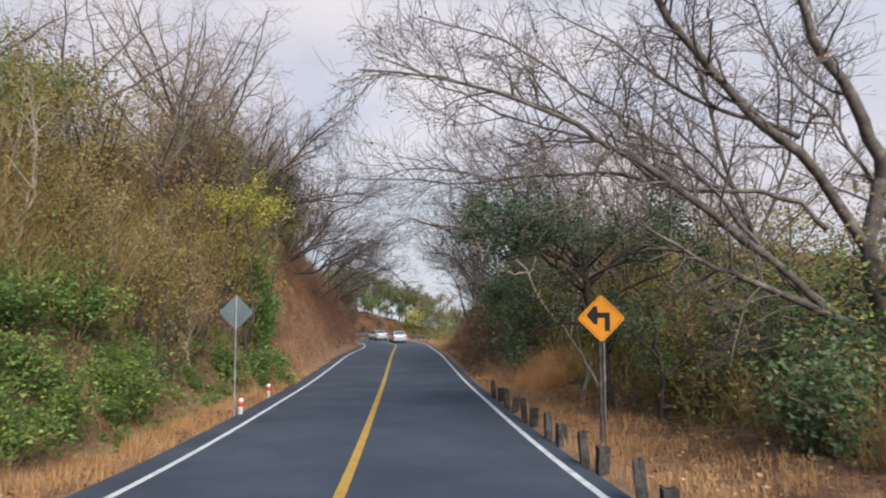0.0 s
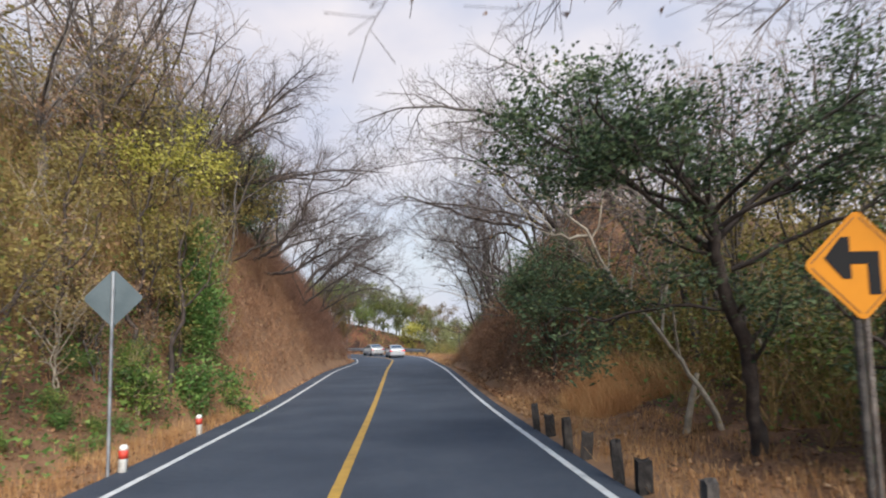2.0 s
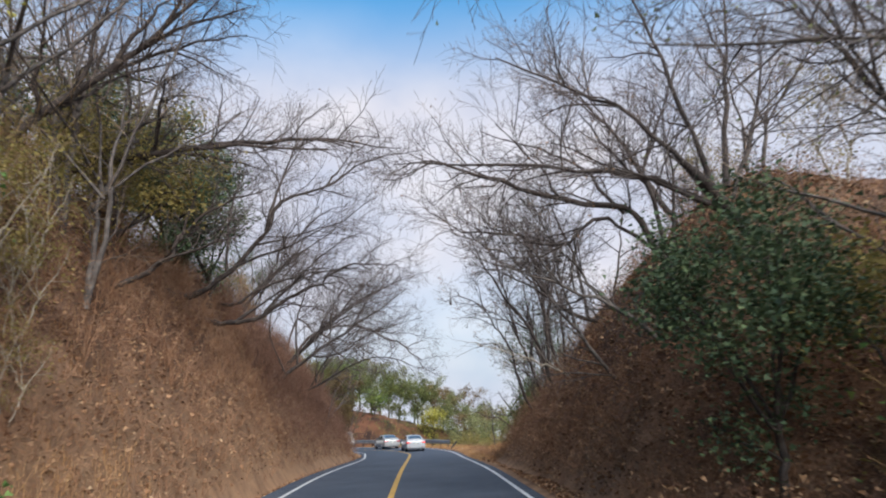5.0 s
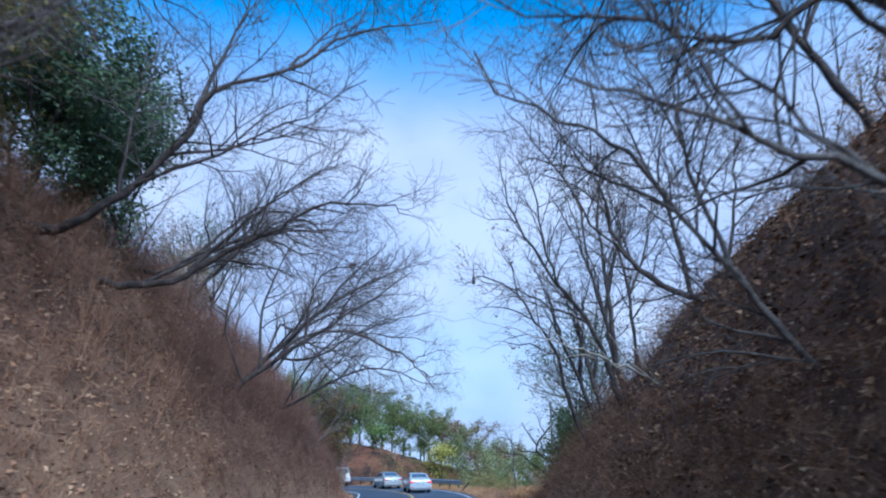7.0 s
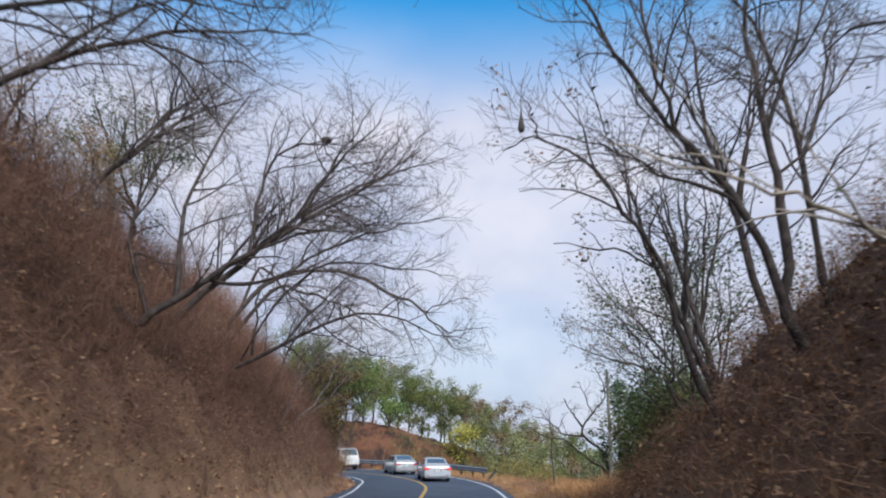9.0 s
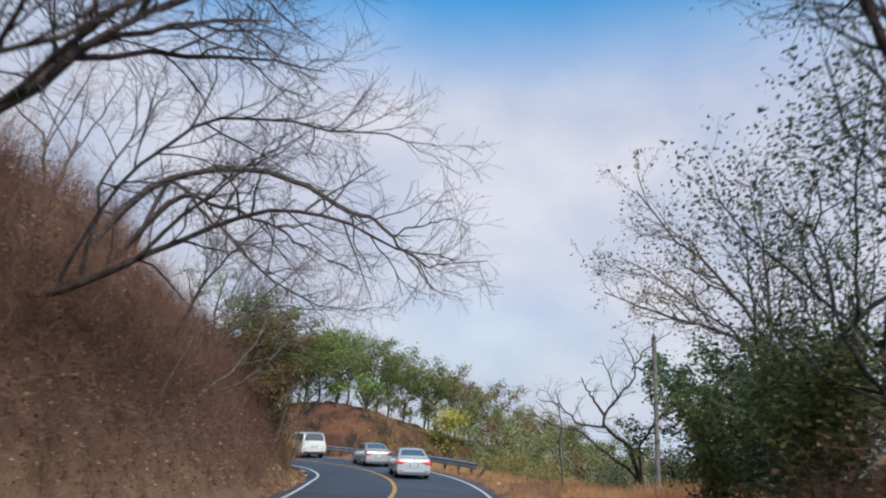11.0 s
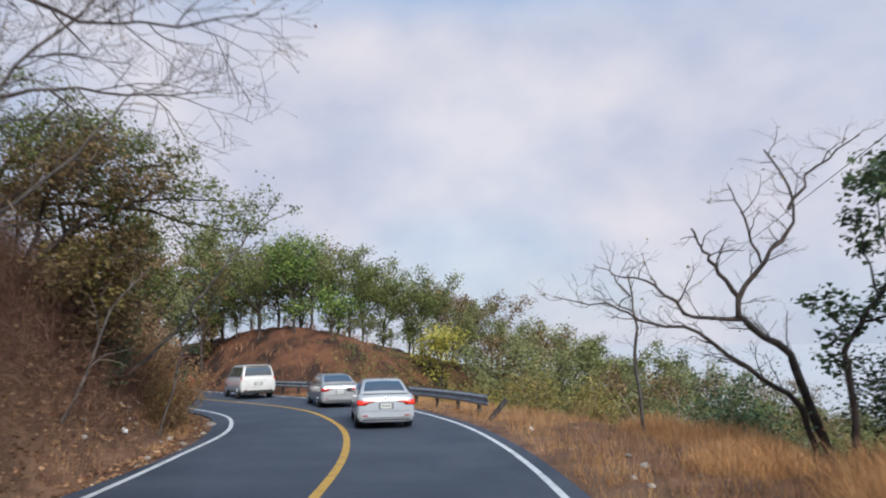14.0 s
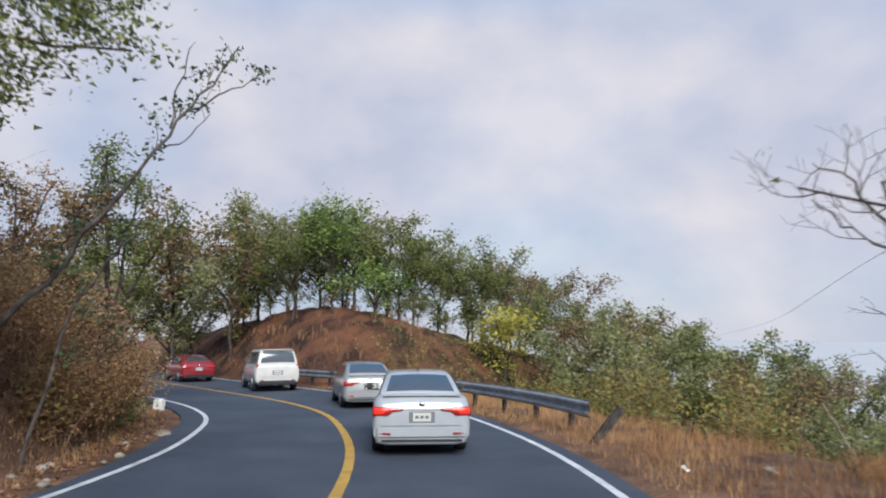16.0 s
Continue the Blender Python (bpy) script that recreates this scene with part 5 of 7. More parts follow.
tree("broadleaf_tree", "yellow-green tree leaning out from the bank", "tree", [
    (rooted(-8.6, 28.6, (-8.2, 28.4, 3.2), (-7.6, 28.1, 4.7)), 0.11, 0.07),
    ([(-7.6, 28.1, 4.6), (-6.6, 27.7, 5.4), (-5.2, 27.4, 5.8)], 0.05, 0.012),
    ([(-7.6, 28.1, 4.7), (-7.0, 27.9, 6.0), (-6.4, 27.7, 7.0)], 0.05, 0.012),
    ([(-7.8, 28.2, 4.2), (-8.4, 27.8, 5.6), (-8.9, 27.4, 6.6)], 0.045, 0.012),
    ([(-7.6, 28.1, 4.5), (-7.2, 27.0, 5.4), (-6.8, 26.2, 5.9)], 0.045, 0.012),
    ([(-7.7, 28.2, 4.4), (-6.6, 28.8, 5.2), (-5.7, 29.2, 5.7)], 0.04, 0.012),
], 169, spec=dict(LEAFY, lift=0.05, gap=(0.4, 0.3)), bark=M_BARK_BROWN, leaves=4600, leaf_mat=M_LEAF_YELLOW, leaf_size=0.1, leaf_spread=0.24)

for k, (x, y, pts) in enumerate([
    (-6.9, 25.6, [(-6.9, 25.6, 0.4), (-7.2, 25.7, 1.3), (-6.8, 25.8, 2.2), (-7.0, 25.9, 3.6), (-6.7, 26.0, 5.0)]),
    (-6.3, 26.4, [(-6.3, 26.4, 0.2), (-6.0, 26.5, 1.4), (-6.2, 26.6, 2.8), (-5.9, 26.8, 4.4)]),
    (-7.6, 22.4, [(-7.6, 22.4, 0.8), (-7.3, 22.6, 2.0), (-7.5, 22.8, 3.6), (-7.0, 23.0, 5.2)]),
    (-6.5, 27.4, [(-6.4, 27.4, 0.6), (-6.6, 27.5, 2.0), (-6.4, 27.6, 3.4), (-6.7, 27.8, 5.2)]),
]):
    tree("thin_trunk_tree", "crooked dark thin-trunked tree in the undergrowth", "tree", [(rooted(x, y, *pts), 0.075, 0.025), ([pts[1], (pts[1][0] + 0.6, y + 0.1, pts[1][2] + 0.7), (pts[1][0] + 0.9, y + 0.2, pts[1][2] + 1.9)], 0.035, 0.012)], 760 + k, spec=dict(BARE, levels=2, gap=(0.5, 0.35), length=(1.0, 0.6)), bark=M_BARK_BROWN, twig=M_TWIG_WARM, leaves=1500, leaf_mat=M_LEAF_OLIVE, leaf_size=0.08, leaf_spread=0.22, group="thin trunks of the left bank")

# the big tree on the inside of the bend
TB = (-9.4, 78.6, float(land(-9.4, 78.6)) - 0.2)
tree("broadleaf_tree", "olive brown tree leaning out over the bend", "tree", [
    ([TB, (-8.8, 78.8, -0.6), (-7.9, 79.0, 0.3)], 0.15, 0.1),
    ([(-8.1, 78.9, 0.0), (-6.9, 79.1, 0.3), (-5.6, 79.3, 0.7)], 0.06, 0.015),
    ([(-7.9, 79.0, 0.3), (-6.8, 79.2, 1.3), (-5.3, 79.3, 2.1)], 0.07, 0.015),
    ([(-8.4, 78.9, -0.4), (-7.4, 79.6, -0.5), (-6.2, 80.0, -0.4)], 0.05, 0.015),
    ([(-8.2, 79.0, 0.0), (-8.4, 79.6, 1.6), (-8.2, 79.9, 3.0)], 0.05, 0.015),
    ([(-7.9, 79.0, 0.3), (-7.4, 78.8, 1.8), (-6.8, 78.8, 3.0)], 0.06, 0.015),
], 181, spec=dict(LEAFY, gap=(0.3, 0.26), length=(1.2, 0.7)), leaves=15000, leaf_mat=M_LEAF_RUST, leaf_size=0.095, leaf_spread=0.22)
tree("sparse_tree", "thin leaning tree with dark leaf clusters at its tips", "tree", [
    (rooted(-7.6, 82.4, (-6.9, 82.7, -1.8), (-5.95, 83.0, -0.75), (-5.25, 83.2, 0.45), (-4.5, 83.3, 1.55), (-3.95, 83.4, 2.2), (-3.5, 83.5, 3.0)), 0.06, 0.012),
    ([(-4.5, 83.3, 1.55), (-4.45, 83.4, 2.4), (-4.25, 83.5, 3.1)], 0.022, 0.008),
    ([(-4.2, 83.4, 1.9), (-3.7, 83.5, 2.2), (-3.2, 83.6, 2.5)], 0.02, 0.008),
    ([(-4.7, 83.3, 1.25), (-4.2, 83.2, 1.3), (-3.8, 83.2, 1.75)], 0.018, 0.006),
    (rooted(-6.6, 83.2, (-6.0, 83.4, -1.4), (-5.3, 83.5, -0.4), (-5.0, 83.5, 0.1)), 0.04, 0.01),
], 182, spec=dict(LEAFY, gap=(0.6, 0.4), length=(0.7, 0.4), radius=(0.012, 0.006)), bark=M_BARK_GREY, twig=M_TWIG, leaves=800, leaf_mat=M_LEAF_DARK, leaf_size=0.085, leaf_spread=0.1)
tree("broadleaf_tree", "dense olive green tree on the bank before the bend", "tree", [
    (rooted(-8.7, 81.2, (-8.4, 81.2, 0.2), (-8.2, 81.1, 1.4)), 0.14, 0.09),
    ([(-8.2, 81.1, 1.3), (-8.5, 81.2, 3.0), (-8.8, 81.3, 4.2)], 0.06, 0.015),
    ([(-8.2, 81.1, 1.4), (-7.7, 81.0, 3.0), (-7.6, 81.1, 4.3)], 0.06, 0.015),
    ([(-8.2, 81.1, 1.2), (-7.2, 81.0, 2.0), (-6.3, 80.9, 3.0)], 0.05, 0.012),
    ([(-8.3, 81.2, 0.8), (-7.4, 81.3, 1.1), (-6.5, 81.4, 1.3)], 0.05, 0.012),
    ([(-8.3, 81.2, 0.3), (-7.6, 80.8, 0.3), (-6.7, 80.6, 0.4)], 0.045, 0.012),
    ([(-8.3, 81.2, 1.0), (-9.2, 81.5, 1.9), (-9.9, 81.6, 2.8)], 0.05, 0.012),
], 184, spec=dict(LEAFY, gap=(0.3, 0.26), length=(1.0, 0.6)), bark=M_BARK_GREY, leaves=12000, leaf_mat=M_LEAF_WOOD, leaf_size=0.1, leaf_spread=0.24)
TB = (-9.9, 79.2, float(land(-9.9, 79.2)) - 0.2)
tree("broadleaf_tree", "olive tree with many crooked limbs on the bank", "tree", [
    ([TB, (-9.8, 79.3, (TB[2] + 1.2) / 2), (-9.4, 79.5, 1.4)], 0.16, 0.11),
    ([(-9.5, 79.5, 1.1), (-8.9, 79.7, 2.8), (-7.9, 79.9, 4.3)], 0.08, 0.02),
    ([(-9.4, 79.5, 1.4), (-9.7, 79.8, 3.4), (-9.4, 80.0, 5.3)], 0.08, 0.02),
    ([(-9.5, 79.5, 1.2), (-10.4, 79.3, 3.0), (-10.8, 79.1, 4.8)], 0.07, 0.02),
    ([(-9.4, 79.5, 1.4), (-7.9, 79.9, 2.6), (-6.2, 80.1, 3.4)], 0.07, 0.015),
    ([(-9.5, 79.4, 1.0), (-10.9, 79.8, 2.0), (-12.0, 80.2, 3.2)], 0.06, 0.015),
    ([(-7.9, 79.9, 2.6), (-6.4, 80.3, 2.9), (-5.2, 80.5, 3.1)], 0.04, 0.012),
    ([(-8.4, 79.8, 2.0), (-6.2, 79.8, 1.8), (-4.6, 79.6, 1.4), (-3.0, 79.5, 1.15)], 0.05, 0.012),
    ([(-6.4, 79.8, 1.85), (-5.0, 80.0, 2.1), (-3.7, 80.1, 2.0)], 0.035, 0.01),
], 183, spec=dict(LEAFY, gap=(0.36, 0.3), length=(1.1, 0.65)), leaves=14000, leaf_mat=M_LEAF_WOOD, leaf_size=0.075, leaf_spread=0.17)
rg = np.random.RandomState(184)
for x, y, top, spr, mat, lab, n in ((-11.9, 94.4, 5.0, 2.0, M_LEAF_WOOD, "green tree on the inside of the bend", 7000), (-12.6, 91.0, 3.0, 2.2, M_LEAF_RUST, "rusty brown tree on the inside of the bend", 7600), (-14.2, 89.4, 2.6, 2.2, M_LEAF_RUST, "rusty brown tree on the inside of the bend", 5600), (-15.0, 92.5, 4.0, 2.4, M_LEAF_BROWN, "withered brown tree on the inside of the bend", 4200)):
    zb = float(land(x, y)) - 0.2
    tree("broadleaf_tree", lab, "tree", leafy_limbs(rg, (x, y, zb), top - zb, spr, fork=0.35, r=0.12), 185 + int(y), spec=dict(LEAFY, gap=(0.36, 0.3), length=(1.1, 0.65)), leaves=n, leaf_mat=mat, leaf_size=0.12, leaf_spread=0.22)

# right verge before the bend: sparse tree, broadleaf tree, crooked bare tree
tree("sparse_tree", "tree with sparse withered leaves beside the verge", "tree", [
    ([(11.3, 69.0, float(land(11.3, 69.0)) - 0.2), (10.8, 69.1, 0.0), (10.0, 69.2, 1.8)], 0.14, 0.09),
    ([(10.2, 69.2, 1.3), (8.6, 69.2, 2.1), (7.0, 69.2, 2.5), (5.3, 69.3, 3.1)], 0.07, 0.015),
    ([(10.0, 69.2, 1.8), (8.8, 69.3, 3.6), (7.4, 69.5, 5.0), (6.4, 69.6, 6.4)], 0.06, 0.015),
    ([(10.0, 69.2, 1.8), (10.2, 69.5, 4.2), (10.0, 69.8, 6.8)], 0.06, 0.015),
    ([(9.4, 69.2, 1.7), (7.6, 69.8, 3.3), (6.0, 70.2, 4.4)], 0.04, 0.012),
    ([(10.6, 69.1, 0.6), (9.0, 68.7, 1.2), (7.6, 68.5, 1.6)], 0.04, 0.012),
], 201, spec=dict(BARE, gap=(0.38, 0.28, 0.2)), leaves=2600, leaf_mat=M_LEAF_RUST, leaf_size=0.1, leaf_spread=0.09)
tree("sparse_tree", "slender tree with sparse grey-green leaves", "tree", leafy_limbs(np.random.RandomState(7), (8.0, 63.6, float(land(8.0, 63.6)) - 0.2), 6.8, 2.6, stems=3, fork=0.3, r=0.07), 203, spec=dict(BARE, levels=2), leaves=5400, leaf_mat=M_LEAF_DARK, leaf_size=0.09, leaf_spread=0.2)
tree("sparse_tree", "slender tree with sparse grey-green leaves", "tree", leafy_limbs(np.random.RandomState(8), (7.0, 59.4, float(land(7.0, 59.4)) - 0.2), 6.0, 2.4, stems=3, fork=0.3, r=0.06), 204, spec=dict(BARE, levels=2), leaves=4600, leaf_mat=M_LEAF_DARK, leaf_size=0.09, leaf_spread=0.2)
rg = np.random.RandomState(205)
for k, (x, y, zb, hgt, spr, n) in enumerate([(10.8, 75.0, -3.9, 6.3, 2.4, 11000), (12.8, 72.6, -3.7, 6.6, 2.6, 8000), (14.2, 77.4, -5.4, 6.0, 2.6, 6000)]):
    tree("broadleaf_tree", "green broadleaf tree with hanging dark leaves", "tree", leafy_limbs(rg, (x, y, float(land(x, y)) - 0.1), zb + hgt - float(land(x, y)), spr, fork=0.25, r=0.11), 206 + k, spec=LEAFY, bark=M_BARK_BROWN, leaves=n, leaf_mat=M_LEAF_DARK, leaf_size=0.15, leaf_spread=0.22, narrow=0.5)
tree("broadleaf_tree", "slender tree with hanging dark green leaves", "tree", [
    (rooted(8.5, 77.0, (8.45, 77.0, -2.0), (8.6, 77.0, -1.3), (9.2, 77.0, -0.5), (9.9, 77.0, 0.3), (10.2, 77.1, 1.2)), 0.07, 0.02),
    ([(8.6, 77.0, -1.3), (8.1, 76.9, -0.8), (7.6, 76.8, -0.7)], 0.03, 0.01),
    ([(9.2, 77.0, -0.5), (8.9, 76.9, 0.5), (8.6, 76.9, 1.1)], 0.03, 0.01),
    ([(9.5, 77.0, -0.1), (9.4, 77.0, 0.9), (9.4, 77.1, 1.8)], 0.03, 0.01),
    ([(8.8, 77.0, -1.0), (9.4, 76.8, -0.9), (9.9, 76.6, -1.0)], 0.03, 0.01),
], 211, spec=dict(LEAFY, gap=(0.4, 0.3), length=(0.5, 0.35), radius=(0.012, 0.006)), bark=M_BARK_BROWN, leaves=1300, leaf_mat=M_LEAF_DARK, leaf_size=0.15, leaf_spread=0.15, narrow=0.45)
tree("crooked_tree", "bare crooked tree with thick grey-brown limbs", "tree", [
    (rooted(9.6, 79.5, (9.1, 79.5, -2.5), (8.65, 79.5, -1.55), (7.8, 79.5, -0.9), (7.75, 79.5, -0.4), (8.4, 79.5, 0.5), (9.0, 79.4, 1.2), (8.95, 79.3, 2.1), (8.45, 79.3, 3.0)), 0.105, 0.018),
    ([(7.75, 79.5, -0.4), (7.2, 79.5, 0.3), (6.95, 79.4, 0.7), (6.7, 79.4, 1.2)], 0.06, 0.02),
    (rooted(9.4, 79.7, (8.9, 79.6, -2.7), (7.9, 79.5, -2.05), (6.8, 79.6, -1.15), (5.6, 79.5, -0.9), (4.8, 79.6, -0.55), (3.6, 79.7, -0.3)), 0.075, 0.012),
    ([(7.75, 79.5, -0.85), (6.6, 79.6, -0.7), (5.8, 79.6, 0.0), (4.9, 79.7, 0.2)], 0.055, 0.012),
    ([(8.9, 79.3, 1.6), (9.6, 79.2, 2.6), (10.6, 79.1, 3.3)], 0.045, 0.012),
    ([(8.3, 79.5, 0.4), (7.9, 79.3, 1.4), (7.5, 79.2, 2.2)], 0.035, 0.012),
], 221, spec=dict(BARE, levels=3, gap=(0.3, 0.2, 0.12), length=(1.15, 0.6, 0.34), wander=0.24, radius=(0.02, 0.008, 0.004), thin=0.003), bark=M_BARK_BROWN, leaves=140, leaf_mat=M_LEAF_OLIVE, leaf_size=0.07, leaf_spread=0.05)
tree("bare_tree", "thin bare tree with fine twigs below the verge", "tree", [
    (rooted(6.6, 83.2, (6.5, 83.2, -1.8), (6.5, 83.1, -0.6), (6.3, 83.0, 0.5)), 0.06, 0.02),
    ([(6.5, 83.1, -0.6), (5.8, 82.9, -0.2), (5.2, 82.8, 0.2)], 0.03, 0.008),
    ([(6.4, 83.1, -0.1), (5.9, 83.1, 0.5), (5.4, 83.1, 0.8)], 0.03, 0.008),
], 223, spec=dict(BARE, gap=(0.3, 0.2, 0.14), length=(1.1, 0.6, 0.3), radius=(0.014, 0.007, 0.004), thin=0.003), bark=M_BARK_GREY)
tree("crooked_tree", "low bleached dead branches in the scrub", "tree", [
    ([(8.0, 85.6, float(land(8.0, 85.6)) - 0.15), (8.3, 85.5, -4.1), (9.4, 85.4, -3.7), (10.6, 85.4, -3.5)], 0.06, 0.02),
    ([(8.2, 85.5, -4.2), (8.6, 85.7, -3.5), (8.4, 85.8, -2.8)], 0.035, 0.012),
    ([(7.3, 86.4, float(land(7.3, 86.4)) - 0.15), (7.4, 86.4, -3.9), (6.9, 86.4, -3.0)], 0.04, 0.012),
], 222, spec=dict(BARE, levels=2, gap=(0.5, 0.4), length=(0.7, 0.4)), bark=M_BARK_PALE)

# ---- the wooded ridge beyond the bend ----
rg = np.random.RandomState(230)
ridge_proto = []
for k, (mat, n) in enumerate([(M_LEAF_RIDGE, 5000), (M_LEAF_WOOD, 4700), (M_LEAF_WOOD, 5000), (M_LEAF_RIDGE, 4900), (M_LEAF_RUST, 3900), (M_LEAF_WOOD, 5000)]):
    ridge_proto.append(tree("ridge_tree", "green broadleaf tree of the ridge beyond the bend", "tree", leafy_limbs(rg, (-500, -40 * k, 0), 8.0, 4.9, fork=0.42, r=0.12), 240 + k, spec=dict(LEAFY, gap=(0.55, 0.5), steps=(3, 2), length=(1.7, 0.9)), bark=M_BARK_BROWN, leaves=n, leaf_mat=mat, leaf_size=0.18, leaf_spread=0.33, group="trees of the ridge", narrow=0.6, far=True))
# the wood's skyline: height of the tree tops at 122 m, by x
TOPS = [(-34, 5.5), (-26, 6.5), (-22, 7.9), (-18, 8.2), (-12.5, 7.9), (-9.6, 9.0), (-6.3, 6.8), (-2.5, 5.6), (0.5, 4.8), (4.6, 2.5), (8.3, 1.9), (12.3, 0.2), (15.5, -1.0), (19.4, -1.2), (22, -2.0), (24, -3.1), (27.3, -4.1), (33, -5.5), (45, -8)]
used = 0
for y_row, x0, step, count, drop in ((118.0, -33, 4.0, 10, 0.4), (119.6, -26, 2.6, 10, 5.2), (122.0, -31, 4.3, 18, 0.0), (126.0, -20, 3.2, 9, 0.2), (117.0, 4, 3.6, 10, 0.6), (112.0, 5, 3.3, 9, 1.6), (107.0, 6.5, 3.1, 9, 2.2), (101.5, 8, 3.0, 8, 2.7), (96.0, 9.5, 3.0, 7, 3.0)):
    for k in range(count):
        x = x0 + k * step + rg.uniform(-1.1, 1.1)
        y = y_row + rg.uniform(-1.5, 1.5)
        zb = float(land(x, y)) - 0.2
        far_scale = (y - 73.3) / (122 - 73.3)
        top = float(table(0.6 + (x - 0.6) / far_scale, TOPS)) + rg.uniform(-0.8, 0.5) - drop
        hgt = min(13.0, max(2.2, -1.67 + (top + 1.67) * far_scale - zb))
        m = scaled(x, y, zb, 53 * used, hgt / 9.2)
        if used < 6:
            ridge_proto[used].matrix_basis = m
        else:
            copy_thing(ridge_proto[used % 6], m)
        used += 1
for k, (x, y, hgt, spr, mat, lab, n) in enumerate([
    (1.6, 112.5, 3.9, 2.4, M_LEAF_YELLOW, "yellow-green tree beside the red bank", 2600),
    (5.6, 106.5, 3.6, 2.0, M_LEAF_YELLOW, "yellow-green tree beside the red bank", 1800),
    (-9.3, 114.6, 8.2, 2.0, M_LEAF_BRIGHT, "tall bright green tree on the red bank", 3600),
    (-6.2, 113.0, 3.2, 1.8, M_LEAF_BRIGHT, "bright green low tree on the red bank", 1800),
]):
    tree("broadleaf_tree", lab, "tree", leafy_limbs(rg, (x, y, float(land(x, y)) - 0.1), hgt, spr, fork=0.3, r=0.1), 260 + k, spec=LEAFY, bark=M_BARK_BROWN, leaves=n, leaf_mat=mat, leaf_size=0.2, leaf_spread=0.45)


# ---- bushes ----
kinds = [bush("green_bush", "bright green leafy bush by the road", (-300, -k * 10, 0), 2.4, 1.4, 300 + k, M_LEAF_BRIGHT if k != 2 else M_LEAF_GREEN, 2500, 0.12, 12, group="green bushes of the left side") for k in range(4)]
used = 0
rg = np.random.RandomState(310)
for k in range(78):
    if k >= 50:
        s, d, size = rg.uniform(13, 31), -rg.uniform(4.95, 6.6), rg.uniform(0.18, 0.42)
    elif k < 32:
        s, d, size = rg.uniform(7, 18), -(5.4 + 2.6 * rg.uniform(0, 1) ** 1.5), rg.uniform(0.4, 0.85)
    elif k < 42:
        s, d, size = rg.uniform(6, 13), -rg.uniform(7.5, 12.0), rg.uniform(0.45, 0.8)
    else:
        s, d, size = rg.uniform(18, 30), -rg.uniform(5.6, 6.6), rg.uniform(0.3, 0.55)
    x, y, _, _ = on_road(s, d)
    m = scaled(x, y, float(land(x, y)) - 0.1, rg.uniform(0, 360), size)
    if used < 4:
        kinds[used].matrix_basis = m
    else:
        copy_thing(kinds[used % 4], m)
    used += 1
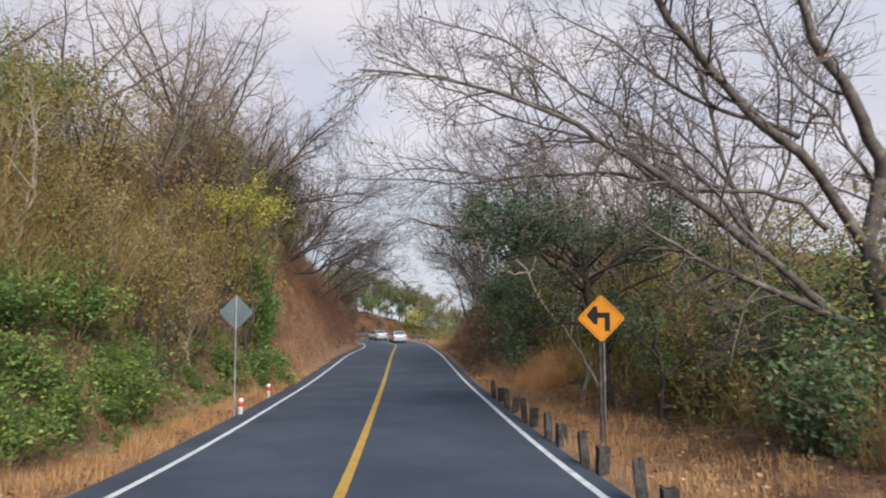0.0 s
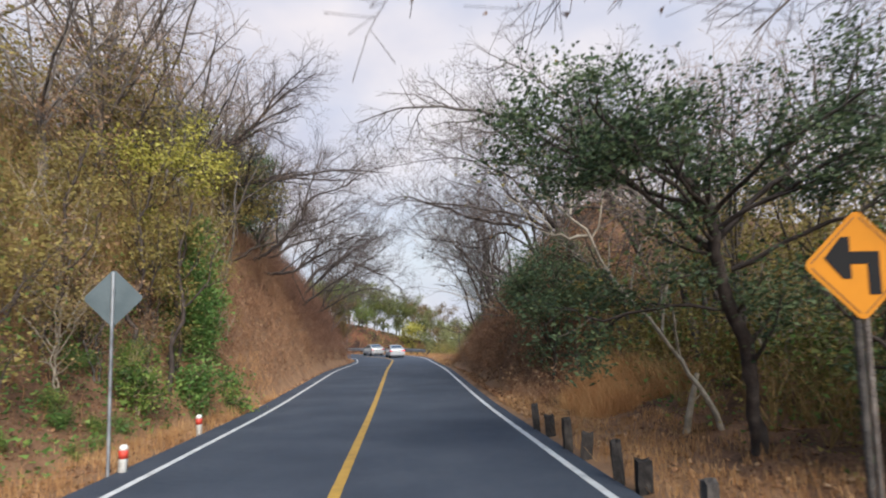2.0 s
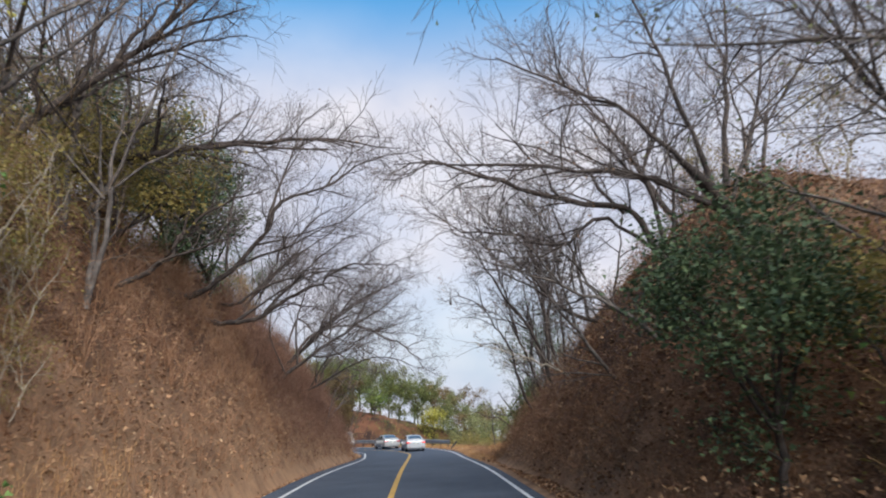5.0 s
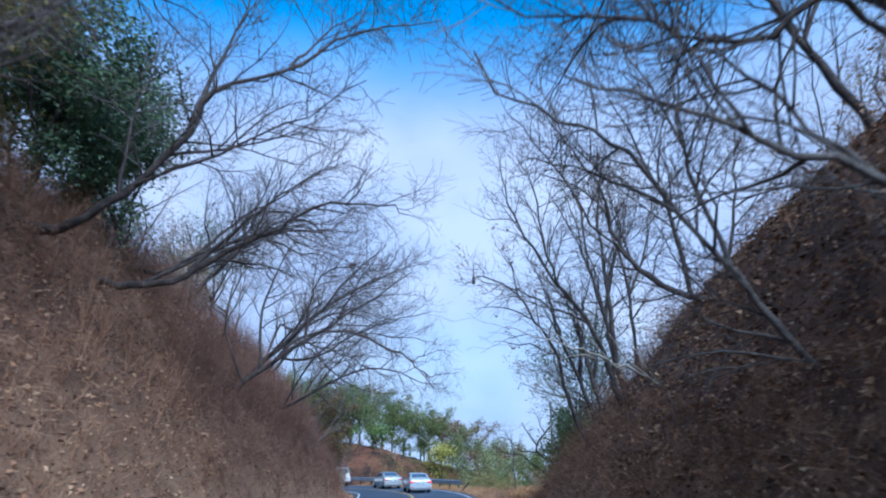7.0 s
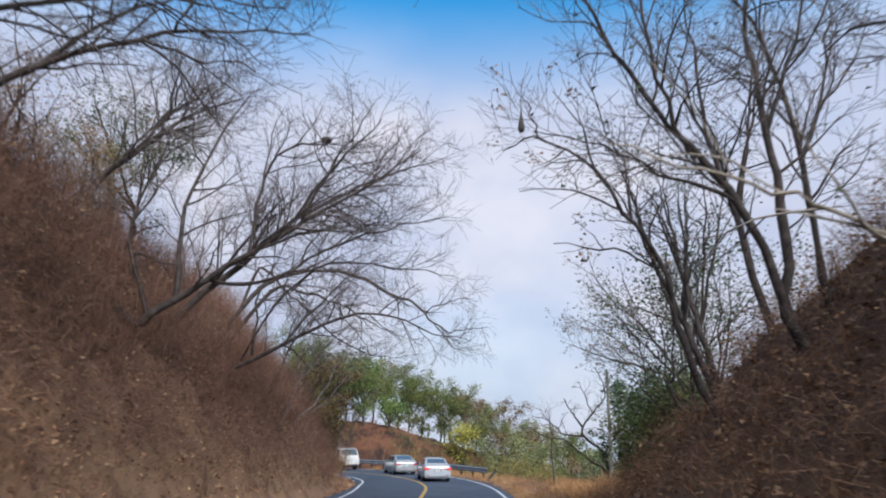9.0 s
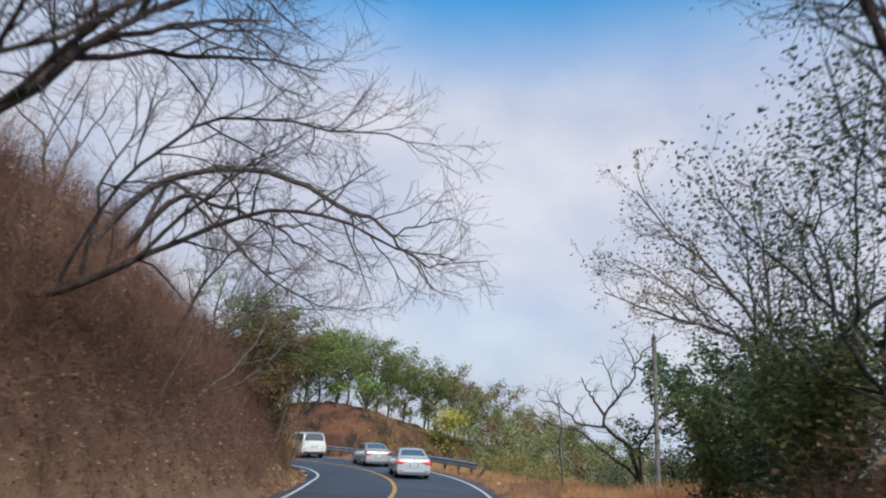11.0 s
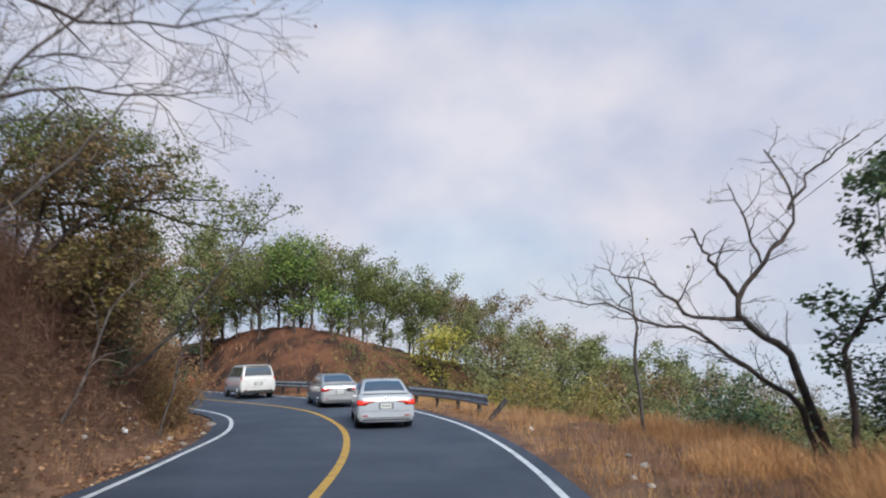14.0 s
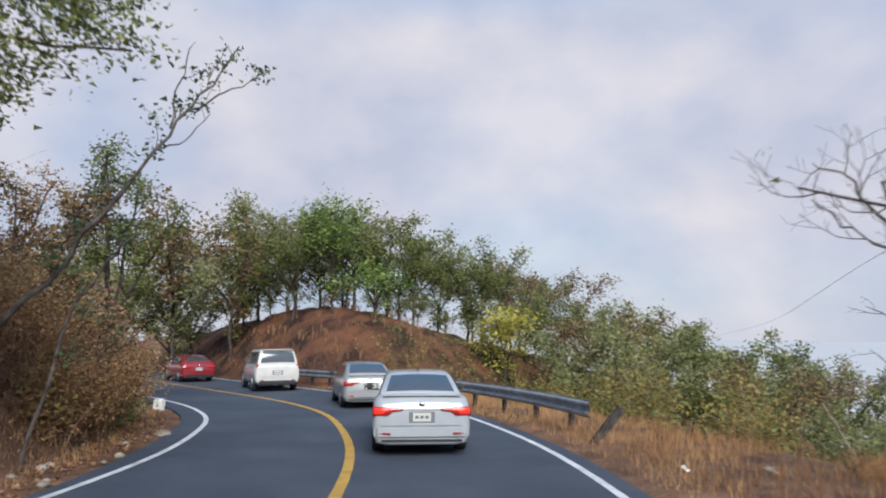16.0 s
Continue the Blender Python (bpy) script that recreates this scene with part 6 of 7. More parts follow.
for k, (x, y, hgt, spr, mat, lab, n) in enumerate([
    (6.8, 10.4, 1.9, 1.3, M_LEAF_DARK, "dark green bush behind the posts", 1700),
    (8.4, 12.2, 2.3, 1.5, M_LEAF_DARK, "dark green bush behind the posts", 1900),
    (7.6, 16.4, 2.2, 1.5, M_LEAF_WOOD, "olive green bush behind the posts", 1800),
    (9.6, 15.8, 2.8, 1.6, M_LEAF_GREEN, "dull green bush behind the posts", 1800),
    (8.4, 20.2, 2.4, 1.6, M_LEAF_WOOD, "olive green bush behind the posts", 1800),
    (8.0, 23.4, 2.2, 1.5, M_LEAF_OLIVE, "olive bush behind the dry grass", 1700),
    (10.4, 19.0, 3.0, 1.8, M_LEAF_OLIVE, "olive bush behind the posts", 1700),
    (8.2, 28.9, 2.2, 1.4, M_LEAF_OLIVE, "olive bush behind the dry grass", 1600),
    (9.8, 27.6, 3.0, 1.8, M_LEAF_OLIVE, "olive bush behind the dry grass", 1600),
    (-6.2, 28.4, 4.2, 1.15, M_LEAF_GREEN, "tall column of green climbing vine", 4600),
    (-6.7, 30.2, 4.6, 0.6, M_LEAF_GREEN, "tall column of green climbing vine", 2000),
    (-5.9, 27.2, 1.3, 0.9, M_LEAF_GREEN, "green bush at the foot of the vine", 1500),
    (-5.5, 29.6, 0.8, 0.7, M_LEAF_BRIGHT, "low green bush on the verge", 700),
    (-6.4, 24.2, 1.2, 0.9, M_LEAF_BRIGHT, "low green bush beside the marker post", 900),
    (-5.8, 30.6, 0.6, 0.6, M_LEAF_GREEN, "low green bush on the verge", 400),
    (9.6, 84.0, 2.6, 1.8, M_LEAF_DARK, "dark green bush below the verge", 2600),
    (12.0, 86.5, 3.0, 2.2, M_LEAF_DARK, "dark green bush below the verge", 2600),
    (7.2, 90.5, 2.8, 1.7, M_LEAF_OLIVE, "olive bush behind the guard rail", 2200),
    (5.4, 95.0, 2.8, 1.8, M_LEAF_OLIVE, "olive bush behind the guard rail", 2000),
    (8.6, 97.5, 3.2, 2.0, M_LEAF_DARK, "dark green bush behind the guard rail", 2000),
    (2.8, 101.5, 2.6, 1.7, M_LEAF_OLIVE, "olive bush behind the guard rail", 1800),
    (-7.6, 84.8, 1.0, 0.8, M_LEAF_OLIVE, "olive bush on the bank", 500),
    (-8.8, 88.8, 0.9, 0.9, M_LEAF_GREEN, "dark green bush by the bend", 900),
    (-7.0, 80.9, 1.9, 0.9, M_LEAF_DARK, "dark green bush under the trees of the bank", 2400),
    (-7.9, 83.6, 2.3, 1.1, M_LEAF_TAN, "tall tan dry bush on the inside of the bend", 3000),
    (-7.3, 85.2, 1.9, 0.9, M_LEAF_TAN, "tan dry bush on the inside of the bend", 2400),
    (-8.3, 85.6, 3.0, 1.4, M_LEAF_TAN, "tall tan dry bush on the inside of the bend", 3200),
    (-9.6, 87.4, 3.2, 1.5, M_LEAF_RUST, "tall withered bush on the inside of the bend", 3000),
    (-7.8, 87.2, 2.2, 1.1, M_LEAF_TAN, "tan dry bush on the inside of the bend", 2400),
    (-8.8, 90.0, 2.3, 1.2, M_LEAF_TAN, "tan dry bush on the inside of the bend", 2200),
    (-10.2, 91.8, 2.8, 1.4, M_LEAF_RUST, "tall withered bush on the inside of the bend", 2200),
    (6.4, 60.6, 3.4, 1.3, M_LEAF_WOOD, "olive green bush at the end of the bank", 3000),
    (7.6, 63.0, 4.4, 1.6, M_LEAF_DARK, "dark green bush at the end of the bank", 3600),
    (6.8, 65.4, 3.6, 1.3, M_LEAF_WOOD, "olive green bush at the end of the bank", 2800),
    (9.2, 65.6, 4.8, 1.8, M_LEAF_DARK, "tall dark green bush at the end of the bank", 3400),
    (10.6, 78.2, 3.2, 1.5, M_LEAF_DARK, "dark green bush below the verge", 2600),
    (11.2, 74.2, 3.3, 1.6, M_LEAF_DARK, "dark green bush behind the pole", 2400),
    (9.9, 73.6, 2.4, 1.3, M_LEAF_DARK, "dark green bush behind the pole", 1800),
    (13.0, 75.6, 4.6, 2.0, M_LEAF_DARK, "dark green bush behind the pole", 2400),
    (15.5, 83.0, 4.0, 2.4, M_LEAF_DARK, "dark green bush below the verge", 2400),
    (14.5, 93.0, 4.2, 2.6, M_LEAF_OLIVE, "olive bush below the verge", 2400),
]):
    bush("dry_bush" if mat in (M_LEAF_TAN, M_LEAF_RUST) else "green_bush" if mat is not M_LEAF_OLIVE else "olive_bush", lab, (x, y, float(land(x, y)) - 0.1), hgt, spr, 330 + k, mat, int(n * (3.2 if mat is M_LEAF_TAN else 1.8)), 0.055 if mat is M_LEAF_TAN else 0.1, 14)

# ---- dry brush, grass and fallen leaves ----
rs = np.random.RandomState(400)
parts_a = []
x, y, z = scatter(rs, 430, (27, 51), (-7.0, -4.4))
parts_a.append(sprays(rs, x, y, z, 0.6, 1.1, 8, 0.005, (0.1, 0)))
x, y, z = scatter(rs, 460, (29, 51), (-11.5, -5.6), lambda s, d: wobble(s * 0.9, d * 1.1) > -0.3)
parts_a.append(sprays(rs, x, y, z, 1.2, 0.9, 12, 0.006, (0.12, 0)))
x, y, z = scatter(rs, 420, (27, 62), (5.4, 12), lambda s, d: wobble(s * 0.9, d * 1.1) > -0.1)
parts_a.append(sprays(rs, x, y, z, 0.7, 0.9, 10, 0.006, (-0.1, 0)))
for n, s_r, d_r, hgt, sprd in ((1200, (27, 51), (-11.5, -4.7), 1.35, 0.26), (600, (30, 62), (5.2, 6.5), 0.4, 0.28)):
    x, y, z = scatter(rs, n, s_r, d_r)
    parts_a.append(tangle(rs, x, y, z, hgt, sprd, 36, 0.0037))
for n, s_r, d_r, hgt, sprd, cnt, wid in ((120, (104, 130), (7.0, 15), 0.7, 0.8, 14, 0.011), (420, (64, 88), (4.8, 10.5), 0.5, 1.1, 9, 0.005)):
    x, y, z = scatter(rs, n, s_r, d_r)
    parts_a.append(sprays(rs, x, y, z, hgt, sprd, cnt, wid))
parts_c = []
for n, d_r, hgt, sprd, cnt in ((430, (-7.0, -4.4), 0.6, 1.1, 8), (500, (-11.5, -5.6), 1.2, 0.9, 12), (420, (-10.5, -5.8), 2.0, 0.8, 16)):
    x, y, z = scatter(rs, n, (50, 80), d_r)
    parts_c.append(sprays(rs, x, y, z, hgt, sprd, cnt, 0.005, (0.1, 0)))
for n, d_r, hgt, sprd in ((1250, (-11.5, -4.7), 1.45, 0.26), (750, (-6.8, -4.8), 1.75, 0.3)):
    x, y, z = scatter(rs, n, (50, 80), d_r)
    parts_c.append(tangle(rs, x, y, z, hgt, sprd, 36, 0.0037))
for n, d_r, hgt, sprd, cnt, wid in ((420, (-12, -6.2), 1.2, 0.7, 18, 0.006), (560, (-10.5, -5.7), 1.9, 0.9, 16, 0.0045)):
    x, y, z = scatter(rs, n, (77, 96), d_r)
    parts_c.append(sprays(rs, x, y, z, hgt, sprd, cnt, wid))
for n, s_r, d_r, hgt, sprd in ((600, (80, 96), (-10.5, -5.4), 1.6, 0.3), (700, (28, 64), (5.6, 12), 0.7, 0.3), (260, (48, 64), (6.0, 11), 1.3, 0.3)):
    x, y, z = scatter(rs, n, s_r, d_r)
    parts_c.append(tangle(rs, x, y, z, hgt, sprd, 36, 0.0037))
stuff("dry_brush", "reddish brown scrub before the bend, toned down for shade", "scrub", parts_c, M_BRUSH_RED_DIM)
stuff("dry_brush", "reddish brown leafless scrub covering the banks", "scrub", parts_a, M_BRUSH)
parts_b = []
x, y, z = scatter(rs, 1600, (3, 35), (-18, -6.8))
parts_b.append(sprays(rs, x, y, z, 2.3, 0.9, 16, 0.008, (0.1, 0)))
x, y, z = scatter(rs, 750, (5, 32), (7.4, 20))
parts_b.append(sprays(rs, x, y, z, 1.5, 1.0, 14, 0.008))
x, y, z = scatter(rs, 260, (72, 106), (8.0, 22), lambda s, d: d > np.where(s < 86, 10.5, 6.8))
parts_b.append(sprays(rs, x, y, z, 1.5, 0.7, 16, 0.006))
stuff("olive_brush", "dense olive brown undergrowth of thin stems", "scrub", parts_b, M_BRUSH_OLIVE)
lv = []
for n, s_r, d_r, hgt in ((26000, (3, 34), (-15, -6.2), 3.4), (38000, (6, 31), (6.8, 20), 4.0)):
    x, y, z = scatter(rs, n, s_r, d_r)
    lv.append(leaf_arrays(rs, np.stack([x, y, z + hgt * rs.uniform(0, 1, len(x)) ** 1.5], 1), 0.075, far=True))
stuff("undergrowth_leaves", "olive and dull green leaves of the undergrowth", "foliage", lv, M_LEAF_OLIVE)
lv = []
for n, s_r, d_r, hgt in ((9000, (3, 30), (-13, -6.0), 2.6), (5000, (12, 31), (-7.0, -4.9), 0.5), (14000, (6, 31), (6.8, 18), 3.4)):
    x, y, z = scatter(rs, n, s_r, d_r)
    lv.append(leaf_arrays(rs, np.stack([x, y, z + hgt * rs.uniform(0, 1, len(x)) ** 1.4], 1), 0.105, far=True))
stuff("undergrowth_leaves", "green leaves of the undergrowth", "foliage", lv, M_LEAF_GREEN)
x, y, z = scatter(rs, 20000, (74, 108), (7.8, 20), lambda s, d: d > np.where(s < 86, 10.5, 6.8))
stuff("undergrowth_leaves", "olive green leaves of the wood's edge", "foliage", [leaf_arrays(rs, np.stack([x, y, z + 1.6 * rs.uniform(0, 1, len(x)) ** 1.4], 1), 0.13, far=True)], M_LEAF_WOOD)
lv = []
for n, s_r, d_r, hgt in ((26000, (29, 80), (-13, -4.5), 1.3), (14000, (28, 60), (4.8, 12), 1.1), (6000, (5, 30), (-18, -7), 4.5), (7000, (80, 98), (-10.5, -5.9), 2.6)):
    x, y, z = scatter(rs, n, s_r, d_r)
    lv.append(leaf_arrays(rs, np.stack([x, y, z + 0.03 + hgt * rs.uniform(0, 1, len(x)) ** 2.0], 1), 0.085, far=True))
stuff("withered_leaves", "withered brown leaves caught in the scrub", "foliage", lv, M_LEAF_BROWN)
lv = []
for n, s_r, d_r, big in ((17000, (27, 82), (-8.0, -4.0), 0.075), (6000, (27, 82), (-7.5, -4.0), 0.12), (7000, (81, 98), (-7.6, -4.3), 0.06), (16000, (26, 48), (4.4, 12), 0.08), (14000, (26, 48), (4.4, 11), 0.125), (4500, (48, 64), (4.4, 12), 0.08), (3000, (48, 64), (4.4, 11), 0.12), (5000, (4, 30), (4.6, 8), 0.075), (3500, (8, 30), (-6, -4.1), 0.075)):
    x, y, z = scatter(rs, n, s_r, d_r)
    v, f = leaf_arrays(rs, np.stack([x, y, z + 0.03], 1), big, flat=0.25, narrow=0.6)
    lv.append((v, f))
stuff("leaf_litter", "curled tan and brown fallen leaves", "fallen leaves", lv, M_LITTER)
gr = []
for n, s_r, d_r, hgt, wid in ((9000, (2, 36), (-5.0, -4.0), 0.32, 0.005), (4000, (2, 36), (-6.8, -4.9), 0.34, 0.005), (17000, (2, 32), (4.3, 7.0), 0.24, 0.005), (13000, (64, 87), (4.6, 10.5), 0.26, 0.006), (6500, (84, 104), (4.6, 7.5), 0.32, 0.006), (8000, (76, 98), (-8.5, -4.6), 0.22, 0.006), (1200, (103, 130), (5.2, 8), 0.3, 0.008), (7000, (60, 106), (4.2, 5.4), 0.16, 0.006)):
    x, y, z = scatter(rs, n, s_r, d_r, lambda s, d: wobble(s * 1.7, d * 2.1) > -0.35)
    gr.append(blades(rs, x, y, z, hgt, 0.5, wid))
tan = []
for cx, cy, rad, n, hgt in ((6.1, 27.3, 1.5, 8000, 1.1), (5.6, 25.6, 1.0, 3000, 0.7), (7.2, 25.6, 1.2, 3500, 0.8), (8.4, 68.4, 1.6, 5200, 1.2), (7.4, 70.2, 1.3, 5200, 1.25), (8.9, 71.4, 1.5, 5000, 1.25), (10.4, 72.0, 1.6, 4200, 1.1), (6.4, 72.4, 1.2, 3600, 0.8), (7.6, 74.2, 1.3, 3400, 0.9), (6.6, 77.2, 1.2, 2600, 0.6), (7.6, 80.6, 1.5, 2600, 0.6), (7.2, 83.4, 1.2, 2000, 0.55)):
    a, q = rs.uniform(0, 6.283, n), rad * np.sqrt(rs.uniform(0, 1, n))
    x, y = cx + np.cos(a) * q, cy + np.sin(a) * q
    tan.append(blades(rs, x, y, land(x, y), hgt * (1.0 - 0.6 * (q / rad) ** 2), 0.7, 0.006))
stuff("dry_grass", "tan dry grass along the verges", "grass", gr, M_GRASS)
stuff("dry_grass", "tall tan hummocks of dry grass, brightened as if lit", "grass", tan, M_GRASS_TAN_LIT)


# ---- road furniture ----
def rot_part(name, me, parent, at, turn, label=""):
    ob = part(name, me, parent, label, at)
    ob.rotation_euler = [radians(a) for a in turn]
    return ob


def road_sign(x, y, top, side, facing, back_view):
    """A diamond warning sign on its post; facing: degrees by which its face turns to the left of the coming driver."""
    root = new("warning_sign")
    zg = float(land(x, y))
    root.matrix_basis = pose(x, y, zg, 0, 0, facing)
    half = side / math.sqrt(2)
    zc = top - zg - half
    n = 6
    bm = bmesh.new()
    pts = []
    for c in range(4):
        a = math.pi / 2 * c
        tip = Vector((math.cos(a), 0, math.sin(a))) * half
        for k in range(n):
            b = a - math.pi / 4 + math.pi / 2 * k / (n - 1)
            centre = tip * (1 - 0.09 / half * 1.1)
            pts.append(centre + Vector((math.cos(b), 0, math.sin(b))) * 0.07)
    f = bm.faces.new([bm.verts.new(p) for p in pts])
    ext = bmesh.ops.extrude_face_region(bm, geom=[f])
    bmesh.ops.translate(bm, vec=(0, 0.006, 0), verts=[g for g in ext["geom"] if isinstance(g, bmesh.types.BMVert)])
    bmesh.ops.recalc_face_normals(bm, faces=bm.faces[:])
    plate = part("panel", bm_mesh("panel", bm, M_STEEL_DULL if back_view else M_SIGN_Y), root, "dull grey metal back" if back_view else "orange-yellow diamond panel", (0, 0, zc))
    if back_view:
        part("post", tubes_mesh("post", [([(0, -0.03, -0.3), (0, -0.03, zc + half * 0.9)], [0.03, 0.03], 10)], M_STEEL), root, "slim galvanised post")
        part("brace", box_mesh("brace", (0.1, 0.02, 0.035), M_STEEL_DULL, (0, -0.012, zc + 0.12), 0.004), root)
        part("brace", box_mesh("brace", (0.1, 0.02, 0.035), M_STEEL_DULL, (0, -0.012, zc - 0.12), 0.004), root)
        return tagged(root, "back of a grey metal diamond road sign", "road sign")
    # thin border and the bent arrow, 4 mm before the panel
    for c in range(4):
        a = math.pi / 2 * c
        p0 = np.array((math.cos(a), math.sin(a))) * (half - 0.055)
        p1 = np.array((math.cos(a + math.pi / 2), math.sin(a + math.pi / 2))) * (half - 0.055)
        midp, ln = (p0 + p1) / 2, float(np.linalg.norm(p1 - p0)) - 0.06
        rot_part("border", box_mesh("border", (ln, 0.004, 0.008), M_BLACK, bevel=0), plate, (midp[0], -0.003, midp[1]), (0, -math.degrees(math.atan2(p1[1] - p0[1], p1[0] - p0[0])), 0))
    bm = bmesh.new()
    arrow = [(0.175, -0.27), (0.065, -0.27), (0.065, 0.0), (-0.08, 0.0), (-0.08, -0.13), (-0.155, -0.13), (-0.31, 0.055), (-0.155, 0.24), (-0.08, 0.24), (-0.08, 0.11), (0.175, 0.11)]
    f = bm.faces.new([bm.verts.new((px * side / 0.71, -0.006, pz * side / 0.71 + 0.01)) for px, pz in arrow])
    ext = bmesh.ops.extrude_face_region(bm, geom=[f])
    bmesh.ops.translate(bm, vec=(0, 0.005, 0), verts=[g for g in ext["geom"] if isinstance(g, bmesh.types.BMVert)])
    bmesh.ops.recalc_face_normals(bm, faces=bm.faces[:])
    bmesh.ops.triangulate(bm, faces=bm.faces[:])
    part("arrow", bm_mesh("arrow", bm, M_SIGN_BLACK), plate, "black arrow bent to the left")
    part("post", tubes_mesh("post", [([(-0.03, 0.05, -0.3), (-0.03, 0.05, zc + 0.1)], [0.036, 0.036], 10)], M_WOOD_DARK), root, "dark weathered post")
    part("post", tubes_mesh("post", [([(0.05, 0.05, -0.3), (0.05, 0.05, zc + 0.1)], [0.028, 0.028], 8)], M_BARK_GREY), root, "grey timber post")
    return tagged(root, "yellow diamond sign with a black left-turn arrow", "road sign")


road_sign(4.0, 13.45, 1.94, 0.71, -4, False)
road_sign(-4.96, 19.56, 1.97, 0.71, 3, True)


def guard_post(tall):
    """A short square post of dark weathered timber with a chipped top."""
    rs = np.random.RandomState(3 if tall else 4)
    h, w, t = (0.66, 0.15, 0.13) if tall else (0.42, 0.21, 0.17)
    bm = bmesh.new()
    bmesh.ops.create_cube(bm, size=1.0)
    bmesh.ops.scale(bm, vec=(w, t, h + 0.25), verts=bm.verts)
    bmesh.ops.translate(bm, vec=(0, 0, (h - 0.25) / 2), verts=bm.verts)
    bmesh.ops.subdivide_edges(bm, edges=bm.edges[:], cuts=3, use_grid_fill=True)
    for v in bm.verts:
        v.co += Vector(rs.normal(size=3)) * 0.006
        if v.co.z > h - 0.03:
            v.co.z += rs.uniform(-0.04, 0.01)
            v.co.x *= 0.94
    return bm_mesh("timber", bm, M_WOOD_DARK)


post_kinds = {}
for tall in (True, False):
    root = new("guard_post" if tall else "short_guard_post")
    part("timber", guard_post(tall), root)
    tagged(root, "dark weathered timber post beside the road" if tall else "short stout weathered timber post", "post", "timber posts along the road")
    post_kinds[tall] = root
rg = np.random.RandomState(9)
done = {True: 0, False: 0}
for k in range(12):
    tall = k % 2 == 0
    y = 8.97 + 2.93 * (k // 2) - (0.0 if tall else 0.75) + rg.uniform(-0.08, 0.08)
    x = 3.13 + (0.0 if tall else 0.12) + rg.uniform(-0.04, 0.04)
    m = pose(x, y, float(land(x, y)), rg.uniform(-4, 4), rg.uniform(-5, 5), rg.uniform(-14, 14))
    if done[tall]:
        copy_thing(post_kinds[tall], m)
    else:
        post_kinds[tall].matrix_basis = m
    done[tall] += 1

bollard = new("marker_post")
part("shaft", lathe_mesh("shaft", [(0.075, -0.2), (0.075, 0.5), (0.078, 0.505)], M_BOLLARD), bollard)
part("band", lathe_mesh("band", [(0.079, 0.46), (0.079, 0.6)], M_RED_BAND), bollard, "faded red band")
part("cap", lathe_mesh("cap", [(0.074, 0.595), (0.07, 0.66), (0.04, 0.69)], M_BOLLARD), bollard)
tagged(bollard, "white concrete marker post with a red band", "marker post", "marker posts")
bollard.matrix_basis = pose(-4.88, 19.9, float(land(-4.88, 19.9)) - 0.16, 0, 2, 0)
copy_thing(bollard, pose(-5.05, 24.85, float(land(-5.05, 24.85)) - 0.16, 3, -2, 30))
bx, by, _, _ = on_road(98.6, -4.75)
copy_thing(bollard, pose(bx, by, float(land(bx, by)), 3, -8, 0))
base_block = new("broken_marker_post", box_mesh("broken_marker_post", (0.34, 0.3, 0.42), M_BOLLARD, (0, 0, 0.15), 0.05))
bx, by, _, _ = on_road(98.0, -4.35)
base_block.matrix_basis = pose(bx, by, float(land(bx, by)), 5, 6, 20)
tagged(base_block, "broken white concrete foot of a marker post", "marker post")

# utility pole and its cable
pole = new("utility_pole")
pz = float(land(7.35, 71.4))
pole.location = (7.35, 71.4, pz)
ptop = 2.1 - pz
part("shaft", tubes_mesh("shaft", [([(0, 0, -0.4), (0.02, 0, ptop * 0.5), (0.02, 0, ptop)], [0.082, 0.073, 0.066], 12)], M_POLE), pole)
part("cap", lathe_mesh("cap", [(0.071, ptop - 0.03), (0.074, ptop + 0.03)], M_POLE, 12, "z", (0.02, 0, 0)), pole)
part("insulator", lathe_mesh("insulator", [(0.03, ptop + 0.03), (0.05, ptop + 0.08), (0.03, ptop + 0.14)], M_STEEL, 10, "z", (0.02, 0, 0)), pole)
tagged(pole, "grey concrete utility pole leaning slightly in the verge", "utility pole")
cq = [(7.37, 71.4, 2.2), (11.6, 92.0, 0.6), (19.0, 118.0, -1.0), (26.0, 150.0, -2.2)]
cable = new("cable", tubes_mesh("cable", [(smooth_line(cq, 40), np.full(40, 0.008), 5)], M_BLACK))
tagged(cable, "thin dark cable running off from the pole", "cable")

# hanging bird's nest and a nest in the twigs
nest = new("hanging_nest", lathe_mesh("hanging_nest", [(0.012, 0.55), (0.02, 0.2), (0.05, 0.0), (0.09, -0.2), (0.1, -0.34), (0.06, -0.42)][::-1], M_NEST, 10))
nest.matrix_basis = scaled(1.45, 51.6, 5.0, 0, 0.62)
tagged(nest, "long woven bird's nest hanging from a branch", "nest")
tree("bare_tree", "thin bare tree holding a hanging nest", "tree", [
    (rooted(5.2, 53.4, (5.05, 53.4, 0.2), (4.6, 53.4, 1.5), (4.25, 53.3, 2.9), (3.65, 53.4, 3.9), (3.05, 53.4, 4.85), (2.0, 53.3, 5.4), (1.25, 53.4, 5.15)), 0.085, 0.01),
    ([(3.65, 53.4, 3.9), (2.75, 53.5, 4.3), (1.6, 53.5, 4.3)], 0.03, 0.008),
    ([(4.3, 53.3, 2.7), (3.4, 53.2, 3.0), (2.2, 53.1, 3.1)], 0.03, 0.008),
    ([(3.2, 53.4, 4.6), (3.0, 53.7, 5.8), (2.4, 53.9, 6.8)], 0.03, 0.008),
    ([(2.0, 53.3, 5.4), (1.7, 52.4, 5.6), (1.45, 51.6, 5.35)], 0.02, 0.008),
], 291, spec=dict(BARE, gap=(0.75, 0.5, 0.3), length=(1.5, 0.8, 0.45)), leaves=240, leaf_mat=M_LEAF_BROWN, leaf_size=0.08, leaf_spread=0.06)
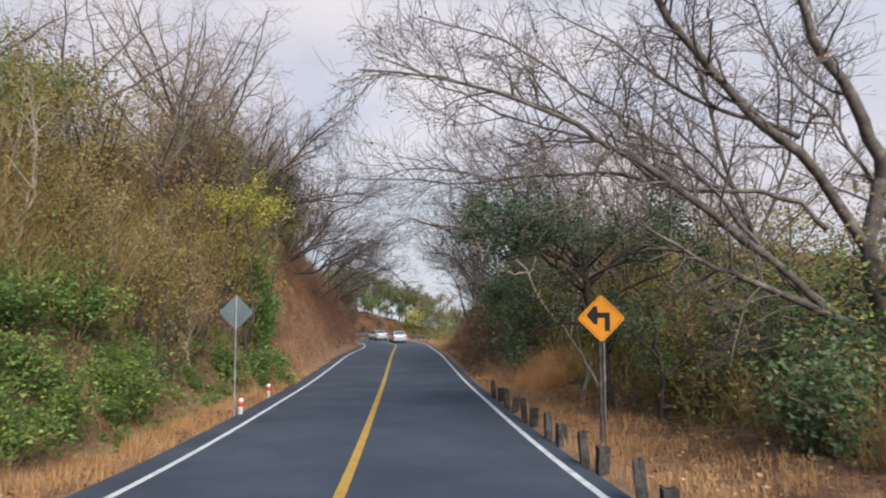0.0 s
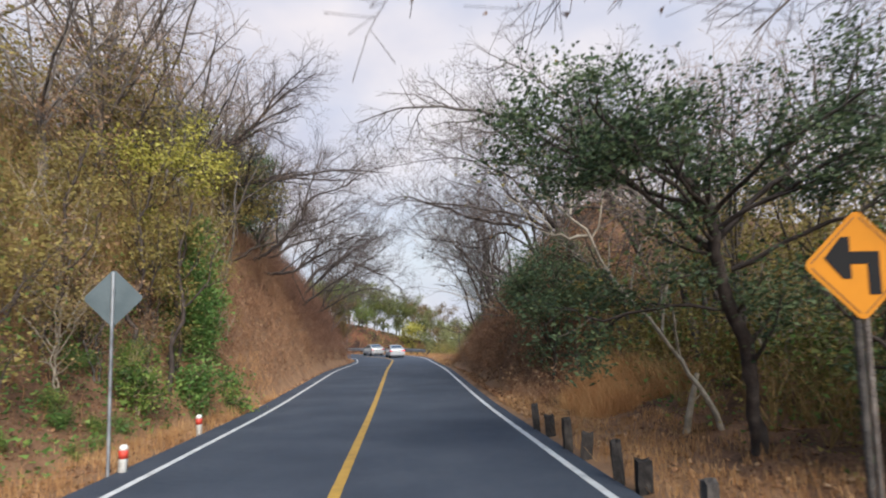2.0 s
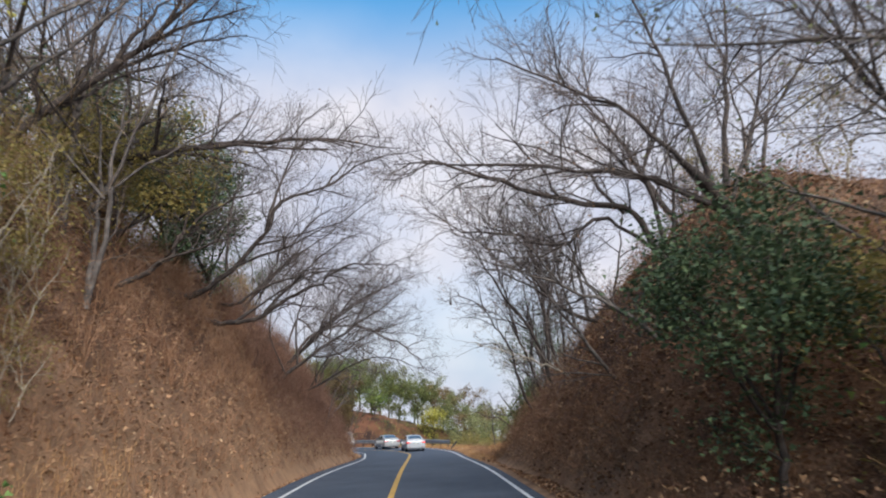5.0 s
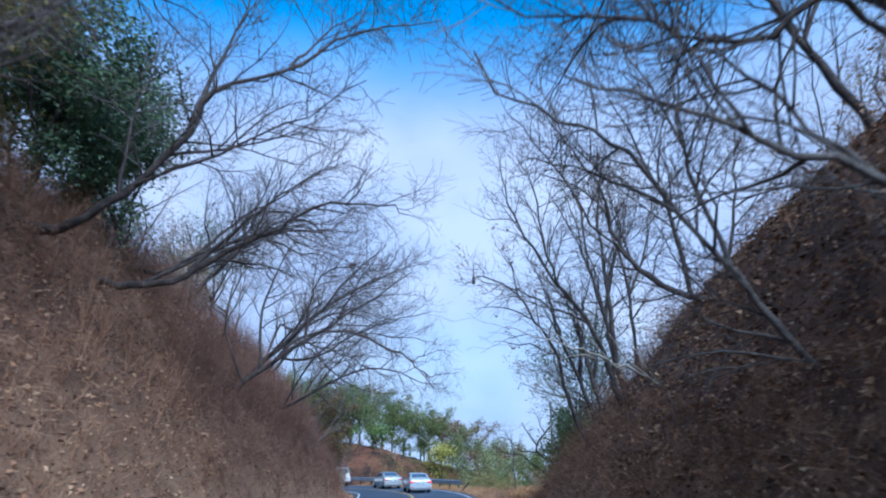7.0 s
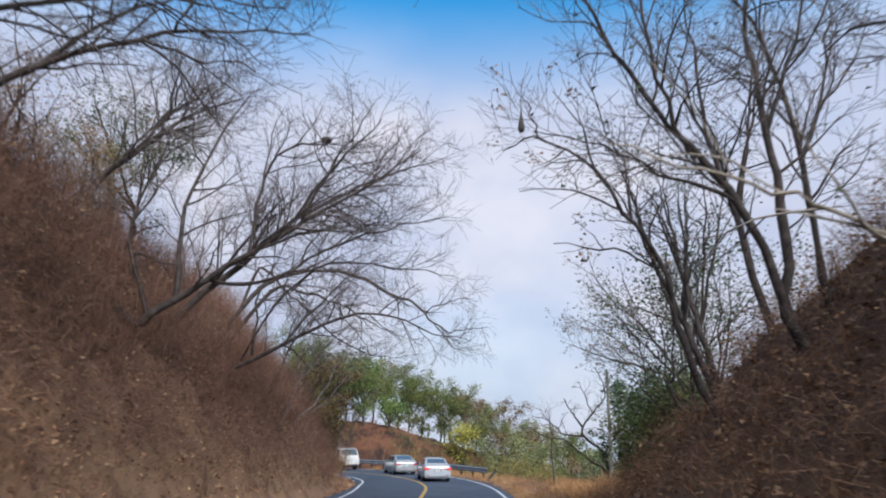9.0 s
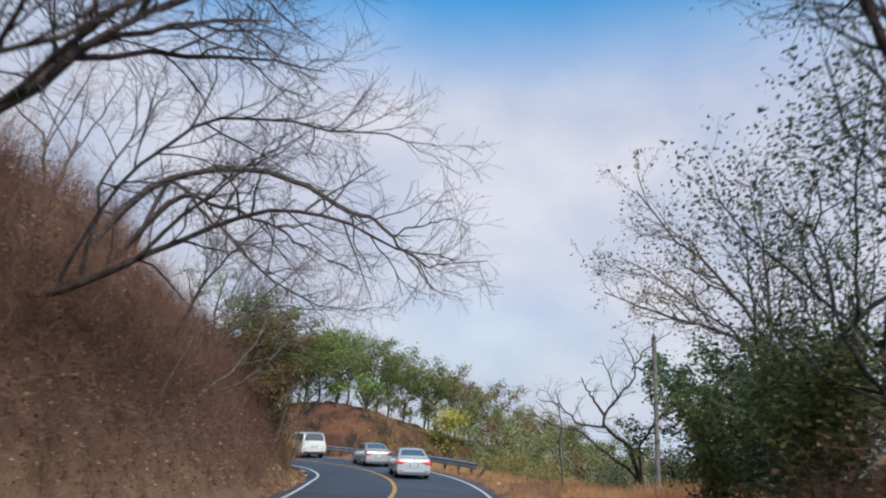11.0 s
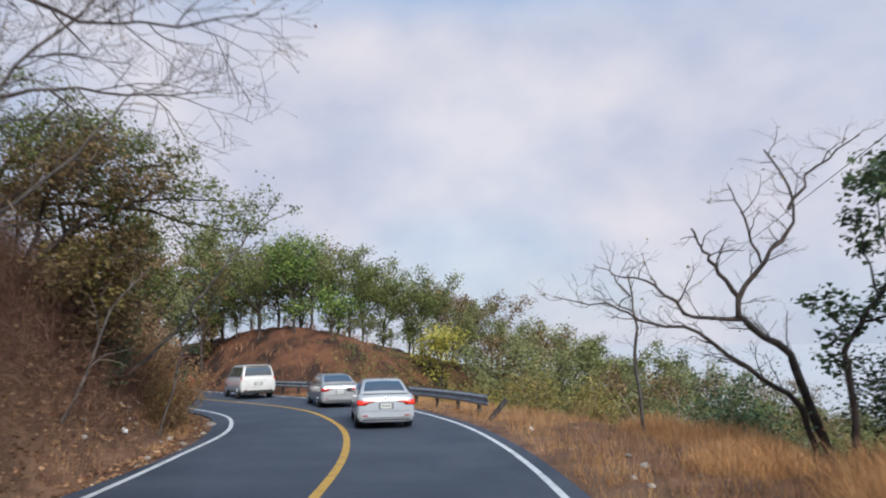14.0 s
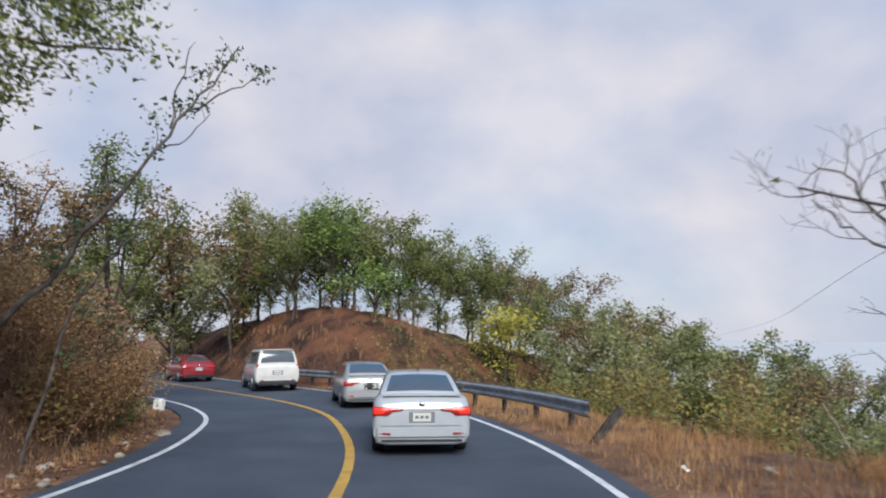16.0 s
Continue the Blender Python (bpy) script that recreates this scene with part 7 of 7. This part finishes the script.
nest = new("twig_nest", lathe_mesh("twig_nest", [(0.08, -0.12), (0.2, -0.04), (0.22, 0.05), (0.13, 0.11)], M_NEST, 12))
nest.matrix_basis = scaled(-3.0, 56.3, 6.66, 0, 0.62)
tagged(nest, "round twig nest in a bare crown", "nest")

# ---- guard rail ----
rail = new("guard_rail")
rail_s = np.arange(86.8, 113.0, 0.4)
prof = [(0.0, 0.83), (0.0, 0.8), (-0.075, 0.765), (-0.075, 0.715), (0.0, 0.665), (0.0, 0.615), (-0.075, 0.565), (-0.075, 0.515), (0.0, 0.48), (0.0, 0.45)]
ox, oy, oz, _ = on_road(rail_s[0], 4.9)
oz = float(land(ox, oy))
rail.location = (ox, oy, oz)
tagged(rail, "weathered galvanised guard rail on short posts", "guard rail")
rows_v = []
for sgn in (0, 1):
    for o, h in (prof if sgn == 0 else prof[::-1]):
        px, py, _, _ = on_road(rail_s, 4.9 + o + 0.006 * sgn)
        qx, qy, _, _ = on_road(rail_s, 4.9)
        rows_v.append(np.stack([px - ox, py - oy, road_z(rail_s) - 0.03 + h - oz], 1))
rv = np.stack(rows_v, 1)
n, m_ = rv.shape[:2]
i, j = np.meshgrid(np.arange(n - 1), np.arange(m_), indexing="ij")
rf = np.stack([i * m_ + j, i * m_ + (j + 1) % m_, (i + 1) * m_ + (j + 1) % m_, (i + 1) * m_ + j], -1).reshape(-1, 4)
part("beam", mesh_of("beam", rv.reshape(-1, 3), rf, M_STEEL), rail, "grey corrugated steel beam")
post_me = box_mesh("post", (0.11, 0.14, 1.0), M_WOOD_DARK, (0, 0, 0.25), 0.008)
for s in np.arange(88.0, 112.8, 1.9):
    px, py, _, th = on_road(s, 5.03)
    p = part("post", post_me, rail, "", (px - ox, py - oy, float(road_z(s)) - 0.03 - oz))
    p.rotation_euler = (0, 0, th)
end_post = part("end_post", box_mesh("end_post", (0.15, 0.15, 1.1), M_WOOD_DARK, (0, 0, 0.35), 0.01), rail, "leaning loose end post", (2.75 - ox, 87.2 - oy, float(land(2.75, 87.2)) - oz))
end_post.rotation_euler = (0, radians(42), 0.2)

# ---- stones and litter on the inside of the bend ----
rg = np.random.RandomState(77)
stone_me = []
for k in range(4):
    bm = bmesh.new()
    bmesh.ops.create_icosphere(bm, subdivisions=2, radius=0.5)
    for v in bm.verts:
        v.co *= 1 + 0.28 * noise.noise(v.co * 2.2 + Vector((k * 7, 0, 0)))
        v.co.z *= 0.65
    stone_me.append(bm_mesh("stone", bm, M_STONE, True))
for k in range(44):
    s = rg.uniform(77, 97) if k < 34 else rg.uniform(74, 90)
    d = -rg.uniform(4.2, 6.0) if k < 34 else rg.uniform(4.5, 6.4)
    x, y, _, _ = on_road(s, d)
    size = rg.uniform(0.06, 0.2) if k else 0.42
    if k == 0:
        x, y = -6.75, 88.1
    st = new("stone", stone_me[k % 4])
    st.matrix_basis = scaled(x, y, float(land(x, y)) + size * 0.1, rg.uniform(0, 360), size)
    tagged(st, "pale loose stone on the verge", "stone", "stones on the verge")
for k, (s, d) in enumerate([(86.4, -6.9), (80.8, -5.2), (83.4, 5.0)]):
    x, y, _, _ = on_road(s, d)
    bm = bmesh.new()
    bmesh.ops.create_grid(bm, x_segments=4, y_segments=4, size=0.06)
    for v in bm.verts:
        v.co.z = 0.05 * noise.noise(v.co * 13 + Vector((k, 0, 0))) + 0.04
    ext = bmesh.ops.extrude_face_region(bm, geom=bm.faces[:])
    bmesh.ops.translate(bm, vec=(0, 0, 0.006), verts=[g for g in ext["geom"] if isinstance(g, bmesh.types.BMVert)])
    lit = new("paper_scrap", bm_mesh("paper_scrap", bm, M_BOLLARD))
    lit.matrix_basis = pose(x, y, float(land(x, y)) + 0.03, 40, 10, 30 * k)
    tagged(lit, "crumpled white paper scrap on the ground", "litter")


# ---- vehicles ----
def loft(name, rows, mat):
    """A closed skin over rows of places."""
    v = np.array(rows, float)
    n, m_ = v.shape[:2]
    i, j = np.meshgrid(np.arange(n - 1), np.arange(m_), indexing="ij")
    f = np.stack([i * m_ + j, i * m_ + (j + 1) % m_, (i + 1) * m_ + (j + 1) % m_, (i + 1) * m_ + j], -1).reshape(-1, 4)
    v = v.reshape(-1, 3)
    c0, c1 = v[:m_].mean(0), v[-m_:].mean(0)
    k = np.arange(m_)
    a, b = len(v), len(v) + 1
    cap0 = np.stack([k, np.full(m_, a), np.full(m_, a), (k + 1) % m_], 1)
    bm = bmesh.new()
    vs = [bm.verts.new(p) for p in [*v, c0, c1]]
    for q in f:
        bm.faces.new([vs[t] for t in q])
    for t in range(m_):
        bm.faces.new([vs[(t + 1) % m_], vs[t], vs[a]])
        bm.faces.new([vs[len(v) - m_ + t], vs[len(v) - m_ + (t + 1) % m_], vs[b]])
    bmesh.ops.recalc_face_normals(bm, faces=bm.faces[:])
    return bm_mesh(name, bm, mat, True)


def wheel_parts(root, x, y, r, w):
    sg = 1 if x > 0 else -1
    tyre = part("tyre", lathe_mesh("tyre", [(r * 0.72, -w / 2), (r * 0.94, -w / 2), (r, -w / 2 + 0.03), (r, w / 2 - 0.03), (r * 0.94, w / 2), (r * 0.72, w / 2)], M_TYRE, 28, "x"), root, "", (x, y, r))
    part("rim", lathe_mesh("rim", [(r * 0.3, sg * (w / 2 - 0.03)), (r * 0.62, sg * (w / 2 - 0.015)), (r * 0.7, sg * (w / 2 + 0.002))][:: sg], M_RIM, 20, "x"), tyre)


def lamp_mesh(name, sg, hw, back, z, shape, out, mat):
    """A lamp wrapped round the corner of the tail. shape: share of the half width, height of the upper and of the lower edge."""
    w, hi, lo = (np.interp(np.linspace(shape[0][0], shape[-1][0], 13), [q[0] for q in shape], [q[k] for q in shape]) for k in range(3))
    rows = []
    for a, b, c in zip(w, hi, lo):
        y = back - 0.03 + out + 0.5 * max(0.0, a - 0.72) ** 1.6
        rows.append([(sg * a * hw, y + 0.012, z + b), (sg * a * hw, y, z + b - 0.012), (sg * a * hw, y, z + c + 0.012), (sg * a * hw, y + 0.012, z + c), (sg * a * hw * 0.98, y + 0.12, z + c), (sg * a * hw * 0.98, y + 0.12, z + b)])
    return loft(name, rows, mat)


def vehicle(name, label, paint, kind, brake):
    """A car with its back at -y. kind: sedan, coupe (raised, sloping back) or wagon (tall and boxy)."""
    root = new(name)
    tagged(root, label, "car")
    L, W, H = {"sedan": (4.7, 1.8, 1.46), "coupe": (4.7, 1.9, 1.53), "wagon": (4.9, 2.02, 1.88)}[kind]
    belt = {"sedan": 1.0, "coupe": 1.08, "wagon": 1.2}[kind]
    deck = {"sedan": 1.05, "coupe": 1.1, "wagon": 1.2}[kind]
    gb = {"sedan": 0.19, "coupe": 0.24, "wagon": 0.3}[kind]
    hl, hw = L / 2, W / 2
    st = [(-hl, 0.86, gb + 0.06, deck - 0.3), (-hl + 0.02, 0.92, gb + 0.03, deck - 0.16), (-hl + 0.08, 0.965, gb + 0.01, deck - 0.05), (-hl + 0.22, 0.985, gb + 0.04, deck), (-hl + 0.6, 1.0, gb, deck + 0.01), (-hl + 1.1, 1.0, gb - 0.01, (deck + belt) / 2 + 0.01), (-0.3, 1.0, gb - 0.01, belt), (0.6, 1.0, gb - 0.01, belt - 0.02), (1.1, 0.99, gb, belt - 0.03), (hl - 0.8, 0.97, gb, belt - 0.1), (hl - 0.35, 0.93, gb + 0.02, belt - 0.2), (hl - 0.08, 0.82, gb + 0.07, belt - 0.32), (hl, 0.7, gb + 0.16, belt - 0.42)]
    if kind == "wagon":
        st[0] = (-hl, 0.9, gb + 0.2, deck - 0.12)
        st[1] = (-hl + 0.015, 0.94, gb + 0.1, deck - 0.03)
        st[2] = (-hl + 0.06, 0.97, gb + 0.05, deck)
    rows = []
    for y, w, zb, zt in st:
        w, h = w * hw, zt - zb
        half = [(w * 0.72, zb), (w * 0.93, zb + 0.05 * h), (w * 0.985, zb + 0.22 * h), (w, zb + 0.45 * h), (w * 0.985, zb + 0.68 * h), (w * 0.965, zb + 0.84 * h), (w * 0.92, zb + 0.95 * h), (w * 0.82, zt), (w * 0.4, zt + 0.012)]
        ring = [(a, y, b) for a, b in half] + [(0, y, zt + 0.016)] + [(-a, y, b) for a, b in half[::-1]] + [(0, y, zb)]
        rows.append(ring)
    part("body", loft("body", rows, paint), root)
    # cabin
    roofline = {
        "sedan": [(-hl + 0.5, 1.06), (-hl + 0.85, 1.22), (-hl + 1.2, 1.37), (-hl + 1.5, 1.43), (-0.2, H), (0.2, H - 0.01), (0.5, 1.39), (0.85, 1.22), (1.15, 1.06), (1.35, 0.97)],
        "coupe": [(-hl + 0.2, 1.1), (-hl + 0.6, 1.25), (-hl + 1.1, 1.4), (-hl + 1.6, 1.49), (-0.2, H), (0.2, H - 0.02), (0.5, 1.47), (0.85, 1.32), (1.15, 1.18), (1.35, 1.06)],
        "wagon": [(-hl + 0.06, 1.2), (-hl + 0.1, 1.45), (-hl + 0.16, 1.68), (-hl + 0.25, 1.83), (-hl + 0.5, 1.88), (-0.4, H), (0.5, H - 0.03), (0.85, 1.74), (1.2, 1.42), (1.5, 1.18)],
    }[kind]
    ys = np.array([p[0] for p in roofline])
    zs = np.array([p[1] for p in roofline])
    tumble = {"sedan": 0.2, "coupe": 0.27, "wagon": 0.16}[kind]

    def cabin_w(z):
        return hw * (0.9 - tumble * max(0.0, z - belt) / (H - belt))

    rows = []
    for y, z in roofline:
        b = belt - 0.06
        wb, wt = cabin_w(belt), cabin_w(z)
        half = [(wb, b), ((wb * 0.55 + wt * 0.45), b + (z - b) * 0.5), (wt, max(b + 0.01, z - 0.06)), (wt * 0.93, z - 0.015), (wt * 0.75, z), (wt * 0.35, z + 0.008)]
        ring = [(a, y, c) for a, c in half] + [(0, y, z + 0.01)] + [(-a, y, c) for a, c in half[::-1]] + [(0, y, b)]
        rows.append(ring)
    part("cabin", loft("cabin", rows, paint), root)

    def pane(nm, y0, y1, w0, w1, lift, lab):
        g = []
        for u in np.linspace(0, 1, 7):
            y = y0 + (y1 - y0) * u
            z = float(np.interp(y, ys, zs))
            for q in np.linspace(-1, 1, 9):
                x = q * (w0 + (w1 - w0) * u)
                g.append((x, y + lift[0], z + 0.012 + lift[1] - 0.02 * q * q))
        f = [(a * 9 + b, a * 9 + b + 1, a * 9 + b + 10, a * 9 + b + 9) for a in range(6) for b in range(8)]
        part(nm, mesh_of(nm, g, f, M_GLASS, True), root, lab)

    if kind == "wagon":
        pane("rear_window", -hl + 0.075, -hl + 0.2, hw * 0.76, hw * 0.66, (-0.025, 0.0), "dark tinted rear window")
    elif kind == "coupe":
        pane("rear_window", -hl + 0.34, -hl + 1.2, hw * 0.66, hw * 0.54, (-0.008, 0.006), "dark tinted rear window")
    else:
        pane("rear_window", -hl + 0.6, -hl + 1.24, hw * 0.71, hw * 0.6, (-0.006, 0.008), "dark tinted rear window")
    pane("windscreen", 0.5, 1.26, hw * 0.6, hw * 0.76, (0.008, 0.008), "")
    for sg in (-1, 1):
        for y0, y1 in (((-1.25, -0.35), (-0.28, 0.75)) if kind != "wagon" else ((-2.1, -1.35), (-1.28, -0.3), (-0.22, 0.95))):
            g = []
            for u in (0, 0.5, 1):
                y = y0 + (y1 - y0) * u
                zt = min(float(np.interp(y, ys, zs)) - 0.09, H - 0.12)
                zb = belt + 0.03
                for q in (0, 0.5, 1):
                    z = zb + (zt - zb) * q
                    wb, wt = cabin_w(belt), cabin_w(float(np.interp(y, ys, zs)))
                    bb, tt = belt - 0.06, float(np.interp(y, ys, zs)) - 0.06
                    fr = (z - bb) / (tt - bb)
                    x = wb + (wt - wb) * fr
                    g.append((sg * (x + 0.03), y, z))
            f = [(a * 3 + b, a * 3 + b + 1, a * 3 + b + 4, a * 3 + b + 3) for a in range(2) for b in range(2)]
            part("side_window", mesh_of("side_window", g, f, M_GLASS, True), root)
        mirror = part("mirror", box_mesh("mirror", (0.21, 0.13, 0.14), M_BLACK, (sg * (hw + 0.1), 0.62, belt + 0.07), 0.045), root, "black door mirror")
        part("arm", box_mesh("arm", (0.14, 0.06, 0.035), M_BLACK, (sg * (hw - 0.02), 0.64, belt + 0.01), 0.01), mirror)
        for y in (-hl + 0.98, hl - 0.95):
            r = 0.33 if kind == "sedan" else 0.37 if kind == "coupe" else 0.4
            wheel_parts(root, sg * (hw - 0.12), y, r, 0.22)
        # lamps
        if kind == "wagon":
            part("tail_lamp", box_mesh("tail_lamp", (0.15, 0.1, 0.42), M_TAIL, (sg * hw * 0.87, -hl + 0.07, 1.0), 0.03), root, "tall dark red tail lamp")
        else:
            zl = deck - 0.25
            lamp = part("tail_lamp", lamp_mesh("tail_lamp", sg, hw, -hl, zl, [(0.38, 0.035, 0.005), (0.58, 0.05, -0.02), (0.66, 0.055, -0.085), (0.97, 0.075, -0.09)], 0.0, M_TAIL), root, "swept dark red tail lamp")
            part("light_strip", lamp_mesh("light_strip", sg, hw, -hl, zl, [(0.6, 0.03, 0.0), (0.72, 0.036, -0.01), (0.76, 0.036, -0.055), (0.95, 0.05, -0.06)], -0.01, M_BRAKE if brake else M_TAIL), lamp, "glowing orange-red strip" if brake else "")
        part("reflector", box_mesh("reflector", (0.24, 0.03, 0.035), M_TAIL, (sg * hw * 0.74, -hl - 0.04 if kind == "sedan" else -hl + 0.01, gb + 0.22), 0.01, (0, 0, sg * 10)), root, "small red reflector")
    # back details
    if kind == "sedan":
        part("bumper", box_mesh("bumper", (W * 0.94, 0.2, 0.3), paint, (0, -hl + 0.06, 0.44), 0.07), root)
        part("bumper_lip", box_mesh("bumper_lip", (W * 0.8, 0.06, 0.03), M_BLACK, (0, -hl - 0.01, gb + 0.1), 0.01), root, "thin dark bumper slot")
    else:
        part("bumper_lip", box_mesh("bumper_lip", (W * 0.86, 0.12, 0.24), M_BLACK, (0, -hl + 0.045, gb + 0.12), 0.05), root, "black lower bumper")
    part("bumper_trim", box_mesh("bumper_trim", (W * 0.74, 0.03, 0.014), M_CHROME, (0, -hl + 0.002, gb + 0.15), 0.005), root, "bright trim strip")
    part("boot_shelf", box_mesh("boot_shelf", (W * 0.8, 0.05, 0.035), paint, (0, -hl + 0.0, gb + 0.36), 0.016), root)
    # Grey panel in place of a hollow: the recess's shade is its colour.
    part("plate_recess", box_mesh("plate_recess", (0.46, 0.012, 0.19), M_PLATE_SHADE, (0, -hl - 0.004, deck - 0.36), 0.004), root, "grey panel for the shade round the number plate")
    # Black strip draws the shade under the boot lid's fold.
    part("boot_crease", box_mesh("boot_crease", (W * 0.5, 0.03, 0.022), M_BLACK, (0, -hl + 0.02, deck - 0.24), 0.005), root, "black strip for the shaded crease of the boot lid")
    plate = part("number_plate", box_mesh("number_plate", (0.32, 0.015, 0.15), M_PLATE, (0, -hl - 0.012, deck - 0.36), 0.005), root, "pale number plate with grey bars")
    for q in range(3):
        part("bar", box_mesh("bar", (0.06, 0.004, 0.05), M_STEEL_DULL, (-0.09 + 0.09 * q, -hl - 0.022, deck - 0.36), 0), plate)
    part("emblem", lathe_mesh("emblem", [(0.035, 0.0), (0.05, 0.008), (0.05, 0.015)], M_CHROME, 16, "z"), root, "round chrome emblem", (0, -hl + 0.03, deck - 0.15)).rotation_euler = (radians(90), 0, 0)
    if kind == "sedan":
        part("boot_spoiler", box_mesh("boot_spoiler", (W * 0.78, 0.1, 0.02), paint, (0, -hl + 0.13, deck + 0.005), 0.008, (-8, 0, 0)), root)
        part("aerial", box_mesh("aerial", (0.04, 0.16, 0.05), M_BLACK, (0, -0.75, H + 0.025), 0.012), root, "black roof fin")
    if kind == "wagon":
        for sg in (-1, 1):
            part("roof_rail", tubes_mesh("roof_rail", [(smooth_line([(sg * 0.66, -2.0, H - 0.02), (sg * 0.66, -1.7, H + 0.05), (sg * 0.66, 0.2, H + 0.05), (sg * 0.66, 0.5, H - 0.03)], 12), np.full(12, 0.018), 6)], M_CHROME), root)
        part("roof_spoiler", box_mesh("roof_spoiler", (W * 0.66, 0.22, 0.035), paint, (0, -hl + 0.2, H - 0.03), 0.012), root)
    part("underside", box_mesh("underside", (W * 0.8, L * 0.86, 0.18), M_BLACK, (0, 0, gb + 0.1), 0.04), root, "dark underbody")
    return root


for nm, lab, paint, kind, brake, s, d in (
    ("white_sedan", "white saloon car with lit brake lamps", M_CAR_WHITE, "sedan", True, 87.3, 1.2),
    ("silver_sedan", "silver saloon car following the bend", M_CAR_SILVER, "sedan", False, 96.6, 2.15),
    ("white_wagon", "tall white off-road wagon in the bend", M_CAR_PEARL, "wagon", False, 106.4, 2.4),
    ("red_coupe", "red raised coupe in the bend", M_CAR_RED, "coupe", False, 117.0, 1.7),
    ("white_sedan", "white saloon car far ahead", M_CAR_WHITE, "sedan", False, 140.0, 1.7),
):
    car = vehicle(nm, lab, paint, kind, brake)
    x, y, z, th = on_road(s, d)
    slope = math.atan2(float(road_z(s + 1) - road_z(s - 1)), 2)
    th = th - radians({"white_sedan": 6, "silver_sedan": 13, "white_wagon": 13, "red_coupe": 2}[nm])
    car.matrix_basis = Matrix.Translation((x, y, float(z) + 0.004)) @ Matrix.Rotation(th, 4, "Z") @ Matrix.Rotation(slope, 4, "X")
